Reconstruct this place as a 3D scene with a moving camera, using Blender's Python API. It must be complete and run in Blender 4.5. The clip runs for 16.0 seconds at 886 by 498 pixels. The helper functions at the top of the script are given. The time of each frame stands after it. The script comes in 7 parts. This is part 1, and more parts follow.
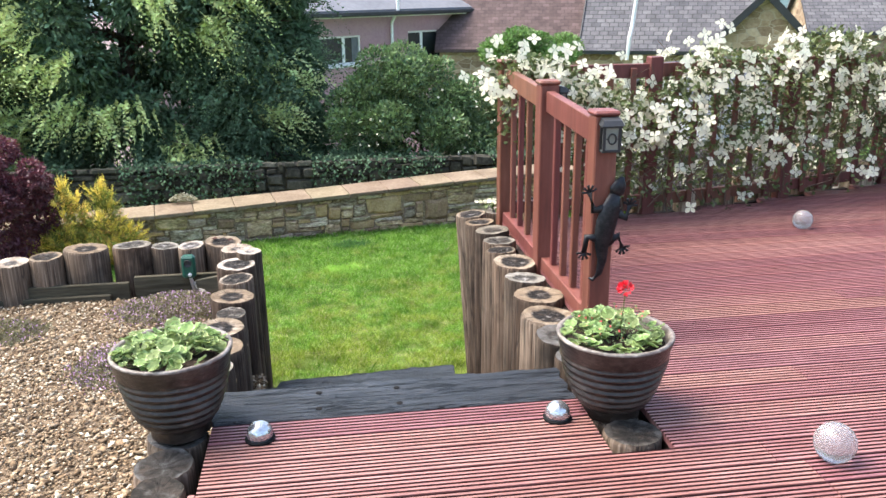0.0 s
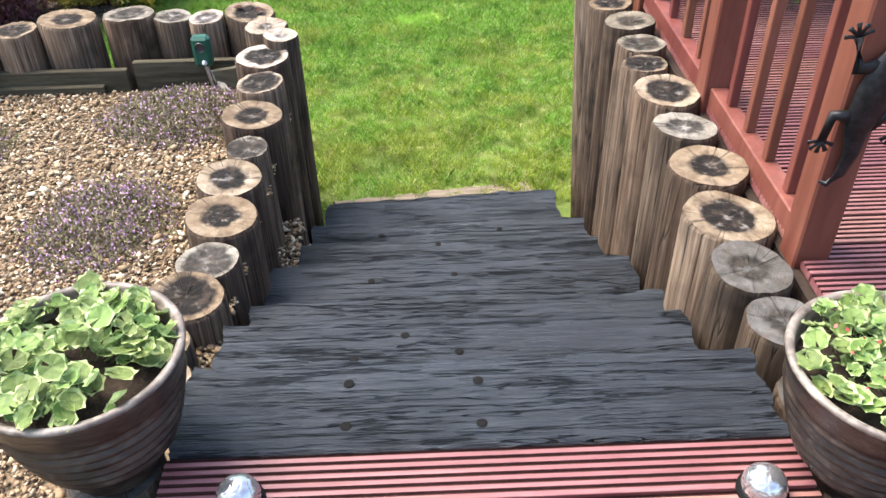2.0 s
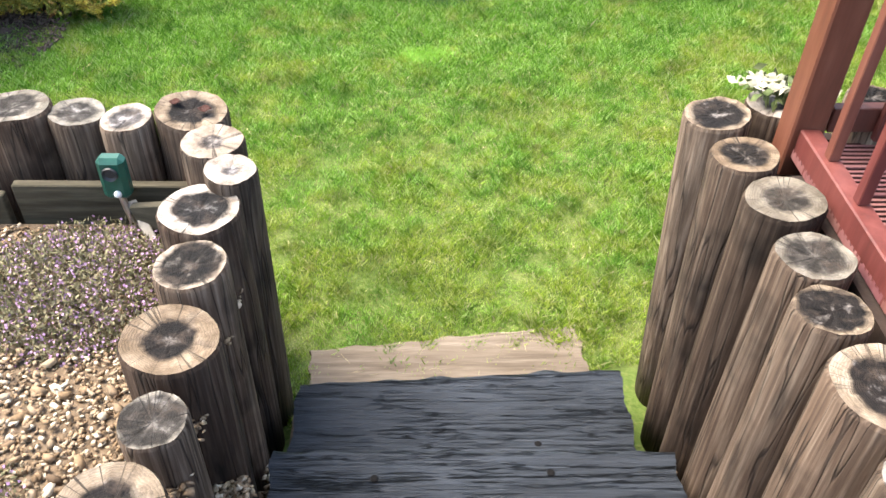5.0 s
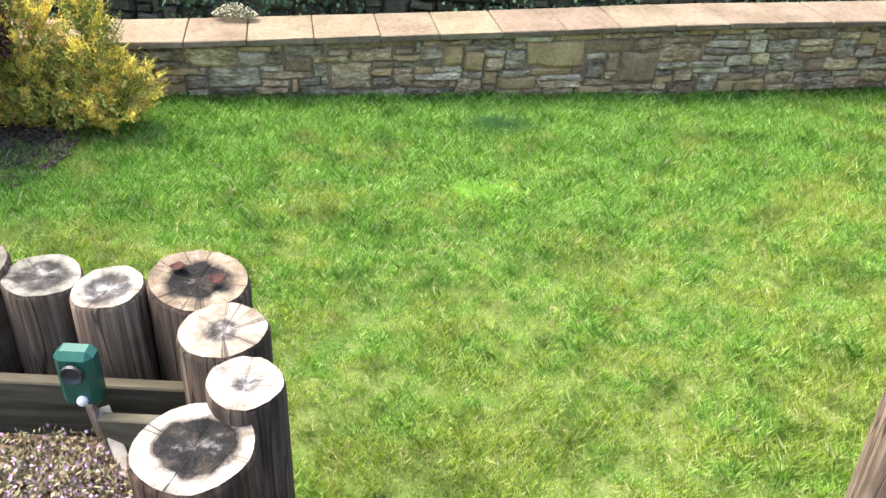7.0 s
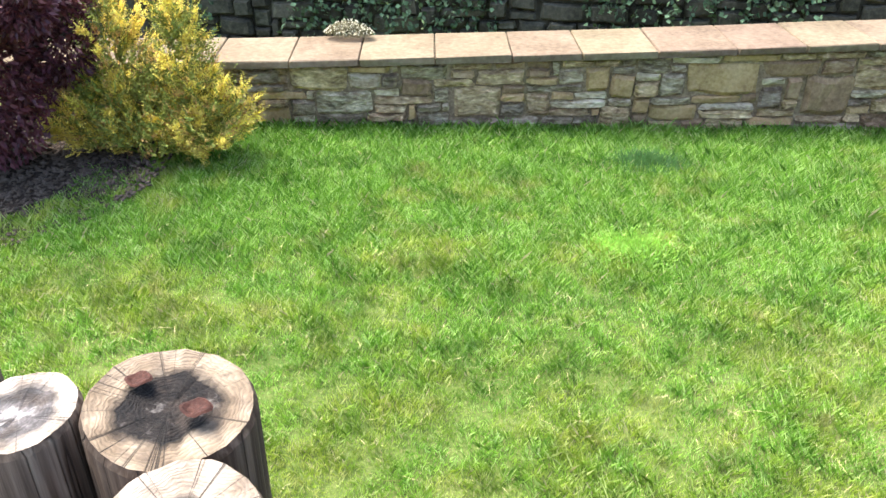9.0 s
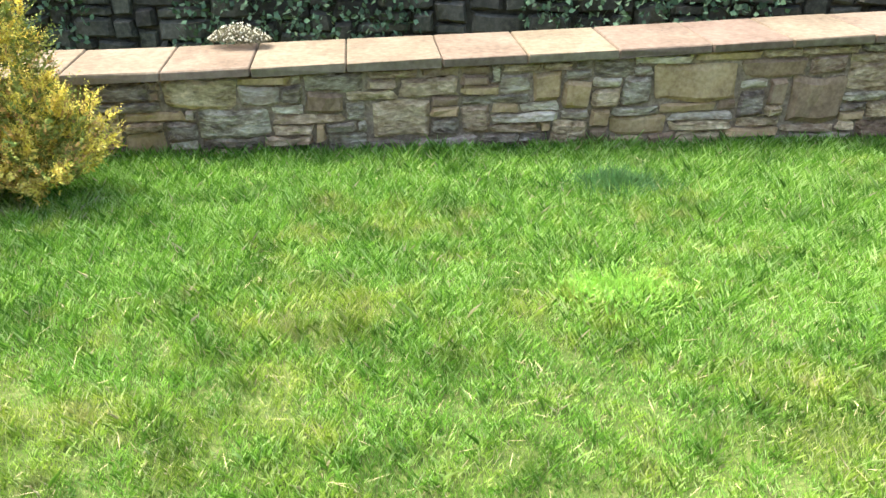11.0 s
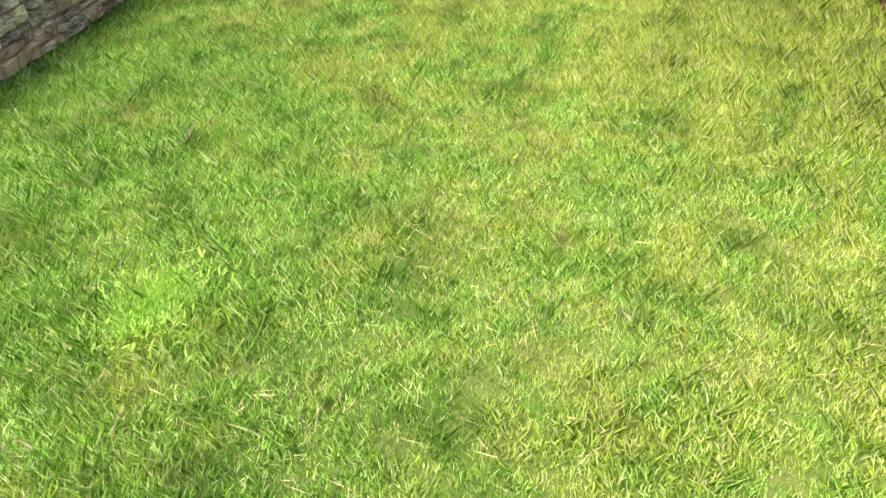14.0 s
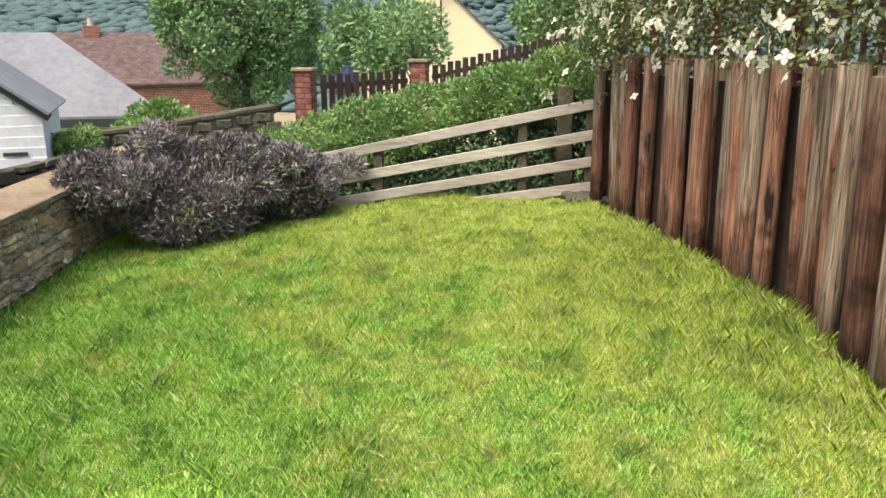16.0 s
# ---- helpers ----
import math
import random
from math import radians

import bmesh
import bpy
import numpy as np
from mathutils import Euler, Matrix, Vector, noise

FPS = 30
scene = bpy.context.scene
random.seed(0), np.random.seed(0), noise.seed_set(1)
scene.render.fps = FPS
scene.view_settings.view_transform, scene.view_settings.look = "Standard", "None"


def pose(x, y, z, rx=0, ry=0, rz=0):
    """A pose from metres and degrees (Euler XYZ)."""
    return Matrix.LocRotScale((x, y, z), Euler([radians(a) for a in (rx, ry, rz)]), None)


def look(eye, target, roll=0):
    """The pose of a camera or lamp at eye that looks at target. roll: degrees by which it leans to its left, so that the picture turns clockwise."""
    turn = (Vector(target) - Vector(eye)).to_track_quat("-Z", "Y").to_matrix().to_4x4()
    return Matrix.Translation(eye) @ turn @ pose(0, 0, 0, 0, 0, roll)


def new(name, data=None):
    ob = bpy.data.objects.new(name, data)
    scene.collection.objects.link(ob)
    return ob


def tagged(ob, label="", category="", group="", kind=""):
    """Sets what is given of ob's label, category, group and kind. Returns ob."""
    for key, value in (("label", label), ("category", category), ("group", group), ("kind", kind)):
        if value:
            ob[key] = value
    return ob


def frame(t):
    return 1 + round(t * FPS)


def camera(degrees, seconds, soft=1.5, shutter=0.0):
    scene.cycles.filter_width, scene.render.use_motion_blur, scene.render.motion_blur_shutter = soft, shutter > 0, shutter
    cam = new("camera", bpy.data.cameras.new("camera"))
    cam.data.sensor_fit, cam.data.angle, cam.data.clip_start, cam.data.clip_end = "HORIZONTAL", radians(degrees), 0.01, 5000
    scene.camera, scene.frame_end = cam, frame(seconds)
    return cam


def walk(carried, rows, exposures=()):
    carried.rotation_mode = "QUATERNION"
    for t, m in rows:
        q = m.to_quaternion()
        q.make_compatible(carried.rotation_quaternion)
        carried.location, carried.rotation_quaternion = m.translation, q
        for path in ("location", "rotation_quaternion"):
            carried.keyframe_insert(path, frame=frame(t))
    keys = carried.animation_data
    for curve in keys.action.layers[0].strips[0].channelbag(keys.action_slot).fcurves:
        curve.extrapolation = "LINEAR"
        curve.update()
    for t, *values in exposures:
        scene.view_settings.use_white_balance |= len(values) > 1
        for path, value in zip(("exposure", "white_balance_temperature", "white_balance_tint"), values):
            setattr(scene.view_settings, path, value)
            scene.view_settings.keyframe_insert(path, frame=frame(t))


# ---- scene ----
cam = camera(56.4, 16.0)
PATH = [
    (0, (0.0, 0.0, 1.5), (0.269, 1.89, 0.903), -0.6),
    (0.5, (0.04, 0.424, 1.472), (0.223, 2.287, 0.768), 0.6),
    (1, (0.064, 0.842, 1.436), (0.172, 2.633, 0.552), 1.1),
    (1.5, (0.109, 1.246, 1.418), (0.119, 2.912, 0.311), 0.0),
    (2, (0.119, 1.605, 1.44), (0.159, 3.189, 0.219), -1.1),
    (2.5, (0.157, 1.935, 1.443), (0.237, 3.51, 0.213), 0.2),
    (3, (0.164, 2.218, 1.445), (0.223, 3.767, 0.182), 1.3),
    (5.5, (0.002, 3.471, 1.293), (0.065, 4.979, 0.002), 1.9),
    (6, (-0.046, 3.685, 1.217), (0.053, 5.295, 0.057), 0.8),
    (6.5, (-0.137, 3.88, 1.126), (0.018, 5.527, 0.022), 1.7),
    (7, (-0.157, 4.06, 1.051), (-0.137, 5.732, -0.026), 3.3),
    (7.5, (-0.179, 4.308, 0.933), (-0.258, 6.001, -0.107), 1.4),
    (8, (-0.146, 4.517, 0.801), (-0.337, 6.196, -0.248), 0.4),
    (8.5, (-0.169, 4.724, 0.716), (-0.459, 6.399, -0.315), -0.0),
    (11, (-0.281, 5.866, 0.104), (-0.43, 7.639, -0.81), 0.0),
    (11.5, (-0.31, 6.2, -0.022), (-0.254, 7.99, -0.912), 1.5),
    (12, (-0.426, 6.513, -0.021), (0.073, 8.221, -0.934), 2.8),
    (12.5, (-0.679, 6.769, 0.008), (0.357, 8.207, -0.92), -0.4),
    (13, (-0.897, 6.987, 0.002), (0.459, 8.103, -0.953), -2.9),
    (13.5, (-1.23, 7.06, 0.02), (0.353, 7.796, -0.956), -3.5),
    (14, (-1.542, 6.984, 0.034), (0.098, 7.475, -0.999), -2.5),
    (14.5, (-1.796, 6.856, 0.079), (-0.088, 7.282, -0.872), -2.1),
    (15, (-2.018, 6.917, 0.153), (-0.189, 7.237, -0.59), -2.2),
    (15.5, (-2.159, 6.991, 0.195), (-0.277, 7.261, -0.425), -1.2),
    (16, (-2.192, 7.022, 0.235), (-0.271, 7.302, -0.246), -0.3),
]
walk(cam, [(t, look(eye, target, roll)) for t, eye, target, roll in PATH],
     exposures=[(0.0, 1.76, 6500, 10), (1.5, 1.68, 6500, 10), (2.5, 1.93, 6900, 10), (5.5, 1.98, 6700, 10), (8.5, 2.1, 6500, 10), (12.0, 2.16, 6700, 10), (13.0, 1.78, 7000, 10), (14.0, 1.62, 7300, 10), (15.5, 1.44, 7300, 10), (16.0, 1.38, 7200, 10)])

# ---- world, sun, exposure ----
world = bpy.data.worlds.new("world")
scene.world = world
world.use_nodes = True
wn = world.node_tree.nodes
sky = wn.new("ShaderNodeTexSky")
sky.sky_type, sky.sun_disc = "NISHITA", False
SUN_EL, SUN_AZ = radians(60), radians(298)
sky.sun_elevation, sky.sun_rotation = SUN_EL, SUN_AZ
sky.air_density, sky.dust_density = 1.2, 3.0
world.node_tree.links.new(sky.outputs[0], wn["Background"].inputs["Color"])
wn["Background"].inputs["Strength"].default_value = 0.15
sun = new("sun", bpy.data.lights.new("sun", "SUN"))
sun.data.energy, sun.data.angle, sun.data.color = 2.5, radians(40), (1.0, 0.95, 0.87)
sun_dir = Vector((math.sin(SUN_AZ) * math.cos(SUN_EL), math.cos(SUN_AZ) * math.cos(SUN_EL), math.sin(SUN_EL)))
sun.matrix_world = look(sun_dir * 50, (0, 0, 0))


# ---- materials ----
def ramp(nt, fac, stops, lo=0.3, hi=0.7):
    r = nt.nodes.new("ShaderNodeValToRGB")
    e = r.color_ramp.elements
    while len(e) < len(stops):
        e.new(0.5)
    for i, c in enumerate(stops):
        e[i].position = lo + (hi - lo) * i / max(1, len(stops) - 1)
        e[i].color = (*c, 1)
    nt.links.new(fac, r.inputs[0])
    return r.outputs[0]


def math_node(nt, op, a, b=None, clamp=False):
    m = nt.nodes.new("ShaderNodeMath")
    m.operation, m.use_clamp = op, clamp
    for i, v in enumerate((a, b)):
        if v is None:
            continue
        if isinstance(v, (int, float)):
            m.inputs[i].default_value = v
        else:
            nt.links.new(v, m.inputs[i])
    return m.outputs[0]


def mix(nt, fac, a, b, how="MIX"):
    m = nt.nodes.new("ShaderNodeMix")
    m.data_type, m.blend_type = "RGBA", how
    for sock, v in ((m.inputs[0], fac), (m.inputs[6], a), (m.inputs[7], b)):
        if isinstance(v, (int, float)):
            sock.default_value = v
        elif isinstance(v, tuple):
            sock.default_value = (*v, 1)
        else:
            nt.links.new(v, sock)
    return m.outputs[2]


def noise_tex(nt, vec, scale, detail=4, stretch=(1, 1, 1), rough=0.6):
    mp = nt.nodes.new("ShaderNodeMapping")
    mp.inputs["Scale"].default_value = stretch
    nt.links.new(vec, mp.inputs[0])
    n = nt.nodes.new("ShaderNodeTexNoise")
    n.inputs["Scale"].default_value, n.inputs["Detail"].default_value, n.inputs["Roughness"].default_value = scale, detail, rough
    nt.links.new(mp.outputs[0], n.inputs["Vector"])
    return n.outputs["Fac"]


def start(name):
    m = bpy.data.materials.new(name)
    m.use_nodes = True
    nt = m.node_tree
    return m, nt, nt.nodes["Principled BSDF"], nt.nodes.new("ShaderNodeNewGeometry")


def finish(nt, bsdf, col, height, rough, bump, dist=0.01, metal=0.0):
    nt.links.new(col, bsdf.inputs["Base Color"])
    bsdf.inputs["Roughness"].default_value = rough
    bsdf.inputs["Metallic"].default_value = metal
    if rough >= 0.7:
        bsdf.inputs["Specular IOR Level"].default_value = 0.2
    if height is not None and bump:
        b = nt.nodes.new("ShaderNodeBump")
        b.inputs["Strength"].default_value, b.inputs["Distance"].default_value = bump, dist
        nt.links.new(height, b.inputs["Height"])
        nt.links.new(b.outputs[0], bsdf.inputs["Normal"])


def mat(name, cols, big=1.5, fine=30, stretch=(1, 1, 1), rough=0.8, bump=0.4, dist=0.01, vary=0.0, island=False, metal=0.0, fine_mix=0.5, translucent=0.0):
    """Two scales of variation over a ramp of colours; vary: spread of brightness from piece to piece."""
    m, nt, bsdf, geo = start(name)
    pos = geo.outputs["Position"]
    a, f = noise_tex(nt, pos, big, 3, stretch), noise_tex(nt, pos, fine, 5, stretch)
    col = mix(nt, fine_mix, ramp(nt, a, cols), ramp(nt, f, cols))
    if vary:
        rnd = geo.outputs["Random Per Island"] if island else nt.nodes.new("ShaderNodeObjectInfo").outputs["Random"]
        h = nt.nodes.new("ShaderNodeHueSaturation")
        nt.links.new(math_node(nt, "ADD", math_node(nt, "MULTIPLY", rnd, 2 * vary), 1 - vary), h.inputs["Value"])
        nt.links.new(math_node(nt, "ADD", math_node(nt, "MULTIPLY", rnd, 0.03), 0.485), h.inputs["Hue"])
        nt.links.new(col, h.inputs["Color"])
        col = h.outputs[0]
    finish(nt, bsdf, col, f, rough, bump, dist, metal)
    if translucent:
        bsdf.inputs["Subsurface Weight"].default_value = 0.0
        tr = nt.nodes.new("ShaderNodeBsdfTranslucent")
        nt.links.new(col, tr.inputs["Color"])
        ms = nt.nodes.new("ShaderNodeMixShader")
        ms.inputs[0].default_value = translucent
        nt.links.new(bsdf.outputs[0], ms.inputs[1])
        nt.links.new(tr.outputs[0], ms.inputs[2])
        nt.links.new(ms.outputs[0], nt.nodes["Material Output"].inputs["Surface"])
    return m


def many_mat(name, cols, rough=0.9, fine=60, bump=0.3, dist=0.003):
    """Each small island takes one of the colours."""
    m, nt, bsdf, geo = start(name)
    col = ramp(nt, geo.outputs["Random Per Island"], cols, 0.05, 0.95)
    f = noise_tex(nt, geo.outputs["Position"], fine, 3)
    col = mix(nt, 0.35, col, ramp(nt, f, [(0.25, 0.2, 0.14), (0.85, 0.76, 0.65)]), "OVERLAY")
    finish(nt, bsdf, col, f, rough, bump, dist)
    return m


def end_grain(name, rim, dark, core_r=0.045):
    """Sawn log end: rotten dark heart, paler rim, rings and radial checks."""
    m, nt, bsdf, geo = start(name)
    tc = nt.nodes.new("ShaderNodeTexCoord")
    rnd = nt.nodes.new("ShaderNodeObjectInfo").outputs["Random"]
    sep = nt.nodes.new("ShaderNodeSeparateXYZ")
    nt.links.new(tc.outputs["Object"], sep.inputs[0])
    x, y = sep.outputs[0], sep.outputs[1]
    r = math_node(nt, "SQRT", math_node(nt, "ADD", math_node(nt, "MULTIPLY", x, x), math_node(nt, "MULTIPLY", y, y)))
    ang = math_node(nt, "ARCTAN2", y, x)
    pos = geo.outputs["Position"]
    warp = noise_tex(nt, pos, 14, 4)
    rr = math_node(nt, "ADD", r, math_node(nt, "MULTIPLY", math_node(nt, "SUBTRACT", warp, 0.5), 0.06))
    edge = math_node(nt, "ADD", core_r, math_node(nt, "MULTIPLY", rnd, 0.04))
    heart = math_node(nt, "MULTIPLY", math_node(nt, "SUBTRACT", rr, edge), 55, True)
    fine = noise_tex(nt, pos, 90, 5)
    soft = noise_tex(nt, pos, 26, 4)
    cc = nt.nodes.new("ShaderNodeCombineXYZ")
    nt.links.new(math_node(nt, "MULTIPLY", ang, 1.0), cc.inputs[0])
    nt.links.new(math_node(nt, "ADD", math_node(nt, "MULTIPLY", r, 9), math_node(nt, "MULTIPLY", rnd, 70)), cc.inputs[1])
    wedge = noise_tex(nt, cc.outputs[0], 1.5, 3)
    core = math_node(nt, "MULTIPLY", math_node(nt, "SUBTRACT", 1.0, math_node(nt, "MULTIPLY", rr, 26), True), 0.11)
    ash = math_node(nt, "ADD", math_node(nt, "ADD", math_node(nt, "MULTIPLY", soft, 0.75), math_node(nt, "MULTIPLY", wedge, 0.25)), core)
    col = mix(nt, heart, ramp(nt, ash, dark, 0.44, 0.70), ramp(nt, warp, rim))
    worn = math_node(nt, "FRACT", math_node(nt, "MULTIPLY", rnd, 5.7))
    col = mix(nt, math_node(nt, "MULTIPLY", worn, 0.85), col, mix(nt, 1.0, col, (0.60, 0.52, 0.43), "MULTIPLY"))
    blotch = math_node(nt, "MULTIPLY", math_node(nt, "SUBTRACT", noise_tex(nt, pos, 19, 4), 0.52), 6, True)
    col = mix(nt, math_node(nt, "MULTIPLY", blotch, 0.55), col, (0.075, 0.055, 0.042))
    ring = math_node(nt, "SINE", math_node(nt, "MULTIPLY", rr, 900))
    col = mix(nt, math_node(nt, "MULTIPLY", math_node(nt, "ADD", ring, 1), 0.11), col, (0.03, 0.024, 0.018))
    cb = nt.nodes.new("ShaderNodeCombineXYZ")
    nt.links.new(math_node(nt, "MULTIPLY", ang, 1.1), cb.inputs[0])
    nt.links.new(math_node(nt, "MULTIPLY", rnd, 50), cb.inputs[1])
    cn = nt.nodes.new("ShaderNodeTexNoise")
    cn.inputs["Scale"].default_value, cn.inputs["Detail"].default_value = 1.6, 5
    nt.links.new(cb.outputs[0], cn.inputs["Vector"])
    crack = math_node(nt, "SUBTRACT", 1.0, math_node(nt, "MULTIPLY", math_node(nt, "ABSOLUTE", math_node(nt, "SUBTRACT", cn.outputs["Fac"], 0.5)), 120), True)
    col = mix(nt, math_node(nt, "MULTIPLY", crack, 0.85), col, (0.02, 0.017, 0.014))
    h = math_node(nt, "SUBTRACT", math_node(nt, "ADD", fine, math_node(nt, "MULTIPLY", ring, 0.15)), math_node(nt, "MULTIPLY", crack, 1.5))
    finish(nt, bsdf, col, h, 0.85, 0.6, 0.006)
    return m


def log_side(name, cols, stain, greying=0.3, top_grey=None):
    """Weathered round timber, grain along its length, dark streaks."""
    m, nt, bsdf, geo = start(name)
    oi = nt.nodes.new("ShaderNodeObjectInfo")
    shift = nt.nodes.new("ShaderNodeVectorMath")
    shift.operation = "ADD"
    nt.links.new(geo.outputs["Position"], shift.inputs[0])
    nt.links.new(math_node(nt, "MULTIPLY", oi.outputs["Random"], 60.0), shift.inputs[1])
    pos = shift.outputs[0]
    grain = noise_tex(nt, pos, 70, 5, (1, 1, 0.035))
    streak = noise_tex(nt, pos, 9, 4, (1, 1, 0.16))
    blot = noise_tex(nt, pos, 3.5, 3)
    col = mix(nt, 0.5, ramp(nt, grain, cols, 0.32, 0.68), ramp(nt, streak, cols))
    col = mix(nt, math_node(nt, "MULTIPLY", math_node(nt, "SUBTRACT", streak, 0.53), 7, True), col, stain)
    col = mix(nt, math_node(nt, "MULTIPLY", math_node(nt, "SUBTRACT", blot, 0.52), 5, True), col, (cols[0][0] * 0.5, cols[0][1] * 0.45, cols[0][2] * 0.4))
    hue = math_node(nt, "FRACT", math_node(nt, "MULTIPLY", oi.outputs["Random"], 7.3))
    fade = math_node(nt, "MULTIPLY", hue, greying)
    if top_grey is not None:
        # bleached above, still stained red-brown low down, the edge uneven
        sp = nt.nodes.new("ShaderNodeSeparateXYZ")
        nt.links.new(geo.outputs["Position"], sp.inputs[0])
        up = math_node(nt, "ADD", math_node(nt, "MULTIPLY", math_node(nt, "SUBTRACT", sp.outputs[2], top_grey), 1.1), math_node(nt, "MULTIPLY", streak, 2.6))
        fade = math_node(nt, "MULTIPLY", math_node(nt, "SUBTRACT", math_node(nt, "ADD", up, math_node(nt, "MULTIPLY", hue, 1.8)), 1.95), 1.7, True)
    col = mix(nt, fade, col, ramp(nt, grain, [(0.075, 0.055, 0.04), (0.25, 0.20, 0.15), (0.43, 0.365, 0.29)], 0.32, 0.68))
    if top_grey is not None:
        col = mix(nt, math_node(nt, "MULTIPLY", fade, 0.8), col, mix(nt, 1.0, col, (0.72, 0.66, 0.60), "MULTIPLY"))
    h = nt.nodes.new("ShaderNodeHueSaturation")
    nt.links.new(math_node(nt, "ADD", math_node(nt, "MULTIPLY", oi.outputs["Random"], 0.95), 0.6), h.inputs["Value"])
    nt.links.new(col, h.inputs["Color"])
    chk = math_node(nt, "SUBTRACT", 1.0, math_node(nt, "MULTIPLY", math_node(nt, "ABSOLUTE", math_node(nt, "SUBTRACT", noise_tex(nt, pos, 16, 2, (1, 1, 0.05)), 0.5)), 60), True)
    col = mix(nt, math_node(nt, "MULTIPLY", chk, 0.75), h.outputs[0], (0.018, 0.014, 0.011))
    finish(nt, bsdf, col, math_node(nt, "SUBTRACT", grain, chk), 0.85, 0.7, 0.006)
    return m


def grass_mat():
    m, nt, bsdf, geo = start("grass")
    pos = geo.outputs["Position"]
    sep = nt.nodes.new("ShaderNodeSeparateXYZ")
    nt.links.new(pos, sep.inputs[0])
    x, y = sep.outputs[0], sep.outputs[1]
    rnd = geo.outputs["Random Per Island"]
    patch = noise_tex(nt, pos, 1.5, 3, (1, 1, 0))
    small = noise_tex(nt, pos, 6.0, 3, (1, 1, 0))
    # drier towards the steps, lusher along the stone wall
    dry = math_node(nt, "SUBTRACT", math_node(nt, "ADD", math_node(nt, "MULTIPLY", patch, 2.0), small), math_node(nt, "MULTIPLY", math_node(nt, "SUBTRACT", y, 7.6), 0.16))
    dry = math_node(nt, "ADD", dry, math_node(nt, "MULTIPLY", math_node(nt, "SUBTRACT", x, 1.0, ), 0.15, True))
    green = ramp(nt, rnd, [(0.095, 0.225, 0.025), (0.20, 0.42, 0.048), (0.35, 0.60, 0.092), (0.64, 0.82, 0.34)], 0.0, 1.0)
    yellow = ramp(nt, rnd, [(0.18, 0.29, 0.032), (0.36, 0.50, 0.06), (0.52, 0.60, 0.12), (0.74, 0.73, 0.36)], 0.0, 1.0)
    col = mix(nt, math_node(nt, "MULTIPLY", math_node(nt, "SUBTRACT", dry, 1.37), 2.2, True), green, yellow)
    deep = ramp(nt, noise_tex(nt, pos, 3.2, 4, (1, 1, 0)), [(0.42, 0.52, 0.42), (0.84, 0.90, 0.82), (1.0, 1.0, 1.0)], 0.37, 0.60)
    col = mix(nt, 0.76, col, deep, "MULTIPLY")
    straw = math_node(nt, "GREATER_THAN", math_node(nt, "ADD", rnd, math_node(nt, "MULTIPLY", small, 0.12)), 1.04)
    col = mix(nt, straw, col, (0.55, 0.5, 0.3))
    spot = noise_tex(nt, pos, 9.0, 3, (1, 1, 0))
    bare = math_node(nt, "MULTIPLY", math_node(nt, "SUBTRACT", math_node(nt, "ADD", spot, math_node(nt, "MULTIPLY", patch, 0.6)), 0.90), 5, True)
    col = mix(nt, math_node(nt, "MULTIPLY", bare, 0.6), col, (0.42, 0.36, 0.17))
    finish(nt, bsdf, col, None, 0.75, 0)
    # soft blades: their normals lean towards the sky
    half = nt.nodes.new("ShaderNodeVectorMath")
    half.operation = "MULTIPLY_ADD"
    nt.links.new(geo.outputs["Normal"], half.inputs[0])
    half.inputs[1].default_value, half.inputs[2].default_value = (0.8, 0.8, 0.8), (0, 0, 0.6)
    norm = nt.nodes.new("ShaderNodeVectorMath")
    norm.operation = "NORMALIZE"
    nt.links.new(half.outputs[0], norm.inputs[0])
    nt.links.new(norm.outputs[0], bsdf.inputs["Normal"])
    tr = nt.nodes.new("ShaderNodeBsdfTranslucent")
    nt.links.new(col, tr.inputs["Color"])
    ms = nt.nodes.new("ShaderNodeMixShader")
    ms.inputs[0].default_value = 0.35
    nt.links.new(bsdf.outputs[0], ms.inputs[1])
    nt.links.new(tr.outputs[0], ms.inputs[2])
    nt.links.new(ms.outputs[0], nt.nodes["Material Output"].inputs["Surface"])
    return m


def course_mat(name, cols, joint, w, h, rough=0.8):
    """Small courses of tiles or bricks for surfaces far off."""
    m, nt, bsdf, geo = start(name)
    tc = nt.nodes.new("ShaderNodeTexCoord")
    b = nt.nodes.new("ShaderNodeTexBrick")
    b.inputs["Scale"].default_value = 1.0
    b.inputs["Brick Width"].default_value, b.inputs["Row Height"].default_value = w, h
    b.inputs["Mortar Size"].default_value = h * 0.08
    b.inputs["Color1"].default_value, b.inputs["Color2"].default_value, b.inputs["Mortar"].default_value = (*cols[0], 1), (*cols[1], 1), (*joint, 1)
    nt.links.new(tc.outputs["UV"], b.inputs["Vector"])
    f = noise_tex(nt, geo.outputs["Position"], 3, 4)
    col = mix(nt, 0.4, b.outputs["Color"], ramp(nt, f, [(0.2, 0.2, 0.2), (0.8, 0.8, 0.8)]), "OVERLAY")
    finish(nt, bsdf, col, b.outputs["Fac"], rough, 0.5, -0.02)
    return m


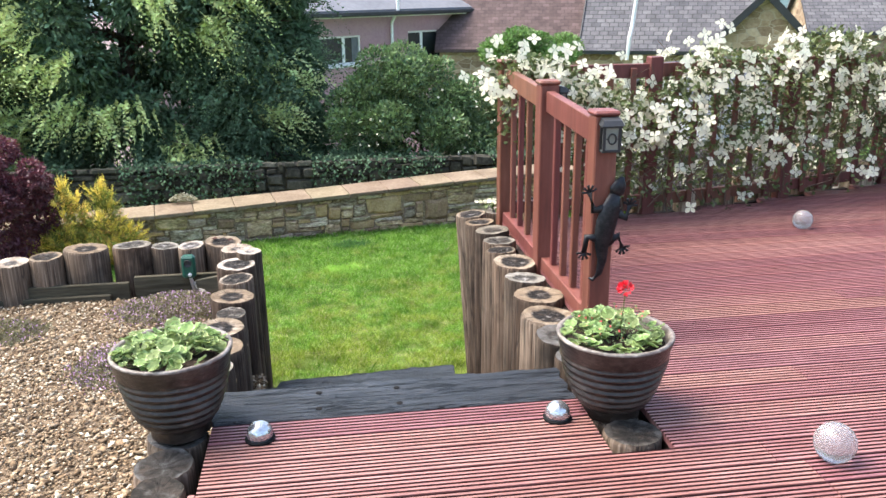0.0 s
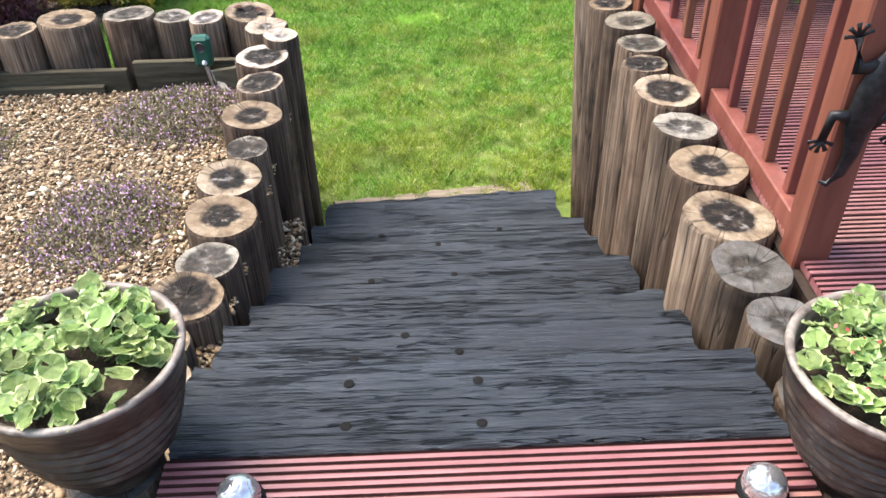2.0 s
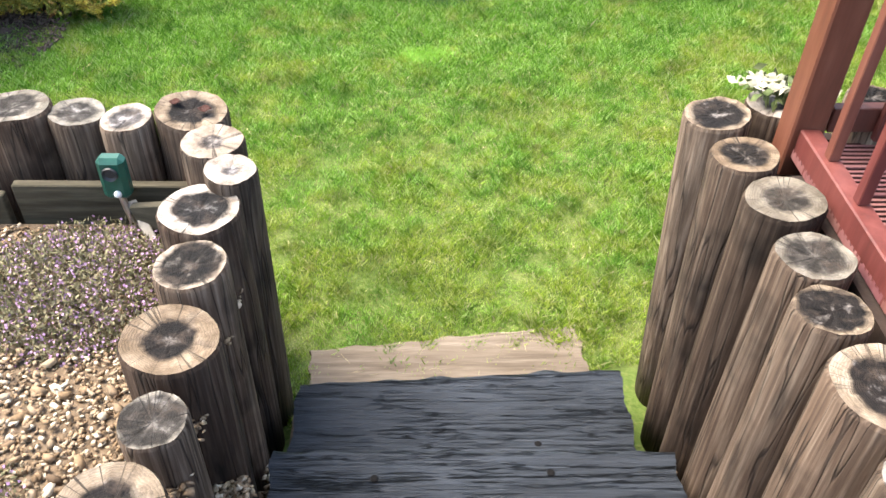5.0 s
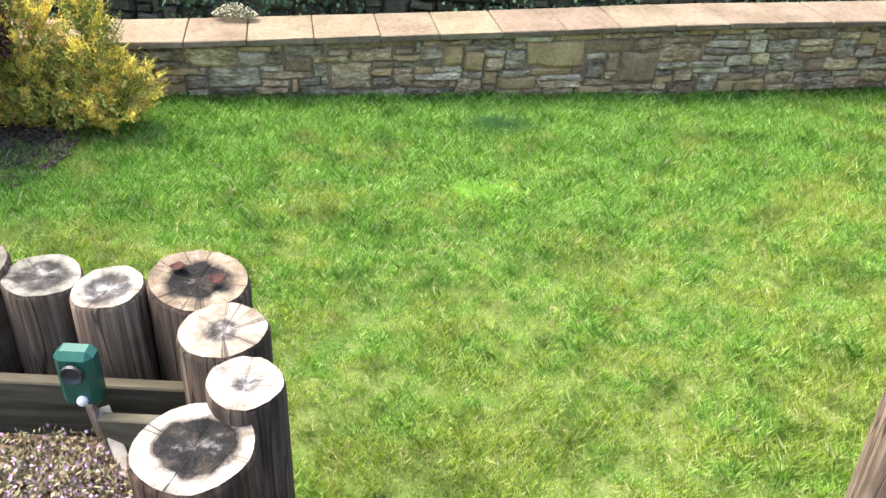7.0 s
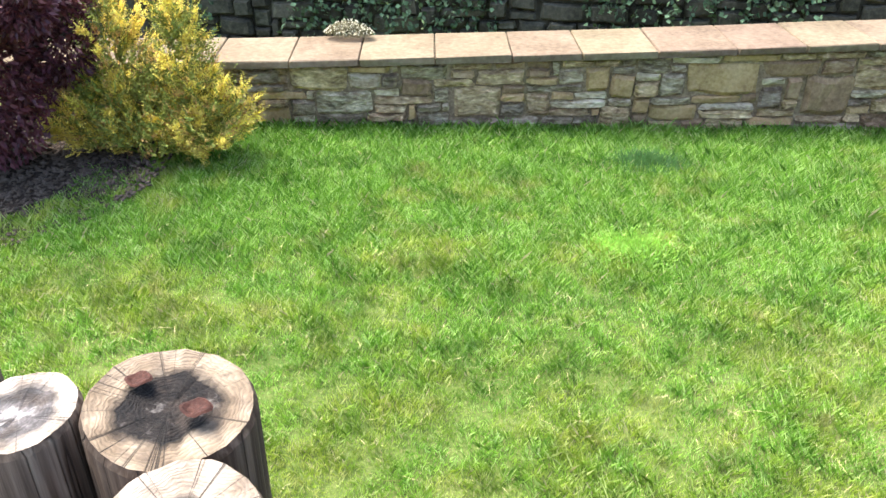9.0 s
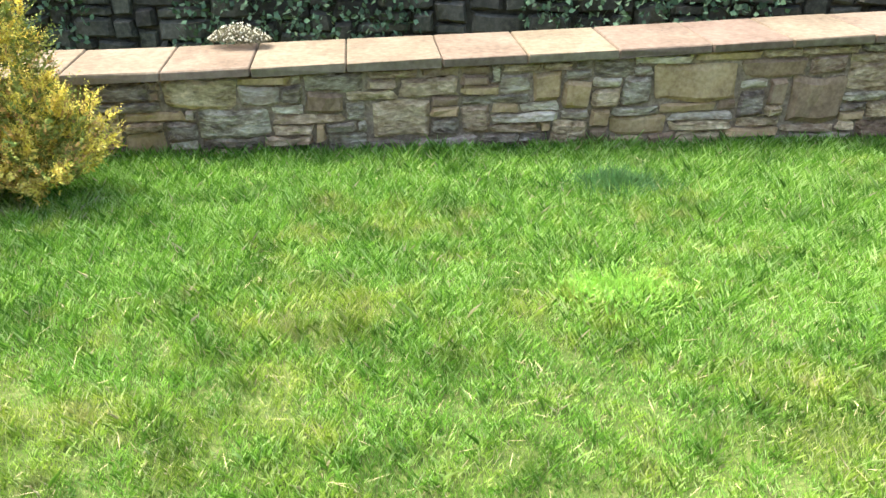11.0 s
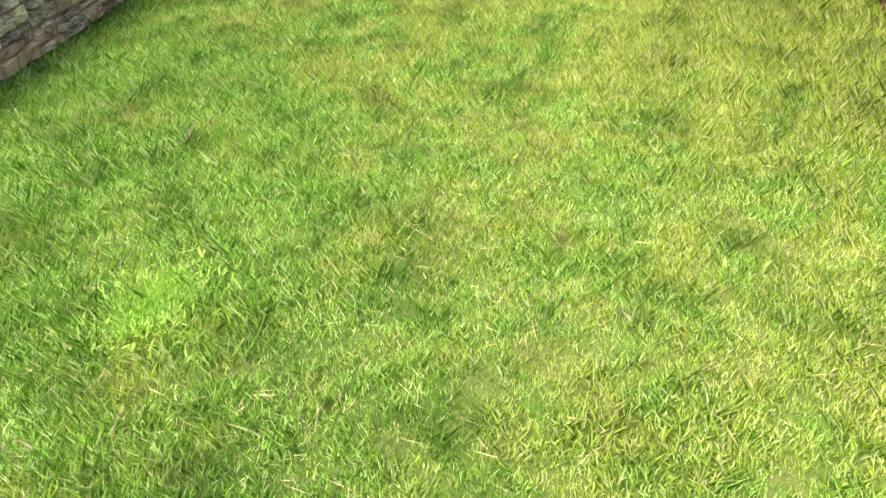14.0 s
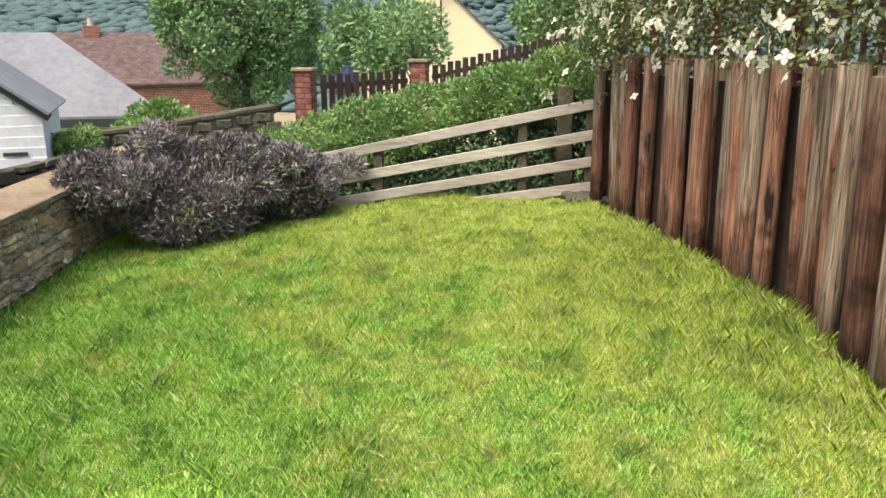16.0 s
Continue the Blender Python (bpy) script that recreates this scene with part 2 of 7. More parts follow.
def rubble_mat(name, cols, joint):
    """Random rubble masonry for gables far off: uneven stones between pale joints."""
    m, nt, bsdf, geo = start(name)
    v, e = nt.nodes.new("ShaderNodeTexVoronoi"), nt.nodes.new("ShaderNodeTexVoronoi")
    mp = nt.nodes.new("ShaderNodeMapping")
    mp.inputs["Scale"].default_value = (1, 1, 1.9)
    nt.links.new(geo.outputs["Position"], mp.inputs[0])
    e.feature = "DISTANCE_TO_EDGE"
    for t in (v, e):
        t.inputs["Scale"].default_value = 2.6
        nt.links.new(mp.outputs[0], t.inputs["Vector"])
    sp = nt.nodes.new("ShaderNodeSeparateColor")
    nt.links.new(v.outputs["Color"], sp.inputs[0])
    f = noise_tex(nt, geo.outputs["Position"], 9, 4)
    col = mix(nt, 0.35, ramp(nt, sp.outputs[0], cols, 0.1, 0.9), ramp(nt, f, cols))
    edge = math_node(nt, "MULTIPLY", e.outputs["Distance"], 18, True)
    col = mix(nt, edge, joint, col)
    finish(nt, bsdf, col, edge, 0.9, 0.6, 0.03)
    return m


def sleeper_mat():
    """Black-stained old oak, weathered to a blue-grey sheen, with long ragged open checks."""
    m, nt, bsdf, geo = start("black sleeper")
    pos = geo.outputs["Position"]
    grain = noise_tex(nt, pos, 170, 5, (0.03, 1.0, 1), 0.65)
    big = noise_tex(nt, pos, 4, 4, (0.5, 1.3, 1))
    col = mix(nt, 0.5, ramp(nt, big, [(0.008, 0.0105, 0.0145), (0.016, 0.0205, 0.0275), (0.032, 0.039, 0.050)], 0.36, 0.64), ramp(nt, grain, [(0.004, 0.005, 0.007), (0.016, 0.0205, 0.0275), (0.050, 0.058, 0.072)], 0.34, 0.66))
    gate = math_node(nt, "MULTIPLY", math_node(nt, "SUBTRACT", noise_tex(nt, pos, 5, 3, (0.35, 1.4, 1)), 0.49), 16, True)
    wild = math_node(nt, "MULTIPLY", math_node(nt, "SUBTRACT", noise_tex(nt, pos, 3.2, 2, (0.6, 1.2, 1)), 0.42), 10, True)

    def lines(scale, stretch, thin, rough):
        d = math_node(nt, "ABSOLUTE", math_node(nt, "SUBTRACT", noise_tex(nt, pos, scale, 5, (stretch, 1.0, 1), rough), 0.5))
        return math_node(nt, "SUBTRACT", 1.0, math_node(nt, "MULTIPLY", d, thin), True)

    chk = math_node(nt, "MULTIPLY", lines(15, 0.05, 100, 0.66), gate)
    chk = math_node(nt, "MAXIMUM", chk, math_node(nt, "MULTIPLY", lines(34, 0.035, 70, 0.6), math_node(nt, "MULTIPLY", wild, 0.75)))
    chk = math_node(nt, "MAXIMUM", chk, math_node(nt, "MULTIPLY", lines(8, 0.06, 130, 0.62), 0.9))
    col = mix(nt, math_node(nt, "MULTIPLY", chk, 0.95), col, (0.0018, 0.0018, 0.002))
    finish(nt, bsdf, col, math_node(nt, "SUBTRACT", math_node(nt, "MULTIPLY", grain, 0.8), math_node(nt, "MULTIPLY", chk, 2.2)), 0.45, 1.0, 0.009)
    bsdf.inputs["Specular IOR Level"].default_value = 0.3
    return m


M = {}
M["deck"] = mat("deck stain", [(0.12, 0.038, 0.033), (0.235, 0.094, 0.086), (0.34, 0.17, 0.157)], 1.2, 22, (0.25, 2.2, 1), 0.5, 0.3, 0.002, 0.14)
M["rail"] = mat("red-brown rail paint", [(0.07, 0.018, 0.011), (0.145, 0.041, 0.026), (0.22, 0.08, 0.055)], 2, 25, (1, 1, 0.15), 0.55, 0.3, 0.003, 0.08)
M["fencewood"] = mat("dark red-brown fence paint", [(0.05, 0.014, 0.008), (0.11, 0.032, 0.02), (0.17, 0.058, 0.038)], 2, 25, (1, 1, 0.15), 0.6, 0.3, 0.003, 0.1)
M["sleeper"] = sleeper_mat()
M["pale_timber"] = mat("pale weathered timber", [(0.08, 0.06, 0.042), (0.17, 0.135, 0.10), (0.27, 0.225, 0.175)], 3, 30, (0.12, 1.4, 1), 0.9, 0.6, 0.005)
M["log"] = log_side("weathered log", [(0.018, 0.0105, 0.007), (0.075, 0.047, 0.031), (0.215, 0.158, 0.112)], (0.02, 0.011, 0.007), 0.22)
# darker copy for some step-side logs: brown stain plus shade on their faces
M["logdark"] = log_side("dark log with stain and shade", [(0.012, 0.007, 0.005), (0.048, 0.028, 0.018), (0.15, 0.105, 0.075)], (0.008, 0.005, 0.004), 0.15)
M["logred"] = log_side("stained wall log", [(0.036, 0.015, 0.009), (0.135, 0.062, 0.038), (0.33, 0.205, 0.135)], (0.012, 0.007, 0.006), 0.6, -0.6)
M["end"] = end_grain("log end grain", [(0.13, 0.095, 0.062), (0.25, 0.195, 0.14), (0.42, 0.355, 0.275)], [(0.004, 0.0035, 0.004), (0.016, 0.013, 0.012), (0.26, 0.245, 0.235)])
M["endpale"] = end_grain("bleached log end", [(0.26, 0.21, 0.165), (0.40, 0.345, 0.295), (0.55, 0.50, 0.44)], [(0.04, 0.038, 0.038), (0.14, 0.13, 0.13), (0.46, 0.44, 0.43)], 0.012)
M["endrim"] = end_grain("pale-rimmed rotten log end", [(0.30, 0.25, 0.20), (0.46, 0.41, 0.36), (0.64, 0.60, 0.55)], [(0.005, 0.005, 0.006), (0.02, 0.019, 0.019), (0.22, 0.215, 0.21)])
M["endgrey"] = end_grain("grey weathered log end", [(0.13, 0.12, 0.10), (0.25, 0.235, 0.205), (0.42, 0.40, 0.36)], [(0.03, 0.028, 0.026), (0.085, 0.08, 0.075), (0.34, 0.33, 0.32)])
M["enddark"] = end_grain("dark log end", [(0.06, 0.055, 0.05), (0.1, 0.095, 0.09), (0.17, 0.165, 0.16)], [(0.02, 0.018, 0.016), (0.05, 0.045, 0.04), (0.12, 0.12, 0.12)])
M["fungus"] = mat("shrivelled fungus", [(0.015, 0.006, 0.004), (0.045, 0.016, 0.011), (0.12, 0.05, 0.035)], 30, 90, rough=0.8)
M["plank"] = mat("green-grey old plank", [(0.022, 0.018, 0.011), (0.06, 0.052, 0.034), (0.13, 0.115, 0.08)], 3, 30, (0.15, 1, 1.5), 0.9, 0.5, 0.004)
M["soil"] = mat("gravel underlay", [(0.07, 0.048, 0.03), (0.155, 0.11, 0.07), (0.25, 0.185, 0.125)], 3, 60, rough=0.95, bump=0.8)
M["pebble"] = many_mat("gravel pebbles", [(0.10, 0.07, 0.045), (0.215, 0.15, 0.09), (0.29, 0.22, 0.145), (0.16, 0.115, 0.078), (0.36, 0.295, 0.20), (0.24, 0.165, 0.105), (0.31, 0.245, 0.175), (0.60, 0.54, 0.43)])
M["lawn"] = mat("lawn ground", [(0.04, 0.07, 0.013), (0.085, 0.125, 0.025), (0.19, 0.19, 0.07)], 2, 45, rough=0.95, bump=0.9)
M["grass"] = grass_mat()
M["field"] = mat("far meadow", [(0.06, 0.11, 0.035), (0.10, 0.17, 0.05), (0.16, 0.2, 0.08)], 0.05, 1.5, rough=0.95)
# distance haze is put into these pale blue-green colours
M["hill"] = mat("wooded hillside with haze tint", [(0.04, 0.075, 0.075), (0.07, 0.11, 0.11), (0.11, 0.16, 0.155)], 0.02, 0.14, rough=1.0, bump=0.0)
M["hilltree"] = mat("wood crowns with haze tint", [(0.05, 0.082, 0.08), (0.06, 0.095, 0.092), (0.072, 0.11, 0.105)], 0.02, 0.6, rough=1.0, bump=0.0, vary=0.05, island=True)
M["stone"] = mat("sandstone", [(0.08, 0.045, 0.024), (0.42, 0.285, 0.165), (0.90, 0.70, 0.46)], 6, 22, (1, 1, 2.2), 0.9, 1.0, 0.04, 0.3)
M["ochre"] = mat("ochre sandstone", [(0.22, 0.145, 0.07), (0.43, 0.29, 0.145), (0.58, 0.43, 0.25)], 6, 45, rough=0.9, bump=0.7, dist=0.008)
M["browns"] = mat("brown round stone", [(0.13, 0.08, 0.045), (0.28, 0.185, 0.11), (0.42, 0.30, 0.19)], 6, 40, rough=0.9, bump=0.6)
M["mortar"] = mat("mortar", [(0.08, 0.055, 0.036), (0.27, 0.195, 0.13), (0.48, 0.37, 0.26)], 9, 50, rough=0.95, bump=0.8)
M["cope"] = mat("buff coping slab", [(0.09, 0.064, 0.040), (0.175, 0.13, 0.086), (0.26, 0.205, 0.143)], 2.5, 28, rough=0.85, bump=0.3, dist=0.004, vary=0.08)
M["mossstone"] = mat("dark mossy stone", [(0.02, 0.02, 0.015), (0.06, 0.056, 0.042), (0.13, 0.118, 0.09)], 3, 25, rough=0.95, bump=0.8, vary=0.35)
M["pot"] = mat("brown glazed pot", [(0.008, 0.005, 0.004), (0.022, 0.014, 0.011), (0.09, 0.068, 0.054)], 9, 46, (1, 1, 2), 0.3, 0.7, 0.004)
M["rim"] = mat("worn pale rim", [(0.035, 0.024, 0.02), (0.13, 0.105, 0.09), (0.40, 0.36, 0.31)], 7, 40, rough=0.5, bump=0.2)
M["peat"] = mat("dark potting soil", [(0.012, 0.009, 0.007), (0.035, 0.025, 0.018), (0.07, 0.05, 0.035)], 10, 70, rough=1.0, bump=1.0)
M["leafgreen"] = mat("geranium leaf", [(0.05, 0.095, 0.02), (0.13, 0.20, 0.045), (0.24, 0.33, 0.10)], 20, 60, rough=0.65, bump=0.2, vary=0.25, translucent=0.2)
M["leafpale"] = mat("pale leaf margin", [(0.22, 0.32, 0.10), (0.36, 0.46, 0.18), (0.52, 0.58, 0.32)], 20, 60, rough=0.5, bump=0.2, vary=0.12, translucent=0.2)
M["stem"] = mat("green stem", [(0.1, 0.14, 0.04), (0.17, 0.2, 0.08)], 10, 60)
M["red"] = mat("red petal", [(0.55, 0.005, 0.02), (0.8, 0.02, 0.04)], 30, 90, rough=0.5)
M["pink"] = mat("pink bud", [(0.6, 0.06, 0.08), (0.7, 0.15, 0.12)], 30, 90, rough=0.5)
M["mauve"] = mat("mauve thyme flower", [(0.42, 0.24, 0.40), (0.62, 0.40, 0.58)], 30, 90, rough=0.8, vary=0.2, island=True)
M["thyme"] = mat("thyme leaf", [(0.09, 0.09, 0.035), (0.20, 0.18, 0.10), (0.36, 0.30, 0.20)], 15, 90, rough=0.9, vary=0.3, island=True)
M["white"] = mat("white petal", [(0.70, 0.66, 0.48), (0.88, 0.85, 0.70)], 20, 90, rough=0.6, vary=0.08, island=True, translucent=0.45)
M["clem"] = mat("clematis leaf", [(0.025, 0.035, 0.012), (0.08, 0.105, 0.03), (0.2, 0.22, 0.07)], 3, 40, rough=0.6, vary=0.4, island=True, translucent=0.2)
M["twig"] = mat("brown twig", [(0.07, 0.045, 0.03), (0.16, 0.11, 0.08)], 8, 60)
M["bark"] = mat("bark", [(0.05, 0.038, 0.028), (0.13, 0.1, 0.08)], 4, 40, (1, 1, 0.3), 0.95, 0.8, 0.02)
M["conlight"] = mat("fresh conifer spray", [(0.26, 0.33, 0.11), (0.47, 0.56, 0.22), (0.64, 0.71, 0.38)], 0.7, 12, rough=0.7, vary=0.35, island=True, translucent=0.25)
# dark leaf green, also used to paint shade within crowns and under the hedge
M["condark"] = mat("dark green and shaded foliage", [(0.032, 0.062, 0.036), (0.085, 0.14, 0.075), (0.18, 0.255, 0.14)], 1.2, 12, rough=0.8, vary=0.4, island=True)
M["shrub"] = mat("shrub leaf", [(0.06, 0.11, 0.04), (0.14, 0.22, 0.075), (0.27, 0.35, 0.15)], 1.5, 15, rough=0.6, vary=0.4, island=True, translucent=0.2)
M["bright"] = mat("bright hedge leaf", [(0.05, 0.11, 0.025), (0.12, 0.22, 0.05), (0.25, 0.38, 0.12)], 1.5, 15, rough=0.6, vary=0.35, island=True, translucent=0.25)
M["tree"] = mat("tree leaf", [(0.05, 0.11, 0.045), (0.13, 0.22, 0.085), (0.26, 0.36, 0.16)], 0.8, 8, rough=0.6, vary=0.4, island=True, translucent=0.2)
M["maple"] = mat("purple maple leaf", [(0.035, 0.009, 0.015), (0.11, 0.026, 0.040), (0.25, 0.075, 0.095)], 2, 20, rough=0.55, vary=0.4, island=True, translucent=0.2)
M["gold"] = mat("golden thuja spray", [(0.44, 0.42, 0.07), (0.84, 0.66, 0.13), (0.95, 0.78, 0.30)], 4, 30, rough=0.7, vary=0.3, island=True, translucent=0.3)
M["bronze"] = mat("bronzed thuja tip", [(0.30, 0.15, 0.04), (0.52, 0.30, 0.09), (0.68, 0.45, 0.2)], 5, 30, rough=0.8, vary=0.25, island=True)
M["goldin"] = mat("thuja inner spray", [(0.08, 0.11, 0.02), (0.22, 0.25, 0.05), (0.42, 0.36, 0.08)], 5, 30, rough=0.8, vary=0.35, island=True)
M["sage"] = mat("dusky purple leaf", [(0.025, 0.018, 0.022), (0.09, 0.066, 0.075), (0.42, 0.36, 0.38)], 2.5, 20, rough=0.6, vary=0.45, island=True, translucent=0.1)
M["sagetip"] = mat("green inner leaf", [(0.05, 0.065, 0.04), (0.14, 0.17, 0.10), (0.34, 0.38, 0.27)], 2.5, 20, rough=0.6, vary=0.35, island=True)
M["fence"] = mat("silver-grey fence rail", [(0.15, 0.135, 0.105), (0.31, 0.28, 0.235), (0.44, 0.41, 0.35)], 3, 35, (1, 0.15, 1.5), 0.9, 0.4, 0.003, 0.08)
M["darkwood"] = mat("dark brown picket", [(0.015, 0.01, 0.009), (0.04, 0.025, 0.02)], 4, 30, rough=0.7, vary=0.2)
M["metal"] = mat("black iron", [(0.008, 0.008, 0.009), (0.02, 0.02, 0.022), (0.04, 0.04, 0.045)], 15, 60, rough=0.45, bump=0.4, dist=0.002, metal=0.6)
M["green"] = mat("dark green plastic", [(0.005, 0.05, 0.035), (0.01, 0.09, 0.06)], 10, 60, rough=0.35, bump=0.1)
M["silver"] = mat("steel spike", [(0.45, 0.45, 0.46), (0.6, 0.6, 0.6)], 10, 60, rough=0.3, metal=1.0)
M["pinkwall"] = mat("pink render", [(0.42, 0.29, 0.32), (0.5, 0.36, 0.385), (0.56, 0.42, 0.44)], 0.8, 12, rough=0.9, bump=0.2)
M["cream"] = mat("cream render", [(0.50, 0.42, 0.28), (0.6, 0.51, 0.36)], 0.5, 8, rough=0.9, bump=0.2)
M["whitewood"] = mat("white painted boards", [(0.46, 0.465, 0.48), (0.58, 0.585, 0.6), (0.68, 0.685, 0.7)], 1.5, 20, rough=0.55, bump=0.15, vary=0.06)
M["whitepaint"] = mat("white paint", [(0.66, 0.66, 0.65), (0.78, 0.78, 0.77)], 2, 20, rough=0.6, bump=0.1)
M["lead"] = mat("grey sheet roof", [(0.10, 0.102, 0.115), (0.145, 0.148, 0.163), (0.19, 0.193, 0.208)], 0.4, 6, rough=0.75, bump=0.15)
M["black"] = mat("black trim", [(0.012, 0.012, 0.013), (0.03, 0.03, 0.032)], 4, 30, rough=0.5, bump=0.1)
M["browntile"] = course_mat("brown tile", [(0.075, 0.05, 0.047), (0.12, 0.082, 0.078)], (0.07, 0.048, 0.045), 0.24, 0.15)
M["slate"] = course_mat("slate", [(0.075, 0.072, 0.08), (0.13, 0.125, 0.13)], (0.05, 0.05, 0.052), 0.28, 0.19)
M["rubble"] = rubble_mat("rubble gable", [(0.16, 0.10, 0.06), (0.34, 0.24, 0.15), (0.52, 0.40, 0.27)], (0.42, 0.34, 0.25))
M["redbrick"] = course_mat("red brick", [(0.22, 0.065, 0.05), (0.15, 0.045, 0.035)], (0.4, 0.33, 0.27), 0.225, 0.075)
M["brick"] = mat("red brick face", [(0.10, 0.035, 0.027), (0.17, 0.062, 0.048), (0.26, 0.12, 0.095)], 6, 50, rough=0.85, bump=0.4, dist=0.004, vary=0.25)
M["darkgrass"] = mat("dark coarse grass", [(0.03, 0.09, 0.02), (0.08, 0.19, 0.045), (0.17, 0.31, 0.10)], 8, 40, rough=0.6, vary=0.3, island=True, translucent=0.3)
M["limeweed"] = mat("lime green weed leaf", [(0.20, 0.40, 0.045), (0.33, 0.56, 0.08), (0.46, 0.68, 0.17)], 8, 40, rough=0.6, vary=0.2, island=True, translucent=0.35)
M["straw"] = mat("dry straw", [(0.5, 0.42, 0.2), (0.65, 0.56, 0.3)], 20, 60, rough=0.8)
M["deck_groove"] = mat("dark red-brown deck groove", [(0.035, 0.014, 0.012), (0.08, 0.03, 0.025)], 5, 60, rough=0.8)
M["greystone"] = mat("grey sandstone", [(0.06, 0.044, 0.03), (0.32, 0.245, 0.165), (0.80, 0.69, 0.52)], 7, 24, (1, 1, 2.4), 0.9, 1.0, 0.04, 0.3)
M["palestone"] = mat("pale flaky sandstone", [(0.16, 0.11, 0.065), (0.52, 0.41, 0.28), (0.90, 0.80, 0.62)], 7, 24, (1, 1, 2.4), 0.9, 1.0, 0.03, 0.2)
M["path"] = mat("buff paving", [(0.42, 0.33, 0.22), (0.55, 0.45, 0.32)], 2, 20, rough=0.9)
# near-black colour stands in for the dark inside holes
M["hole"] = mat("black hole", [(0.002, 0.002, 0.002), (0.006, 0.005, 0.005)], 4, 30, rough=0.9, bump=0.1)
M["blue"] = mat("dark blue paint", [(0.03, 0.035, 0.12), (0.06, 0.07, 0.2)], 4, 30, rough=0.4)


def glass_mat(name, col, rough, transmission, metal=0.0, bump=0.0):
    m, nt, bsdf, geo = start(name)
    v = nt.nodes.new("ShaderNodeTexVoronoi")
    v.feature = "DISTANCE_TO_EDGE"
    v.inputs["Scale"].default_value = 55
    nt.links.new(geo.outputs["Position"], v.inputs["Vector"])
    base = mix(nt, 0.25, col, ramp(nt, v.outputs["Distance"], [(0.85, 0.85, 0.85), (0.45, 0.45, 0.46)], 0.0, 0.3))
    finish(nt, bsdf, base, v.outputs["Distance"], rough, bump, 0.004, metal)
    bsdf.inputs["Transmission Weight"].default_value = transmission
    return m


M["crackle"] = glass_mat("silvered crackle glass", (0.5, 0.5, 0.52), 0.12, 0.0, 0.85, 0.5)
M["frost"] = glass_mat("frosted crackle glass", (0.66, 0.63, 0.62), 0.2, 0.8, 0.0, 0.5)
M["pane"] = mat("window glass", [(0.015, 0.018, 0.02), (0.03, 0.035, 0.037)], 1, 5, rough=0.25, bump=0.0)
M["lamppane"] = mat("milky lamp pane", [(0.16, 0.16, 0.135), (0.25, 0.25, 0.21)], 8, 40, rough=0.4, bump=0.05)


# ---- building helpers ----
def part(name, bm, material, parent=None, label="", category="", group="", kind=""):
    me = bpy.data.meshes.new(name)
    bm.to_mesh(me)
    bm.free()
    for m in (material if isinstance(material, (list, tuple)) else [material]):
        me.materials.append(m)
    ob = new(name, me)
    if parent:
        ob.parent = parent
    return tagged(ob, label, category, group, kind)


def empty(name, loc=(0, 0, 0), label="", category="", group="", kind=""):
    ob = new(name)
    ob.location = loc
    ob.empty_display_size = 0.1
    return tagged(ob, label, category, group, kind)


def smooth(ob):
    ob.data.polygons.foreach_set("use_smooth", [True] * len(ob.data.polygons))
    return ob


def add_box(bm, lo, hi, rot=None, bevel=0.0):
    c = [(a + b) / 2 for a, b in zip(lo, hi)]
    s = [b - a for a, b in zip(lo, hi)]
    m = Matrix.Translation(c) @ (rot or Matrix.Identity(4)) @ Matrix.Diagonal((*s, 1))
    geom = bmesh.ops.create_cube(bm, size=1, matrix=m)["verts"]
    if bevel:
        edges = list({e for v in geom for e in v.link_edges})
        bmesh.ops.bevel(bm, geom=edges, offset=bevel, segments=1, affect="EDGES")
    return bm


def box(lo, hi, bevel=0.0, rot=None):
    return add_box(bmesh.new(), lo, hi, rot, bevel)


def add_bar(bm, p, q, w, t, up=(0, 0, 1), bevel=0.0):
    """A straight bar from p to q, w wide across and t along up."""
    p, q, up = Vector(p), Vector(q), Vector(up)
    d = (q - p)
    side = d.cross(up).normalized()
    nrm = side.cross(d).normalized()
    m = Matrix((side, d.normalized(), nrm)).transposed().to_4x4()
    m = Matrix.Translation((p + q) / 2) @ m @ Matrix.Diagonal((w, d.length, t, 1))
    geom = bmesh.ops.create_cube(bm, size=1, matrix=m)["verts"]
    if bevel:
        bmesh.ops.bevel(bm, geom=list({e for v in geom for e in v.link_edges}), offset=bevel, segments=1, affect="EDGES")
    return bm


def bar(p, q, w, t, up=(0, 0, 1), bevel=0.0):
    return add_bar(bmesh.new(), p, q, w, t, up, bevel)


def add_tube(bm, pts, radii, n=8):
    rings = []
    pts = [Vector(p) for p in pts]
    for i, p in enumerate(pts):
        d = (pts[min(i + 1, len(pts) - 1)] - pts[max(i - 1, 0)]).normalized()
        a = d.orthogonal().normalized()
        b = d.cross(a)
        rings.append([bm.verts.new(p + (a * math.cos(2 * math.pi * k / n) + b * math.sin(2 * math.pi * k / n)) * radii[i]) for k in range(n)])
    for r0, r1 in zip(rings, rings[1:]):
        for k in range(n):
            bm.faces.new((r0[k], r0[(k + 1) % n], r1[(k + 1) % n], r1[k]))
    bm.faces.new(rings[0][::-1])
    bm.faces.new(rings[-1])
    return bm


def lathe(profile, n=40):
    bm = bmesh.new()
    rings = [[bm.verts.new((r * math.cos(2 * math.pi * k / n), r * math.sin(2 * math.pi * k / n), z)) for k in range(n)] for r, z in profile]
    for r0, r1 in zip(rings, rings[1:]):
        for k in range(n):
            bm.faces.new((r0[k], r0[(k + 1) % n], r1[(k + 1) % n], r1[k]))
    return bm


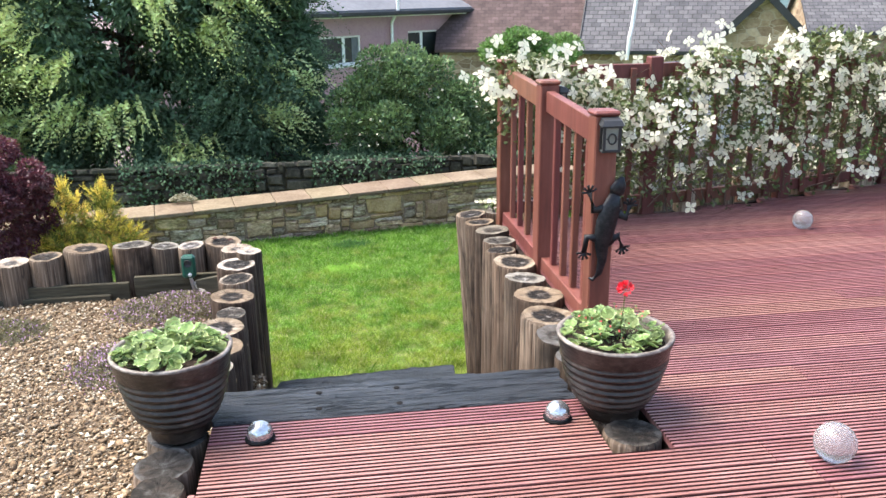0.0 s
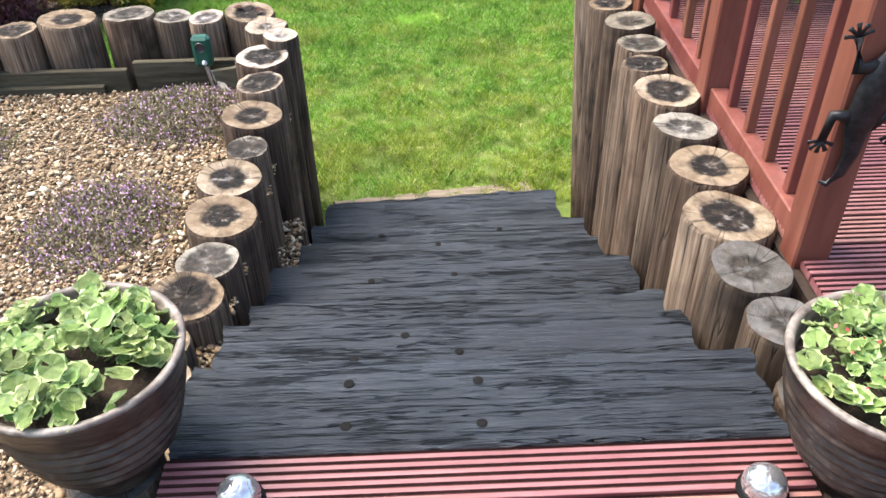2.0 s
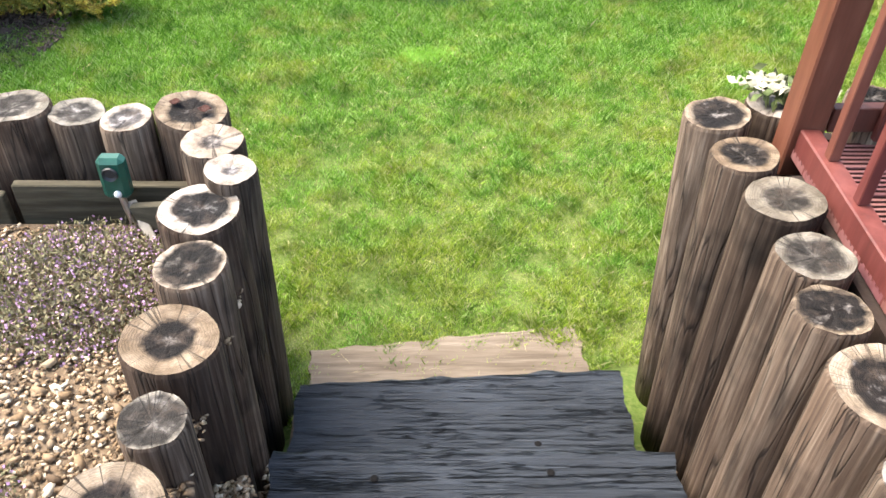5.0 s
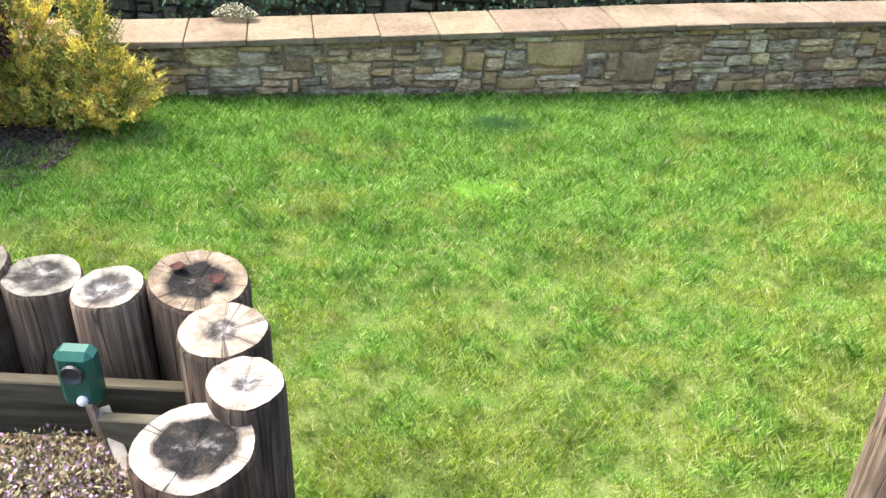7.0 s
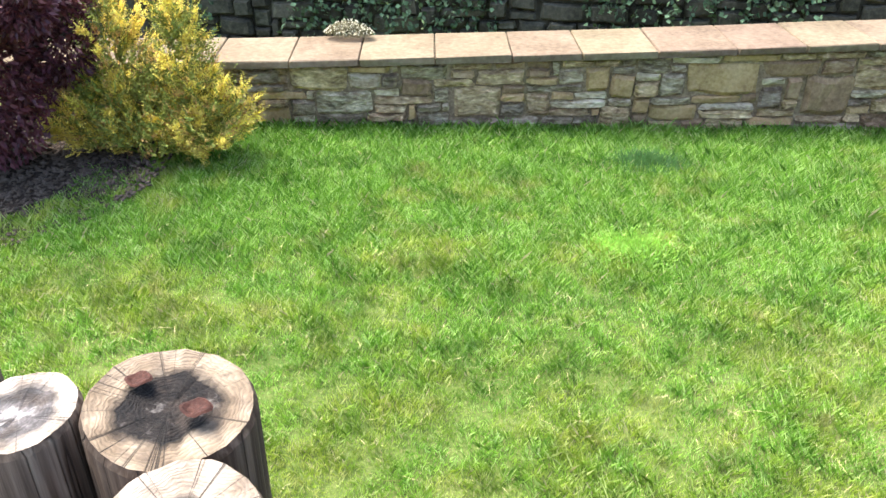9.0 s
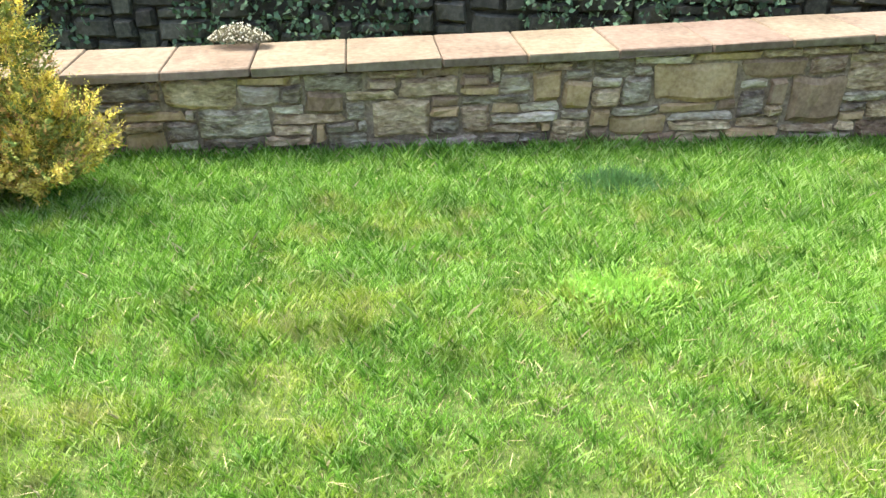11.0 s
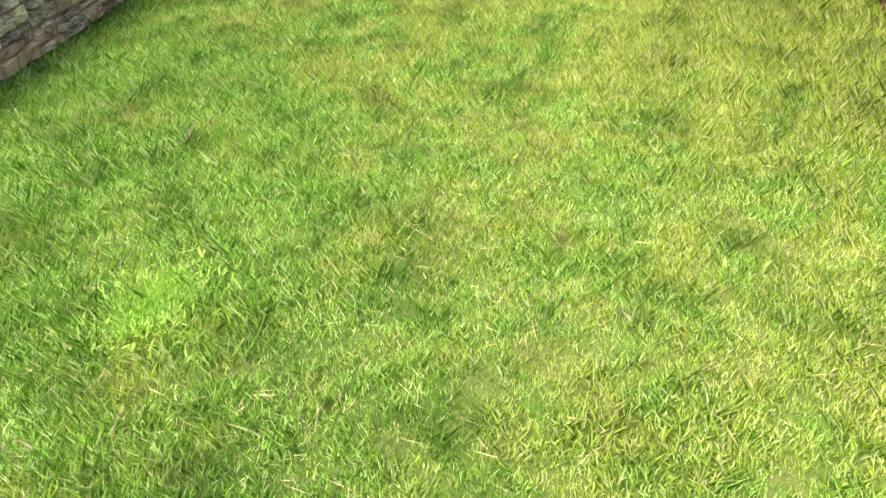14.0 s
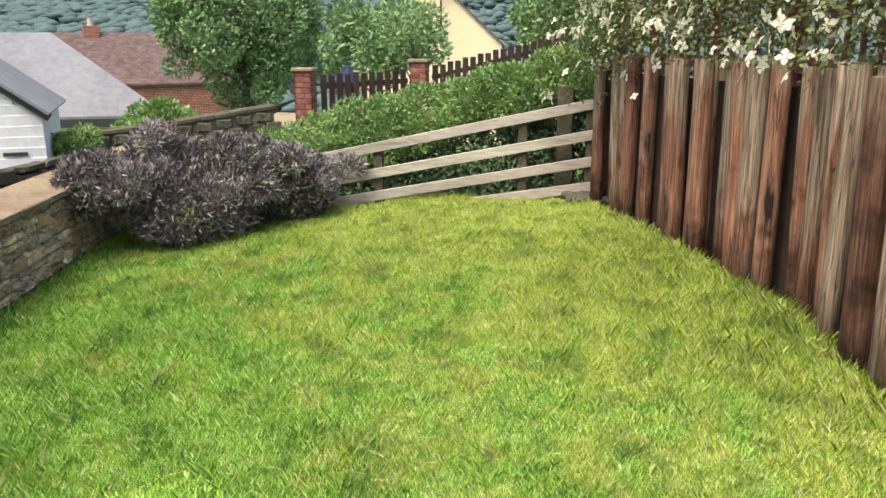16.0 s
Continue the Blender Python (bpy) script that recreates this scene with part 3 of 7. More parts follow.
def fast(name, co, faces, material, parent=None, label="", category="", group="", kind="", mat_idx=None, smooth_it=False):
    co, faces = np.asarray(co, np.float32), np.asarray(faces, np.int32)
    k = faces.shape[1]
    me = bpy.data.meshes.new(name)
    me.vertices.add(len(co))
    me.vertices.foreach_set("co", co.ravel())
    me.loops.add(faces.size)
    me.loops.foreach_set("vertex_index", faces.ravel())
    me.polygons.add(len(faces))
    me.polygons.foreach_set("loop_start", np.arange(len(faces), dtype=np.int32) * k)
    if smooth_it:
        me.polygons.foreach_set("use_smooth", np.ones(len(faces), bool))
    me.update(calc_edges=True)
    for m in (material if isinstance(material, (list, tuple)) else [material]):
        me.materials.append(m)
    if mat_idx is not None:
        me.polygons.foreach_set("material_index", np.asarray(mat_idx, np.int32))
    ob = new(name, me)
    if parent:
        ob.parent = parent
    return tagged(ob, label, category, group, kind)


rng = np.random.default_rng(7)


def unit(v):
    return v / np.maximum(np.linalg.norm(v, axis=1, keepdims=True), 1e-9)


def leaf_mesh(base, way, length, width):
    """Folded diamond leaves: base points, directions, lengths, widths."""
    n = len(base)
    way = unit(way)
    side = unit(np.cross(way, rng.normal(size=(n, 3))))
    nrm = np.cross(way, side)
    L, W = np.asarray(length).reshape(-1, 1) * np.ones((n, 1)), np.asarray(width).reshape(-1, 1) * np.ones((n, 1))
    mid = base + way * L * 0.45
    co = np.stack([base, mid + side * W / 2 + nrm * W * 0.15, base + way * L, mid - side * W / 2 + nrm * W * 0.15], 1).reshape(-1, 3)
    i = np.arange(n)[:, None] * 4
    f = np.concatenate([i + [0, 1, 2], i + [0, 2, 3]], 1).reshape(-1, 3)
    return co, f


def shell_points(blobs, n, inner=0.55):
    """Points through the outer part of a set of ellipsoids (x, y, z, rx, ry, rz), with the outward way."""
    b = np.array(blobs, float)
    w = (b[:, 3] * b[:, 4] * b[:, 5]) ** (2 / 3)
    k = rng.choice(len(b), n, p=w / w.sum())
    d = unit(rng.normal(size=(n, 3)))
    r = rng.uniform(inner, 1.0, (n, 1)) ** 0.6
    return b[k, :3] + d * b[k, 3:6] * r, d


def clumps(cx, cy, cz, rx, ry, rz, n, size, top=True):
    """Smaller ellipsoids set over the surface of a large one, for an uneven outline."""
    out = []
    for _ in range(n):
        d = unit(rng.normal(size=(1, 3)))[0]
        if top and d[2] < -0.5:
            d[2] *= -0.3
        s = size * rng.uniform(0.6, 1.35)
        k = rng.uniform(0.6, 1.0)
        out.append((cx + d[0] * rx * k, cy + d[1] * ry * k, cz + d[2] * rz * k, s, s, s * rng.uniform(0.6, 0.9)))
    return out


def sprays(base, way, length, n, leaf, width, droop=0.5):
    """Feathery twigs: n leaflets to both sides of a drooping line."""
    m = len(base)
    way = unit(way)
    t = np.linspace(0.08, 1, n)[None, :, None]
    ln = rng.uniform(0.6, 1.3, (m, 1, 1)) * length
    line = base[:, None, :] + way[:, None, :] * ln * t
    line[..., 2] -= (droop * ln * t ** 2)[..., 0]
    side = unit(np.cross(way, rng.normal(size=(m, 3))))[:, None, :] * np.where(np.arange(n) % 2, 1, -1)[None, :, None]
    w = way[:, None, :] * 0.9 + side * 0.9 + rng.normal(size=(m, n, 3)) * 0.25
    w[..., 2] -= droop * 0.8 * t[0, :, 0][None]
    taper = (1.15 - 0.75 * t) * np.ones((m, n, 1))
    return leaf_mesh(line.reshape(-1, 3), w.reshape(-1, 3), leaf * taper.reshape(-1, 1), width * taper.reshape(-1, 1))


def branches(bm, root, height, spread, n, r, lift=0.5, seed=0):
    rs = random.Random(seed)
    root = Vector(root)
    lean = Vector((rs.uniform(-0.05, 0.05), rs.uniform(-0.05, 0.05), 1))
    trunk = [root + lean * height * k for k in (0, 0.3, 0.6, 0.9)]
    add_tube(bm, trunk, [r, r * 0.8, r * 0.55, r * 0.2])
    for i in range(n):
        z = rs.uniform(0.15, 0.85)
        a = rs.uniform(0, 2 * math.pi)
        s = spread * (1.15 - z) * rs.uniform(0.6, 1.0)
        p = root + lean * height * z
        q = p + Vector((math.cos(a) * s, math.sin(a) * s, s * lift))
        add_tube(bm, [p, (p + q) / 2 + Vector((0, 0, s * 0.08)), q], [r * 0.35, r * 0.22, r * 0.06], 5)
    return bm


def wall_line(x):
    return 10.214 + 0.1906 * x


def cope_z(x):
    return float(np.interp(x, (-2.2, 0, 2, 4), (-0.995, -0.945, -0.88, -0.86)))


LWX, LWY = (1.0, 1.6, 2.4, 3.1, 4.2, 5.1, 5.9, 6.4), (5.62, 5.6, 5.66, 5.82, 6.14, 6.42, 6.7, 6.86)


def log_line(x):
    return float(np.interp(x, LWX, LWY))


def ground_z(x, y):
    """Height of the ground sheet."""
    x, y = np.asarray(x, float), np.asarray(y, float)
    lawn = -1.335 - 0.088 * np.clip(y - 8.3, 0, 2.2)
    beyond = np.clip((y - wall_line(x) - 0.3) / 0.4, 0, 1)
    z = lawn * (1 - beyond) + beyond * -1.75
    z = z - 2.6 * np.clip((y - 14) / 8, 0, 1)
    east = np.clip((x - 8.5) / 10, 0, 1)
    z = z - 0.9 * east - 2.5 * np.clip((x - 17) / 20, 0, 1)
    d = np.hypot(x, y)
    z = z - 12 * np.clip((d - 45) / 90, 0, 1)
    hill = np.clip((d - 140) / 420, 0, 1)
    z = z + hill ** 1.1 * (78 + 14 * np.sin(x * 0.011 + 1) + 10 * np.sin(y * 0.016)) - 40 * np.clip((d - 700) / 800, 0, 1)
    return z


# ---- ground ----
def axis(dense_lo, dense_hi, step, far):
    mid = np.arange(dense_lo, dense_hi, step)
    out = dense_hi + np.cumsum(0.5 * 1.22 ** np.arange(40))
    out = out[out < far]
    inn = dense_lo - np.cumsum(0.5 * 1.22 ** np.arange(40))
    inn = inn[inn > -far][::-1]
    return np.concatenate([[-far], inn, mid, out, [far]])


def grid(name, xs, ys, zf, material, **tags):
    X, Y = np.meshgrid(xs, ys)
    co = np.stack([X, Y, zf(X, Y)], -1).reshape(-1, 3)
    nx, ny = len(xs), len(ys)
    i = (np.arange(ny - 1)[:, None] * nx + np.arange(nx - 1)[None, :]).ravel()
    return fast(name, co, np.stack([i, i + 1, i + nx + 1, i + nx], 1), material, smooth_it=True, **tags)


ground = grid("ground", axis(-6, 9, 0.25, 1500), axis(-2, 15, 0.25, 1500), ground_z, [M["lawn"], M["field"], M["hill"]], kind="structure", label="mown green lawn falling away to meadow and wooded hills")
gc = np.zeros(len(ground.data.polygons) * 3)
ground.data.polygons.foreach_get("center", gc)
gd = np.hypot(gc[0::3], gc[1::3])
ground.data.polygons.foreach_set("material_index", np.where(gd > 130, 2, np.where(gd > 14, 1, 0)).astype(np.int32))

# woods on the far slope
wn_ = 13000
wa, wd = rng.uniform(-1.1, 0.9, wn_), rng.uniform(150, 560, wn_)
wx, wy = wd * np.cos(wa), wd * np.sin(wa)
wz = ground_z(wx, wy)
ico = bmesh.new()
bmesh.ops.create_icosphere(ico, subdivisions=1, radius=1)
iv = np.array([v.co[:] for v in ico.verts])
itri = np.array([[v.index for v in f.verts] for f in ico.faces])
ico.free()
ws = rng.uniform(1.2, 3.0, wn_)[:, None, None]
wv = iv[None] * [1.3, 1.3, 0.6] * ws * rng.uniform(0.75, 1.2, (wn_, len(iv), 1)) + np.stack([wx, wy, wz + 2], 1)[:, None]
wf = (itri[None] + (np.arange(wn_) * len(iv))[:, None, None]).reshape(-1, 3)
fast("woodland", wv.reshape(-1, 3), wf, M["hilltree"], kind="stuff", label="woods on the far hillside, haze put into their blue-green colour", category="woodland", smooth_it=True)


# ---- stone wall round the lawn ----
def wall_matrix(slope=0.1906):
    return Matrix.Rotation(math.atan(slope), 4, "Z")


def rubble_stone(w, h, seed, proud):
    """A rough squared stone lying in the xz plane, its worn and split front towards -y."""
    rs = random.Random(seed)
    nx, nz = (6, 4) if w > 0.16 else (4, 4)
    amp = min(w, h)
    skew, taper = rs.uniform(-0.14, 0.14) * amp, rs.uniform(-0.06, 0.06)
    ph = [rs.uniform(0, 6.28) for _ in range(4)]
    bm = bmesh.new()
    grid_, back = [], []
    for j in range(nz):
        row, rear = [], []
        for i in range(nx):
            u, v = (1.0 if i in (0, nx - 1) else 0.8) * (1 if i > (nx - 1) / 2 else -1) if i in (0, 1, nx - 2, nx - 1) else i / (nx - 1) * 2 - 1, (-1, -0.72, 0.72, 1)[j] if nz == 4 else (-1, 0, 1)[j]
            k = max(abs(u), abs(v))
            rnd = 1 - 0.05 * (u * v) ** 4 - rs.uniform(0, 0.05)
            x = u * w / 2 * rnd * (1 + 0.7 * taper * v) + skew * v * 0.4 + (rs.uniform(-0.010, 0.010) if k == 1 else 0)
            z = v * h / 2 * rnd * (1 + 1.2 * taper * u) + (rs.uniform(-0.008, 0.008) if k == 1 else 0) + 0.05 * amp * math.sin(u * 2.3 + ph[0])
            y = -proud * (1 - 0.75 * (k == 1)) + (rs.uniform(-0.010, 0.007) + 0.006 * math.sin(v * 5 + u * 1.3 + ph[1])) * (k < 1)
            row.append(bm.verts.new((x, y, z)))
            rear.append((x, z))
        grid_.append(row)
        back.append(rear)
    for j in range(nz - 1):
        for i in range(nx - 1):
            bm.faces.new((grid_[j][i], grid_[j][i + 1], grid_[j + 1][i + 1], grid_[j + 1][i]))
    ring = [(0, i) for i in range(nx)] + [(j, nx - 1) for j in range(1, nz)] + [(nz - 1, i) for i in range(nx - 2, -1, -1)] + [(j, 0) for j in range(nz - 2, 0, -1)]
    rear = [bm.verts.new((back[j][i][0], 0.03, back[j][i][1])) for j, i in ring]
    n = len(ring)
    for k in range(n):
        (j0, i0), (j1, i1) = ring[k], ring[(k + 1) % n]
        bm.faces.new((grid_[j1][i1], grid_[j0][i0], rear[k], rear[(k + 1) % n]))
    return bm


def pack(length, height, cell, seed, fixed=(), sizes=(3, 9, 1, 4)):
    """Fill a long band with rectangles of whole cells: (x, z, w, h) in metres."""
    rs = random.Random(seed)
    nx, nz = int(length / cell), max(1, round(height / cell))
    used = np.zeros((nx, nz), bool)
    out = []
    for (x, z, w, h) in fixed:
        used[max(0, round(x / cell)):round((x + w) / cell), max(0, round(z / cell)):round((z + h) / cell)] = True
    for k in range(nz):
        i = 0
        while i < nx:
            if used[i, k]:
                i += 1
                continue
            w = rs.randint(sizes[0], sizes[1])
            h = rs.choice([sizes[2], sizes[2], sizes[2], 2, 2, sizes[3]]) if nz > 1 else 1
            h = min(h, nz - k)
            w = min(w, nx - i)
            while w > 1 and used[i:i + w, k].any():
                w -= 1
            while h > 1 and used[i:i + w, k:k + h].any():
                h -= 1
            used[i:i + w, k:k + h] = True
            out.append((i * cell, k * cell, w * cell, h * cell))
            i += w
    return out


def stone_wall():
    x0, x1, th = -3.9, 7.2, 0.46
    rot = wall_matrix()
    up = (x1 - x0) / math.cos(math.atan(0.1906))
    bm = bmesh.new()
    n = 24
    for i in range(n):
        a, b = x0 + (x1 - x0) * i / n, x0 + (x1 - x0) * (i + 1) / n
        z0, z1 = -1.75, (cope_z(a) + cope_z(b)) / 2 - 0.05
        ya, yb = wall_line(a) + 0.022, wall_line(b) + 0.022
        vs = [bm.verts.new(p) for p in ((a, ya, z0), (b, yb, z0), (b, yb + th, z0), (a, ya + th, z0), (a, ya, z1), (b, yb, z1), (b, yb + th, z1), (a, ya + th, z1))]
        for f in ((0, 1, 5, 4), (1, 2, 6, 5), (2, 3, 7, 6), (3, 0, 4, 7), (4, 5, 6, 7), (3, 2, 1, 0)):
            bm.faces.new([vs[k] for k in f])
    wall = part("wall_north", bm, M["mortar"], label="low rubble sandstone garden wall with buff coping beside lawn", kind="structure")
    cell = 0.055
    known = [(0.56 - x0, 0.275, 0.49, 0.22, "ochre"), (-0.97 - x0, 0.165, 0.33, 0.22, "stone"), (1.34 - x0, 0.11, 0.33, 0.275, "browns")]
    lay = pack(up, 0.55, cell, 11, [k[:4] for k in known], (3, 7, 1, 3))
    made = [(x, z, w, h, random.Random(int(x * 977 + z * 131)).choice(["stone", "stone", "stone", "greystone", "greystone", "greystone", "palestone", "palestone", "ochre", "browns"])) for x, z, w, h in lay] + list(known)
    for i, (s, z, w, h, m) in enumerate(made):
        x = x0 + (s + w / 2) * math.cos(math.atan(0.1906))
        if x > x1 - 0.05:
            continue
        zb = cope_z(x) - 0.05 - 0.552
        g = rubble_stone(w - 0.011, h - 0.009, i, random.Random(i).uniform(0.012, 0.038))
        ob = part("stone", g, M[m], wall)
        ob.matrix_basis = Matrix.Translation((x, wall_line(x) + 0.02, zb + z + h / 2)) @ rot
    # coping slabs
    x, i = x0, 0
    rs = random.Random(5)
    while x < x1:
        w = 0.44 + rs.uniform(-0.03, 0.06)
        xm = x + w / 2
        c = math.cos(math.atan(0.1906))
        bm = box((-w / 2 / c + 0.003, -0.045, -0.048), (w / 2 / c - 0.003, 0.50, 0.0), 0.006)
        for v in bm.verts:
            v.co.z += rs.uniform(-0.002, 0.002)
            if v.co.y < 0:
                v.co.y += rs.uniform(-0.006, 0.006)
        ob = part("slab", bm, M["cope"], wall)
        tilt = Matrix.Rotation(-math.atan((cope_z(x + w) - cope_z(x)) / w), 4, "Y")
        ob.matrix_basis = Matrix.Translation((xm, wall_line(xm), cope_z(xm) + rs.uniform(-0.002, 0.002))) @ rot @ tilt @ pose(0, 0, 0, 0, 0, rs.uniform(-0.4, 0.4))
        x += w
    return wall


def dark_wall():
    """The old dry stone wall beyond, under the trees."""
    wall = part("wall_far", box((-9, 12.46, -2.2), (6.5, 12.8, -1.0)), M["mossstone"], label="old dark mossy dry stone wall under the trees", kind="structure")
    for i, (s, z, w, h) in enumerate(pack(15.4, 1.05, 0.09, 3, (), (2, 5, 1, 2))):
        ob = part("stone", rubble_stone(w - 0.02, h - 0.02, i + 900, random.Random(i).uniform(0.03, 0.08)), M["mossstone"], wall)
        ob.matrix_basis = Matrix.Translation((-9 + s + w / 2, 12.44, -2.0 + z + h / 2)) @ pose(0, 0, 0, 0, random.Random(i + 3).uniform(-3, 3), 0)
    return wall


# ---- deck ----
PITCH = 0.135


def board(x0, x1, y1, wd=0.128):
    """A grooved deck board from x0 to x1, its far edge at y1."""
    g, d = 6, 0.007
    prof = [(0, -0.028), (0, -0.001)]
    step = wd / g
    for k in range(g):
        a = k * step
        prof += [(a + 0.0015, 0), (a + step * 0.58, 0), (a + step * 0.67, -d), (a + step * 0.95, -d)]
    prof += [(wd, -0.001), (wd, -0.028)]
    bm = bmesh.new()
    A = [bm.verts.new((x0, y1 - wd + y, z)) for y, z in prof]
    B = [bm.verts.new((x1, y1 - wd + y, z)) for y, z in prof]
    n = len(prof)
    for k in range(n):
        f = bm.faces.new((A[k], A[(k + 1) % n], B[(k + 1) % n], B[k]))
        # groove faces take the darker second material
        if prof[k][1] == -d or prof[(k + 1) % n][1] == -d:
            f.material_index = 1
    bm.faces.new(A)
    bm.faces.new(B[::-1])
    bmesh.ops.recalc_face_normals(bm, faces=bm.faces)
    return bm


def deck():
    rs = random.Random(2)
    d = empty("floor", (0, 0, 0), label="reddish-brown grooved timber deck, damp and weathered", kind="structure")
    frame_ = bmesh.new()
    add_box(frame_, (-0.45, -1.6, -0.20), (0.90, 2.72, -0.034))
    add_box(frame_, (0.90, -1.6, -0.20), (6.1, 2.30, -0.034))
    add_box(frame_, (1.135, 2.30, -0.20), (6.1, 5.20, -0.034))
    part("joist", frame_, M["darkwood"], d)
    part("fascia", box((-0.485, -1.6, -0.22), (-0.462, 2.34, -0.004), 0.003), M["deck"], d)
    y = 2.76
    k = 0
    while y > -1.5:
        spans = [(-0.46, 0.91), (1.13, 6.15)] if k < 3 else [(-0.46, 6.15)]
        for a, b in spans:
            cuts = [a]
            if k == 3:
                cuts.append(1.43)
            elif k in (4, 5):
                cuts.append(1.52)
            elif b - a > 3:
                cuts.append(rs.uniform(1.8, 4.2))
            cuts.append(b)
            for u, v in zip(cuts, cuts[1:]):
                part("board", board(u + 0.0015, v - 0.0015, y), [M["deck"], M["deck_groove"]], d)
        y -= PITCH
        k += 1
    y = 2.76 + PITCH
    while y < 6.6:
        a = 1.16
        xs = np.linspace(1.16, 6.15, 400)
        ok = [x for x in xs if log_line(x) - 0.24 > y]
        if not ok:
            break
        a = ok[0]
        cut = rs.uniform(a + 0.6, 6.15) if 6.15 - a > 2 else None
        for u, v in ([(a, cut), (cut, 6.15)] if cut else [(a, 6.15)]):
            if v - u > 0.02:
                part("board", board(u + 0.0015, v - 0.0015, y), [M["deck"], M["deck_groove"]], d)
        y += PITCH
    return d


# ---- sleepers of the steps ----
TREADS = [(2.765, 3.045, 0.0, -0.46, 0.90), (3.035, 3.39, -0.178, -0.47, 0.86), (3.38, 3.68, -0.356, -0.46, 0.91), (3.67, 4.10, -0.535, -0.48, 0.90),
          (4.09, 4.46, -0.71, -0.43, 0.86), (4.45, 4.86, -0.89, -0.42, 0.88), (4.85, 5.32, -1.055, -0.40, 0.82)]


def sleeper(y0, y1, z, x0, x1, seed, skew=0.0):
    rs = random.Random(seed)
    nx, ny = 120, 44
    cracks = []
    for _ in range(14):
        cx, cy, ln = rs.uniform(x0 - 0.2, x1), rs.uniform(y0 + 0.01, y1 - 0.01), rs.uniform(0.1, 0.7)
        cracks.append((cx, cx + ln, cy, rs.uniform(-0.03, 0.03), rs.uniform(0.001, 0.003), rs.uniform(0.003, 0.006), rs.uniform(5, 14), rs.uniform(0, 6)))
    X, Y = np.meshgrid(np.linspace(x0, x1, nx), np.linspace(y0, y1, ny))
    Z = np.full_like(X, z)
    Z += 0.002 * np.sin(X * 9 + seed) * np.sin(Y * 40)
    for a, b, cy, sl, dp, wd, fr, ph in cracks:
        line = cy + sl * (X - a) + 0.004 * np.sin(X * fr + ph)
        end = np.clip((X - a) / 0.08, 0, 1) * np.clip((b - X) / 0.08, 0, 1)
        Z -= dp * end * np.exp(-((Y - line) / (wd + 0.003)) ** 2)
    edge = np.minimum(np.minimum(Y - y0, y1 - Y), 0.02) / 0.02
    Z -= 0.012 * (1 - edge) ** 2 * (1 + 0.8 * np.sin(X * 31 + seed))
    X2, Y2 = X.copy(), Y.copy()
    Y2[-1] += 0.006 * np.sin(X[-1] * 13 + seed) - 0.004
    X2[:, -1] += np.array([0.007 * math.sin(j * 0.35 + seed) + rs.uniform(-0.003, 0.003) for j in range(ny)])
    Y2 += skew * (X - (x0 + x1) / 2) / (x1 - x0) * (Y - y0) / (y1 - y0)
    X2[:, 0] += np.array([0.007 * math.sin(j * 0.3 + 2 * seed) + rs.uniform(-0.003, 0.003) for j in range(ny)])
    bm = bmesh.new()
    V = [[bm.verts.new((X2[j, i], Y2[j, i], Z[j, i])) for i in range(nx)] for j in range(ny)]
    for j in range(ny - 1):
        for i in range(nx - 1):
            bm.faces.new((V[j][i], V[j][i + 1], V[j + 1][i + 1], V[j + 1][i]))
    rim = [V[0][i] for i in range(nx)] + [V[j][nx - 1] for j in range(1, ny)] + [V[ny - 1][i] for i in range(nx - 2, -1, -1)] + [V[j][0] for j in range(ny - 2, 0, -1)]
    low = [bm.verts.new((v.co.x, v.co.y, z - 0.20)) for v in rim]
    n = len(rim)
    for k in range(n):
        bm.faces.new((rim[(k + 1) % n], rim[k], low[k], low[(k + 1) % n]))
    bm.faces.new(low[::-1])
    return bm


def bolt_hole(x, y, z, parent):
    # flat black disc paints the dark inside a bolt hole
    part("bolt_hole", lathe([(0.0001, 0.001), (0.008, 0.0015), (0.013, 0.0), (0.0135, -0.004)], 10), M["hole"], parent).location = (x, y, z + 0.001)


def steps():
    bolts = {0: [(0.23, 2.83), (-0.075, 2.835), (0.23, 2.96), (-0.075, 2.965)], 1: [(-0.09, 3.22), (0.2, 3.24), (0.05, 3.31)], 2: [(-0.115, 3.455), (0.19, 3.468)],
             3: [(-0.09, 3.985), (0.22, 4.01)], 4: [(0.46, 4.30), (0.45, 4.17), (0.17, 4.43)], 5: [(0.17, 4.55), (0.47, 4.77), (-0.09, 4.75)], 6: [(0.17, 4.97), (0.47, 5.0)]}
    for i, (y0, y1, z, x0, x1) in enumerate(TREADS):
        s = empty("step", ((x0 + x1) / 2, y0, z - 0.2), label="black stained railway sleeper step, cracked, bolted, between log walls", category="step", group="sleeper steps")
        t = part("sleeper", sleeper(y0, y1, z, x0, x1, i + 1, 0.08 if i == 6 else 0.0), M["sleeper"], s)
        t.location = -s.location
        for bx, by in bolts[i]:
            bolt_hole(bx - s.location.x, by - s.location.y, z - s.location.z, s)
    s = part("sill", sleeper(5.44, 5.72, -1.315, -0.40, 0.78, 30, 0.07), M["pale_timber"], label="pale weathered timber sleeper set flush in the grass below steps", category="timber")
    s.matrix_basis = Matrix.Translation((-0.40, 5.44, 0)) @ Matrix.Rotation(radians(4.5), 4, "Z") @ Matrix.Translation((0.40, -5.44, 0))
    fill = bmesh.new()
    for (y0, y1, z, x0, x1) in TREADS:
        last = y1 > 5.0
        add_box(fill, (x0 - (0.04 if last else 0.2), y0 + 0.02, -1.6), (x1 + (0.02 if last else 0.25), y1 - 0.02, z - 0.205))
    part("step_base", fill, M["soil"], kind="structure", label="brown gravelly earth under the steps")


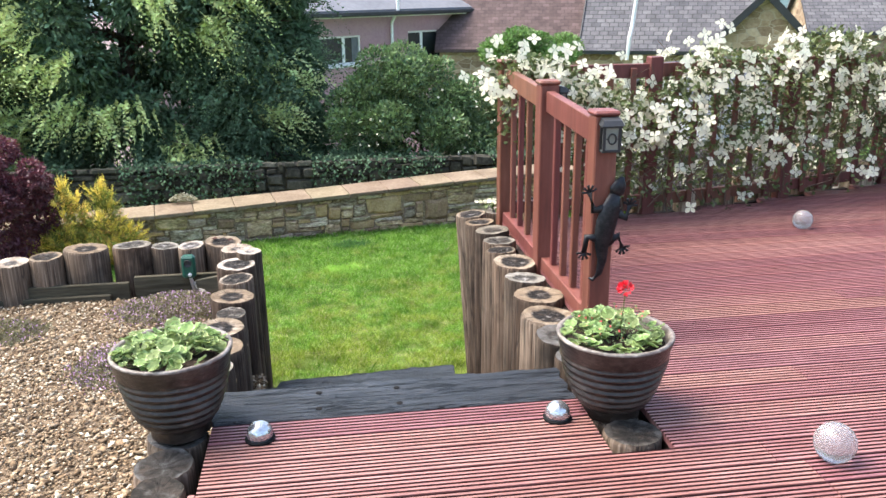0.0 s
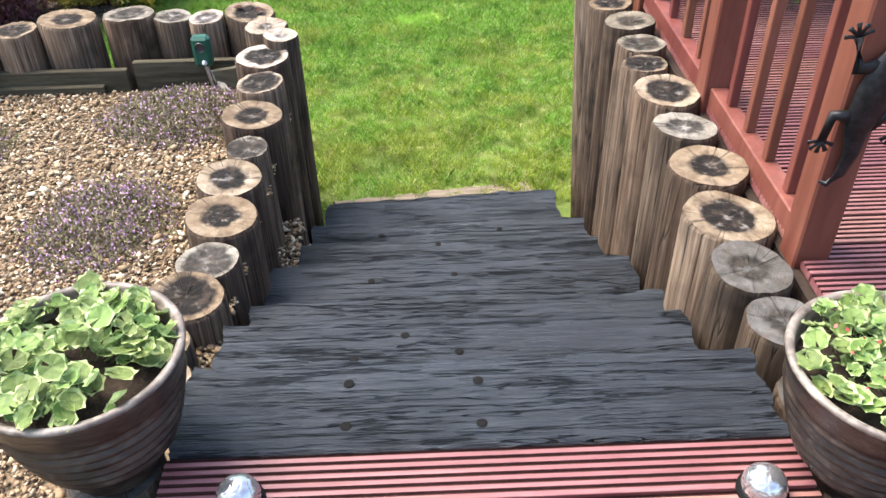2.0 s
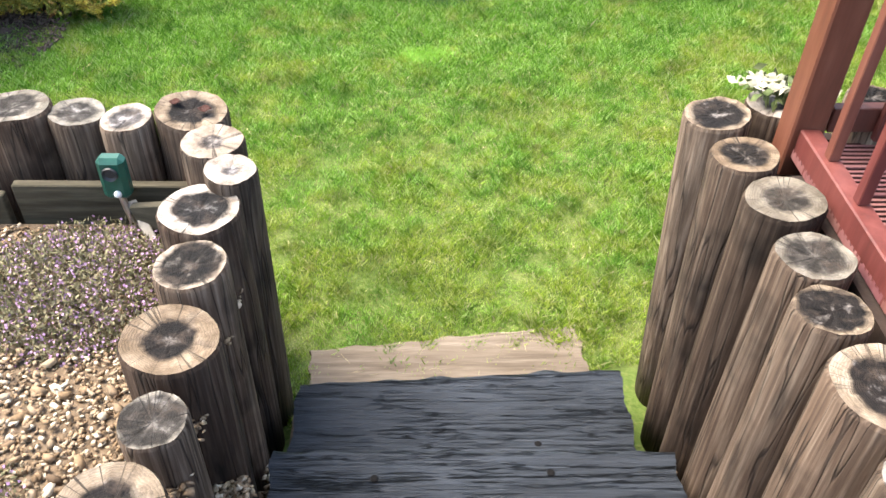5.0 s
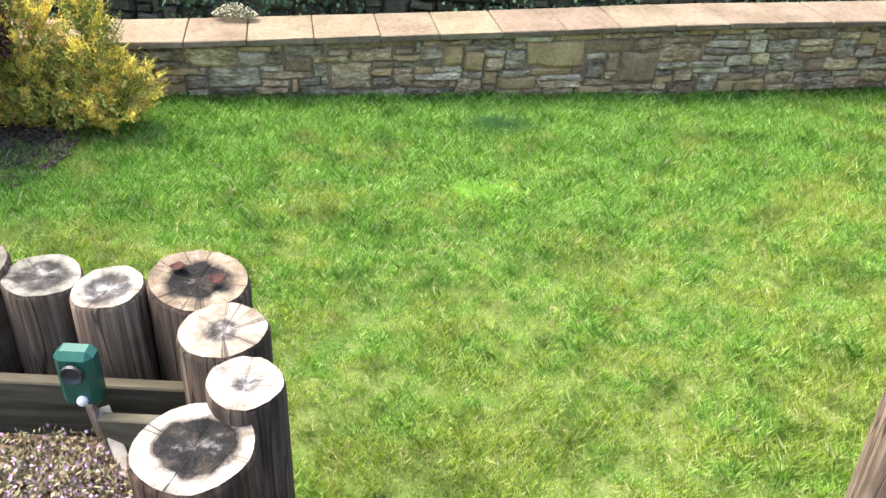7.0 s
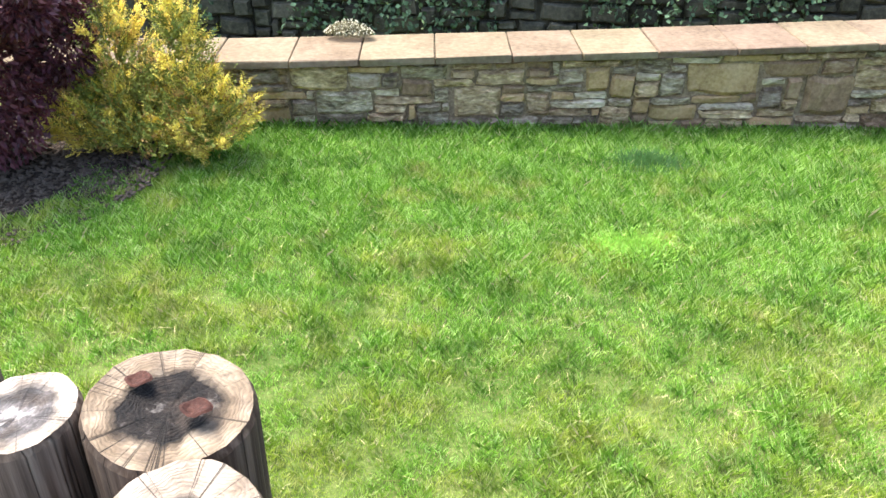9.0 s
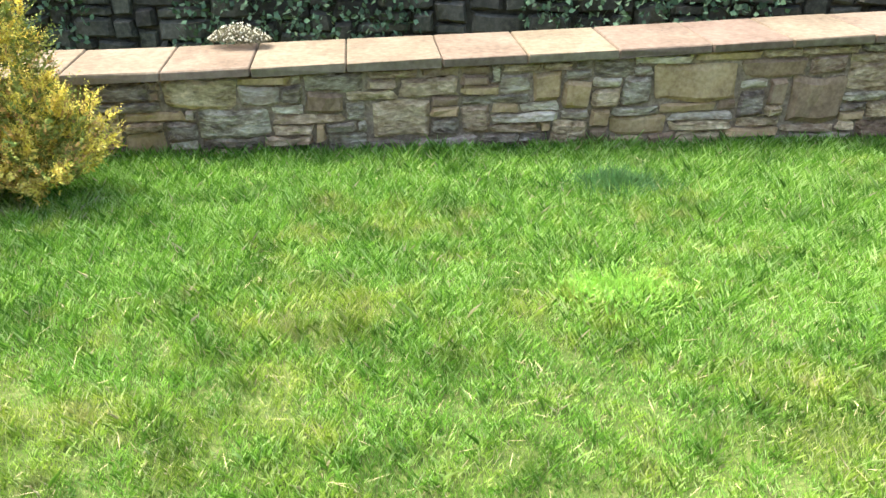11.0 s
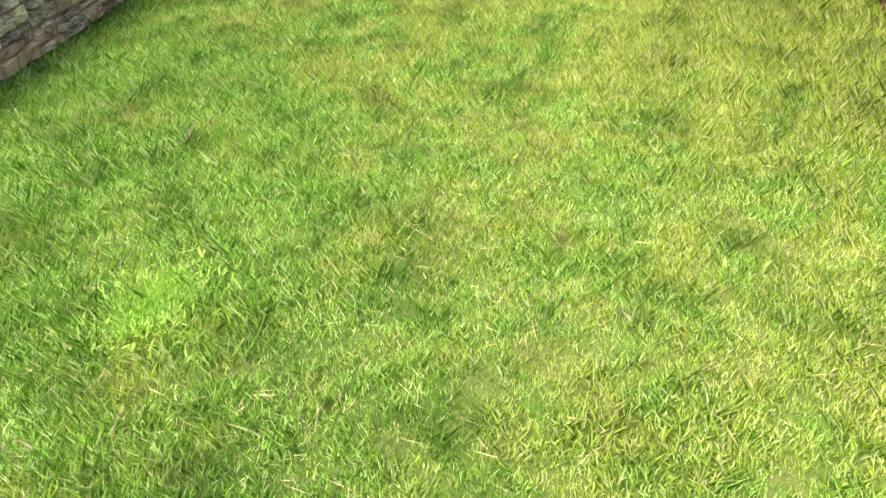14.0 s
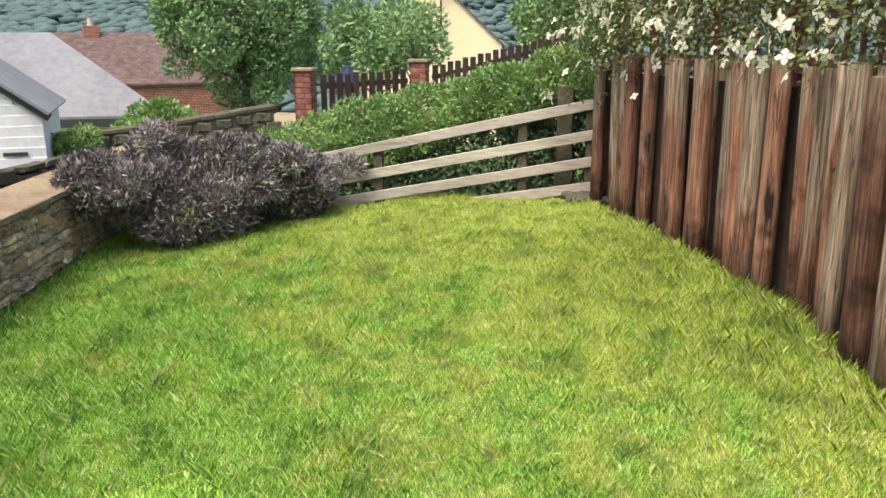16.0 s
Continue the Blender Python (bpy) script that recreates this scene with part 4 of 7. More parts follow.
# ---- logs ----
def log_mesh(r, h, seed, rough_top=0.004, n=28):
    """A round post from z = -h to 0 with an uneven section."""
    rs = random.Random(seed)
    ph, am = [rs.uniform(0, 6.28) for _ in range(4)], [rs.uniform(0.006, 0.03) / (1 + 0.35 * j) for j in range(4)]
    sec = [1 + sum(am[j] * math.sin((j + 2) * 2 * math.pi * k / n + ph[j]) for j in range(4)) for k in range(n)]
    lean = (rs.uniform(-0.01, 0.01), rs.uniform(-0.01, 0.01))
    slope = (rs.uniform(-0.07, 0.07), rs.uniform(-0.07, 0.07))
    bm = bmesh.new()
    rings = []
    for z, s in ((-h, 1.04), (-h * 0.66, 1.03), (-h * 0.33, 1.015), (-0.012, 1.0), (0, 0.955), (-0.003, 0.6), (-0.006, 0.25)):
        ring = []
        for k in range(n):
            a = 2 * math.pi * k / n
            x, y = r * s * sec[k] * math.cos(a) + lean[0] * z, r * s * sec[k] * math.sin(a) + lean[1] * z
            zz = z + (slope[0] * x + slope[1] * y + (rs.uniform(-rough_top, rough_top) * 0.6 if z > -0.01 else 0) if z > -0.02 else 0)
            ring.append(bm.verts.new((x, y, zz)))
        rings.append(ring)
    for i, (a, b) in enumerate(zip(rings, rings[1:])):
        for k in range(n):
            f = bm.faces.new((a[k], a[(k + 1) % n], b[(k + 1) % n], b[k]))
            f.material_index = 1 if i >= 4 else 0
            f.smooth = i < 3
    c = bm.verts.new((0, 0, -0.008))
    for k in range(n):
        bm.faces.new((rings[-1][k], rings[-1][(k + 1) % n], c)).material_index = 1
    bm.faces.new(rings[0][::-1])
    return bm


def log(x, y, z, r, h, seed, label, group, side="log", top="end"):
    ob = part("log", log_mesh(r, h, seed), [M[side], M[top]], label=label, category="log", group=group)
    ob.location = (x, y, z)
    return ob


RIGHT = [(1.19, 5.53, 0.02, 0.10), (0.972, 5.45, 0.024, 0.104), (0.99, 5.22, 0.028, 0.102), (1.03, 5.0, 0.033, 0.108), (1.03, 4.77, 0.03, 0.10), (1.00, 4.58, 0.03, 0.09),
         (1.03, 4.35, 0.03, 0.125), (1.03, 4.10, 0.02, 0.112), (1.04, 3.85, 0.015, 0.13), (1.02, 3.575, 0.01, 0.138), (1.005, 3.335, 0.01, 0.112), (1.03, 3.12, 0.0, 0.108), (1.04, 2.90, -0.04, 0.105)]
LEFT = [(-0.752, 5.77, -0.178, 0.128), (-0.642, 5.57, -0.175, 0.106), (-0.537, 5.345, -0.13, 0.084), (-0.607, 5.2, -0.17, 0.122), (-0.592, 4.975, -0.192, 0.106), (-0.59, 4.71, -0.21, 0.128), (-0.575, 4.46, -0.22, 0.084),
        (-0.60, 4.21, -0.20, 0.122), (-0.59, 3.975, -0.205, 0.13), (-0.595, 3.74, -0.22, 0.105), (-0.61, 3.52, -0.18, 0.115), (-0.65, 3.30, -0.17, 0.10), (-0.60, 3.10, -0.12, 0.105)]
BACK = [(-0.965, 5.72, -0.18, 0.09), (-1.15, 5.77, -0.19, 0.10), (-1.37, 5.77, -0.17, 0.13), (-1.66, 5.70, -0.16, 0.145), (-1.90, 5.62, -0.18, 0.11), (-2.10, 5.56, -0.19, 0.11), (-2.32, 5.5, -0.17, 0.12), (-2.56, 5.44, -0.18, 0.11), (-2.79, 5.4, -0.17, 0.12), (-3.03, 5.36, -0.18, 0.12)]


def logs():
    for i, (x, y, z, r) in enumerate(RIGHT):
        lean = {0: 0.05, 1: 0.06, 2: 0.035}.get(i, 0.0)
        log(x, y, z, r, 1.5 + z, i, "weathered grey-brown upright log, split dark-hearted top, beside steps and railing", "logs by the railing", top={0: "endpale", 7: "endgrey", 4: "endgrey", 3: "endgrey", 10: "enddark", 11: "enddark", 12: "enddark"}.get(i, "end")).rotation_euler = (0, -lean, 0)
    for i, (x, y, z, r) in enumerate(LEFT):
        log(x, y, z, r, 1.5 + z, i + 40, "weathered upright log with cracked dark-hearted end, between steps and gravel bed", "logs by the gravel bed", side="logdark" if i in (0, 3, 5, 7, 9, 11) else "log", top={1: "endpale", 2: "endpale", 3: "endrim", 4: "endrim", 8: "end", 9: "endgrey", 6: "endgrey"}.get(i, "end"))
    for i, (x, y, z, r) in enumerate(BACK):
        log(x, y, z, r, 1.5 + z, i + 80, "weathered upright log edging the gravel bed against the lawn", "logs along the gravel bed", top={0: "endpale", 2: "endgrey", 5: "endpale", 1: "endgrey"}.get(i, "end"))
    for i, (x, y, z, r) in enumerate([(-0.59, 2.40, -0.02, 0.085), (-0.60, 2.575, -0.03, 0.10), (-0.585, 2.78, -0.035, 0.11), (1.03, 2.49, -0.005, 0.105), (1.02, 2.69, -0.035, 0.105)]):
        log(x, y, z, r, 0.5, i + 120, "short dark log end set beside the deck", "log ends beside the deck", "log", "enddark")
    for fx, fy, fr, fz in ((-0.812, 5.80, 0.020, -0.169), (-0.700, 5.755, 0.023, -0.169)):
        cap = part("fungus", lathe([(0.0001, 0.0), (fr * 0.75, 0.0005), (fr * 0.85, 0.003), (fr * 0.7, 0.005), (fr * 0.45, 0.003), (0.0001, 0.002)], 14), M["fungus"], label="shrivelled red-brown fungus on the cracked log top", category="fungus", group="fungi on the log")
        for v in cap.data.vertices:
            v.co.x *= 1.25
            v.co.z += 0.003 * math.sin(v.co.x * 160 + v.co.y * 90)
        cap.location = (fx, fy, fz + 0.004)
    # tall retaining wall of logs under the deck fence
    x, i, rs = 1.33, 0, random.Random(9)
    while x < 6.2:
        r = rs.choice([0.055, 0.062, 0.07, 0.08])
        if 3.95 < x < 4.1:
            r = 0.13
        x += r
        z = 0.12 + rs.uniform(-0.045, 0.025)
        log(x, log_line(x) - r + rs.choice([-0.12, -0.07, -0.02, 0.01, 0.03]) + rs.uniform(-0.02, 0.02), z, r, 1.55 + z, 200 + i, "tall rust-stained brown upright log in the retaining wall above the lawn", "tall retaining logs", "logred").rotation_euler = (rs.uniform(-0.012, 0.012), rs.uniform(-0.022, 0.022), 0)
        x += r + rs.choice([0.03, 0.042, 0.055, 0.07])
        i += 1
    # added dark backing makes the gaps between logs read as shade
    for u, v in zip(LWX[:-1], LWX[1:]):
        u = max(u, 1.25)
        part("retaining_board", bar((u, log_line(u) - 0.20, -0.78), (v, log_line(v) - 0.20, -0.78), 0.04, 1.5), M["darkwood"], kind="structure", label="added dark backing behind the gaps of the retaining logs")
    log(6.27, 6.62, 0.05, 0.06, 1.5, 260, "tall rust-stained brown upright log in the retaining wall above the lawn", "tall retaining logs", "logred")


# ---- railing and trellis fence ----
def sprig(x, y, z):
    """A small trailing sprig of white clematis lying on a log top."""
    n = 60
    P = np.stack([rng.normal(0, 0.05, n), rng.normal(0, 0.04, n), rng.uniform(0.005, 0.05, n)], 1)
    o = empty("clematis_sprig", (x, y, z), label="small sprig of white clematis lying on a log top", category="climbing plant")
    co, f = leaf_mesh(P, rng.normal(size=(n, 3)) + [0, 0, 0.3], np.full(n, 0.05), np.full(n, 0.026))
    fast("foliage", co, f, M["clem"], o, kind="stuff")
    cos = []
    for q in range(13):
        c = np.array([rng.normal(0, 0.05), rng.normal(0, 0.035), 0.055])
        an = rng.uniform(0, 1.5) + np.arange(4) * math.pi / 2
        cos.append(np.stack([np.repeat(c[None], 4, 0), np.stack([np.cos(an), np.sin(an), np.full(4, 0.15)], 1)], 1))
    cos = np.concatenate(cos)
    co, f = leaf_mesh(cos[:, 0], cos[:, 1], np.full(len(cos), 0.036), np.full(len(cos), 0.028))
    fast("blossom", co, f, M["white"], o, kind="stuff")


def lantern(x, y, z, ry=0):
    o = empty("solar_lantern", (x, y, z), label="black solar lantern with milky panes fixed to railing post", category="lantern", group="post lanterns")
    bm = box((-0.048, -0.045, -0.07), (0.048, 0.0, -0.058), 0.003)
    add_box(bm, (-0.05, -0.05, 0.045), (0.05, 0.0, 0.055))
    for sx in (-0.046, 0.032):
        add_box(bm, (sx, -0.046, -0.058), (sx + 0.014, -0.037, 0.045))
    add_box(bm, (-0.048, -0.006, -0.07), (0.048, 0.0, 0.055))
    for k in range(12):
        a, b = 2 * math.pi * k / 12, 2 * math.pi * (k + 1) / 12
        add_bar(bm, (0.02 * math.cos(a), -0.046, -0.006 + 0.024 * math.sin(a)), (0.02 * math.cos(b), -0.046, -0.006 + 0.024 * math.sin(b)), 0.007, 0.006, (0, 1, 0))
    add_bar(bm, (-0.04, -0.046, -0.006), (-0.02, -0.046, -0.006), 0.004, 0.004, (0, 1, 0))
    add_bar(bm, (0.02, -0.046, -0.006), (0.04, -0.046, -0.006), 0.004, 0.004, (0, 1, 0))
    part("frame", bm, M["black"], o)
    part("pane", box((-0.037, -0.041, -0.056), (0.037, -0.01, 0.044)), M["lamppane"], o)
    bm = bmesh.new()
    vs = [bm.verts.new(p) for p in ((-0.055, -0.062, 0.055), (0.055, -0.062, 0.055), (0.055, 0, 0.055), (-0.055, 0, 0.055), (-0.045, -0.045, 0.078), (0.045, -0.045, 0.078), (0.045, 0, 0.09), (-0.045, 0, 0.09))]
    for f in ((0, 1, 5, 4), (1, 2, 6, 5), (2, 3, 7, 6), (3, 0, 4, 7), (4, 5, 6, 7), (3, 2, 1, 0)):
        bm.faces.new([vs[k] for k in f])
    part("solar_panel", bm, M["black"], o)
    o.scale = (0.88, 0.9, 0.92)
    o.rotation_euler = (0, 0, radians(ry))


def railing():
    o = empty("railing", (1.19, 3.42, 0), label="red-brown painted timber deck railing with square posts beside the steps", category="railing")
    X = 1.19
    posts = [(3.42, 0.985), (4.33, 1.02), (5.34, 1.05)]

    def p(name, bm):
        ob = part(name, bm, M["rail"], o)
        ob.location = -o.location
    for y, h in posts:
        p("post", box((X - 0.05, y - 0.05, -0.1), (X + 0.05, y + 0.05, h), 0.006))
        p("cap", box((X - 0.058, y - 0.058, h), (X + 0.058, y + 0.058, h + 0.022), 0.008))
    for (y0, h0), (y1, h1) in zip(posts, posts[1:]):
        p("top_rail", bar((X, y0 + 0.05, h0 - 0.085), (X, y1 - 0.05, h1 - 0.085), 0.045, 0.11, bevel=0.004))
        p("bottom_rail", bar((X + 0.002, y0 + 0.05, 0.02), (X + 0.002, y1 - 0.05, 0.02), 0.06, 0.10, bevel=0.004))
        n = 4
        for k in range(n):
            y = y0 + 0.05 + (y1 - y0 - 0.1) * (k + 0.75) / (n + 0.5)
            p("baluster", box((X - 0.010, y - 0.017, 0.07), (X + 0.022, y + 0.017, (h0 + h1) / 2 - 0.13), 0.003))


def trellis_fence():
    o = empty("fence", (1.2, 5.35, 0), label="dark red-brown timber deck fence overgrown by flowering clematis", category="fence")

    def p(name, bm):
        part(name, bm, M["fencewood"], o).location = -o.location
    stations = (1.25, 2.2, 3.35, 4.4, 5.4, 6.15)
    for a, b in zip(stations, stations[1:]):
        pa, pb = Vector((a, log_line(a) - 0.29, 0)), Vector((b, log_line(b) - 0.29, 0))
        if a != stations[0]:
            p("post", box((a - 0.045, pa.y - 0.045, -0.1), (a + 0.045, pa.y + 0.045, 1.07), 0.005))
        z = Vector((0, 0, 1))
        p("top_rail", bar(pa + z * 0.98, pb + z * 0.98, 0.04, 0.09, bevel=0.003))
        p("bottom_rail", bar(pa + z * 0.09, pb + z * 0.09, 0.04, 0.08, bevel=0.003))
        n = round((b - a) / 0.17)
        for k in range(1, n):
            q = pa.lerp(pb, k / n)
            p("baluster", box((q.x - 0.019, q.y - 0.045, 0.03), (q.x + 0.019, q.y - 0.02, 1.0), 0.003))
    p("post", box((6.10, log_line(6.15) - 0.335, -0.1), (6.19, log_line(6.15) - 0.245, 1.07), 0.005))


def clematis():
    o = empty("clematis", (3.5, 5.6, 0), label="white-flowered clematis in full bloom smothering the deck fence", category="climbing plant")
    n = 20000
    u = rng.uniform(1.12, 6.3, n)
    base = np.array([log_line(v) for v in u]) - 0.29
    top = 1.06 + 0.12 * np.sin(u * 2.3) + 0.08 * np.sin(u * 5.1 + 1) - 0.25 * np.clip(1.5 - u, 0, 1)
    lo = np.where(u < 1.6, 0.45, -0.02)
    v = rng.uniform(0, 1, n) ** 0.55
    z = lo + (top - lo) * v
    off = np.clip(rng.normal(0, 0.10 + 0.07 * v, n), -0.3, 0.3)
    P = np.stack([u, base + off, z], 1)
    sp = (rng.random(n) < 0.16) & (u > 1.9)
    P[sp, 1] += rng.uniform(0.2, 0.5, sp.sum())
    P[sp, 2] = 0.1 + rng.uniform(0.0, 0.8, sp.sum())
    east = P[:, 0] > 5.3
    P[east, 2] += rng.uniform(-0.45, 0.3, east.sum())
    P[east, 1] += rng.uniform(0, 0.45, east.sum())
    co, f = leaf_mesh(P, np.stack([rng.normal(size=n), rng.normal(size=n), rng.normal(-0.2, 0.7, n)], 1), rng.uniform(0.03, 0.06, n), rng.uniform(0.018, 0.032, n))
    ob = fast("foliage", co, f, M["clem"], o, kind="stuff")
    ob.location = -o.location
    m = 1250
    k = rng.choice(n, m, p=(0.2 + v) ** 1.5 / ((0.2 + v) ** 1.5).sum())
    heads = k[rng.integers(0, 250, m)]
    k = np.where(rng.random(m) < 0.72, heads, k)
    C = P[k] + rng.normal(0, 0.075, (m, 3)) * [1.3, 0.5, 1]
    C[:, 1] += np.where(C[:, 1] > base[k] + 0.1, 0.05, -0.08)
    nrm = unit(np.stack([rng.normal(0, 0.5, m), np.where(C[:, 1] > base[k] + 0.05, 0.9, -0.9), rng.normal(0.45, 0.4, m)], 1))
    a = unit(np.cross(nrm, rng.normal(size=(m, 3))))
    b = np.cross(nrm, a)
    cos, fs = [], []
    for q in range(4):
        an = math.pi / 2 * q
        d = a * math.cos(an) + b * math.sin(an)
        s = -a * math.sin(an) + b * math.cos(an)
        L = rng.uniform(0.036, 0.052, (m, 1))
        cs = np.stack([C, C + d * L * 0.55 + s * L * 0.40 + nrm * 0.004, C + d * L + s * L * 0.14 - nrm * 0.003, C + d * L - s * L * 0.12 - nrm * 0.003, C + d * L * 0.55 - s * L * 0.40 + nrm * 0.003], 1).reshape(-1, 3)
        i = np.arange(m)[:, None] * 5 + q * m * 5
        fs.append(np.concatenate([i + [0, 1, 2], i + [0, 2, 3], i + [0, 3, 4]], 1).reshape(-1, 3))
        cos.append(cs)
    fast("blossom", np.concatenate(cos), np.concatenate(fs), M["white"], o, "four-petalled white flowers", kind="stuff").location = -o.location
    bm = bmesh.new()
    rs = random.Random(4)
    for _ in range(70):
        x = rs.uniform(1.5, 6.1)
        y = log_line(x) - 0.29 + rs.uniform(-0.12, 0.08)
        pts = [Vector((x, y, rs.uniform(0.0, 0.2)))]
        for j in range(5):
            pts.append(pts[-1] + Vector((rs.uniform(-0.2, 0.2), rs.uniform(-0.05, 0.05), rs.uniform(0.05, 0.25))))
        add_tube(bm, pts, [0.006, 0.005, 0.004, 0.004, 0.003, 0.002], 4)
    for _ in range(40):
        x = rs.uniform(2.5, 6.2)
        y = log_line(x) - 0.16
        pts = [Vector((x, y, 0.14)), Vector((x + rs.uniform(-0.3, 0.3), y + rs.uniform(0, 0.1), 0.17)), Vector((x + rs.uniform(-0.5, 0.5), y + rs.uniform(0.1, 0.25), rs.uniform(-0.1, 0.15)))]
        add_tube(bm, pts, [0.003, 0.002, 0.0015], 4)
    part("stem", bm, M["twig"], o, kind="stuff").location = -o.location


# ---- pots ----
def pot(x, y, z, r, h, seed, red, label):
    o = empty("plant_pot", (x, y, z), label=label, category="plant pot", group="pots flanking the steps")
    prof = [(0.0001, 0.0), (r * 0.46, 0.0), (r * 0.50, h * 0.03), (r * 0.47, h * 0.10), (r * 0.50, h * 0.14)]
    for k in range(41):
        t = k / 40
        rr = r * (0.51 + 0.47 * t ** 0.5)
        prof.append((rr + (0.006 * math.sin(t * 2 * math.pi * 8) if t < 0.85 else 0), h * (0.16 + 0.74 * t)))
    prof += [(r * 1.0, h * 0.93), (r * 1.015, h * 0.97)]
    smooth(part("body", lathe(prof, 56), M["pot"], o))
    smooth(part("rim", lathe([(r * 1.012, h * 0.968), (r * 1.02, h * 0.985), (r * 1.0, h), (r * 0.955, h), (r * 0.925, h * 0.98), (r * 0.89, h * 0.85)], 56), M["rim"], o, "pale worn glazed rim"))
    part("soil", lathe([(r * 0.93, h * 0.84), (r * 0.6, h * 0.88), (r * 0.3, h * 0.87), (0.0001, h * 0.89)], 28), M["peat"], o, "dark potting soil")
    g = empty("geranium", (x, y, z + h * 0.87), label="variegated geranium in the brown pot" + (", one red bloom" if red else ", leafy, no bloom"), category="potted plant", group="potted geraniums")
    rs = random.Random(seed)
    protos = []
    for s in range(4):
        bm = bmesh.new()
        rr = (0.029, 0.025, 0.020, 0.015)[s]
        n = 14
        c = bm.verts.new((0, 0, -0.004))
        r1 = [bm.verts.new((rr * 0.84 * (1 + 0.05 * math.sin(5 * 2 * math.pi * k / n)) * math.cos(2 * math.pi * k / n), rr * 0.84 * math.sin(2 * math.pi * k / n), 0.002 * rs.uniform(-1, 1))) for k in range(n)]
        r2 = [bm.verts.new((rr * (1 + 0.10 * (-1) ** k) * math.cos(2 * math.pi * k / n), rr * (1 + 0.10 * (-1) ** k) * math.sin(2 * math.pi * k / n), 0.004 + 0.004 * rs.uniform(-1, 1))) for k in range(n)]
        for k in range(n):
            if k != 0:
                bm.faces.new((c, r1[k], r1[(k + 1) % n]))
            bm.faces.new((r1[k], r2[k], r2[(k + 1) % n], r1[(k + 1) % n])).material_index = 1
        me = bpy.data.meshes.new("leaf")
        bm.to_mesh(me)
        bm.free()
        me.materials.append(M["leafgreen"])
        me.materials.append(M["leafpale"])
        protos.append(me)
    stems = bmesh.new()
    for k in range(125 if not red else 95):
        a, q = rs.uniform(0, 6.283), math.sqrt(rs.random()) * r * (0.90 if not red else 0.88)
        if red and (q < r * 0.45 and rs.random() < 0.75 and math.sin(a) < 0.2):
            continue
        hh = rs.uniform(0.015, 0.075) * (1.5 - q / r) + 0.015
        lf = new("leaf", protos[rs.choice([0, 0, 1, 1, 2, 3])])
        lf.parent = g
        lf.matrix_basis = pose(q * math.cos(a), q * math.sin(a), hh, rs.uniform(-35, 35), rs.uniform(-35, 35), rs.uniform(0, 360))
        if k % 3 == 0:
            add_tube(stems, [(q * 0.5 * math.cos(a), q * 0.5 * math.sin(a), 0), (q * 0.9 * math.cos(a), q * 0.9 * math.sin(a), hh * 0.6), (q * math.cos(a), q * math.sin(a), hh)], [0.0025, 0.002, 0.0012], 4)
    if red:
        add_tube(stems, [(0.02, 0.02, 0), (0.03, 0.01, 0.12), (0.03, 0.0, 0.19)], [0.0025, 0.002, 0.002], 5)
        n = 46
        C = np.array([0.03, 0.0, 0.205]) + unit(rng.normal(size=(n, 3))) * [0.018, 0.018, 0.014]
        co, f = leaf_mesh(C, C - np.array([0.03, 0, 0.195]), np.full(n, 0.018), np.full(n, 0.017))
        fast("bloom", co, f, M["red"], g, "scarlet flower head")
        P = np.stack([rng.uniform(-0.12, 0.13, 40), rng.uniform(-0.1, 0.12, 40), rng.uniform(0.05, 0.11, 40)], 1)
        co, f = leaf_mesh(P, rng.normal(size=(40, 3)), np.full(40, 0.012), np.full(40, 0.008))
        fast("buds", co, f, M["pink"], g, "small red-pink buds", kind="stuff")
        P = np.stack([rng.uniform(-0.11, 0.12, 500), rng.uniform(-0.1, 0.13, 500), rng.uniform(0.01, 0.10, 500)], 1)
        co, f = leaf_mesh(P, rng.normal(size=(500, 3)), np.full(500, 0.016), np.full(500, 0.006))
        fast("sprig", co, f, M["shrub"], g, "fine dark green sprigs", kind="stuff")
    part("stem", stems, M["stem"], g, kind="stuff")
    return o


# ---- small things on the deck ----
def ball_light(x, y, r, kind_, label):
    o = empty("solar_ball_light", (x, y, 0.0), label=label, category="garden light", group="ball lights in the deck")
    if kind_ == "crackle":
        # black ring added for the shaded hole that the ball sits in
        part("hole_shade", lathe([(r * 1.15, 0.0005), (r * 1.15, 0.006), (r * 0.7, 0.008), (r * 0.6, 0.004)], 24), M["hole"], o)
    bm = bmesh.new()
    bmesh.ops.create_uvsphere(bm, u_segments=28, v_segments=18, radius=r, matrix=Matrix.Translation((0, 0, r * (0.5 if kind_ == "crackle" else 0.85))))
    smooth(part("ball", bm, M[kind_], o))


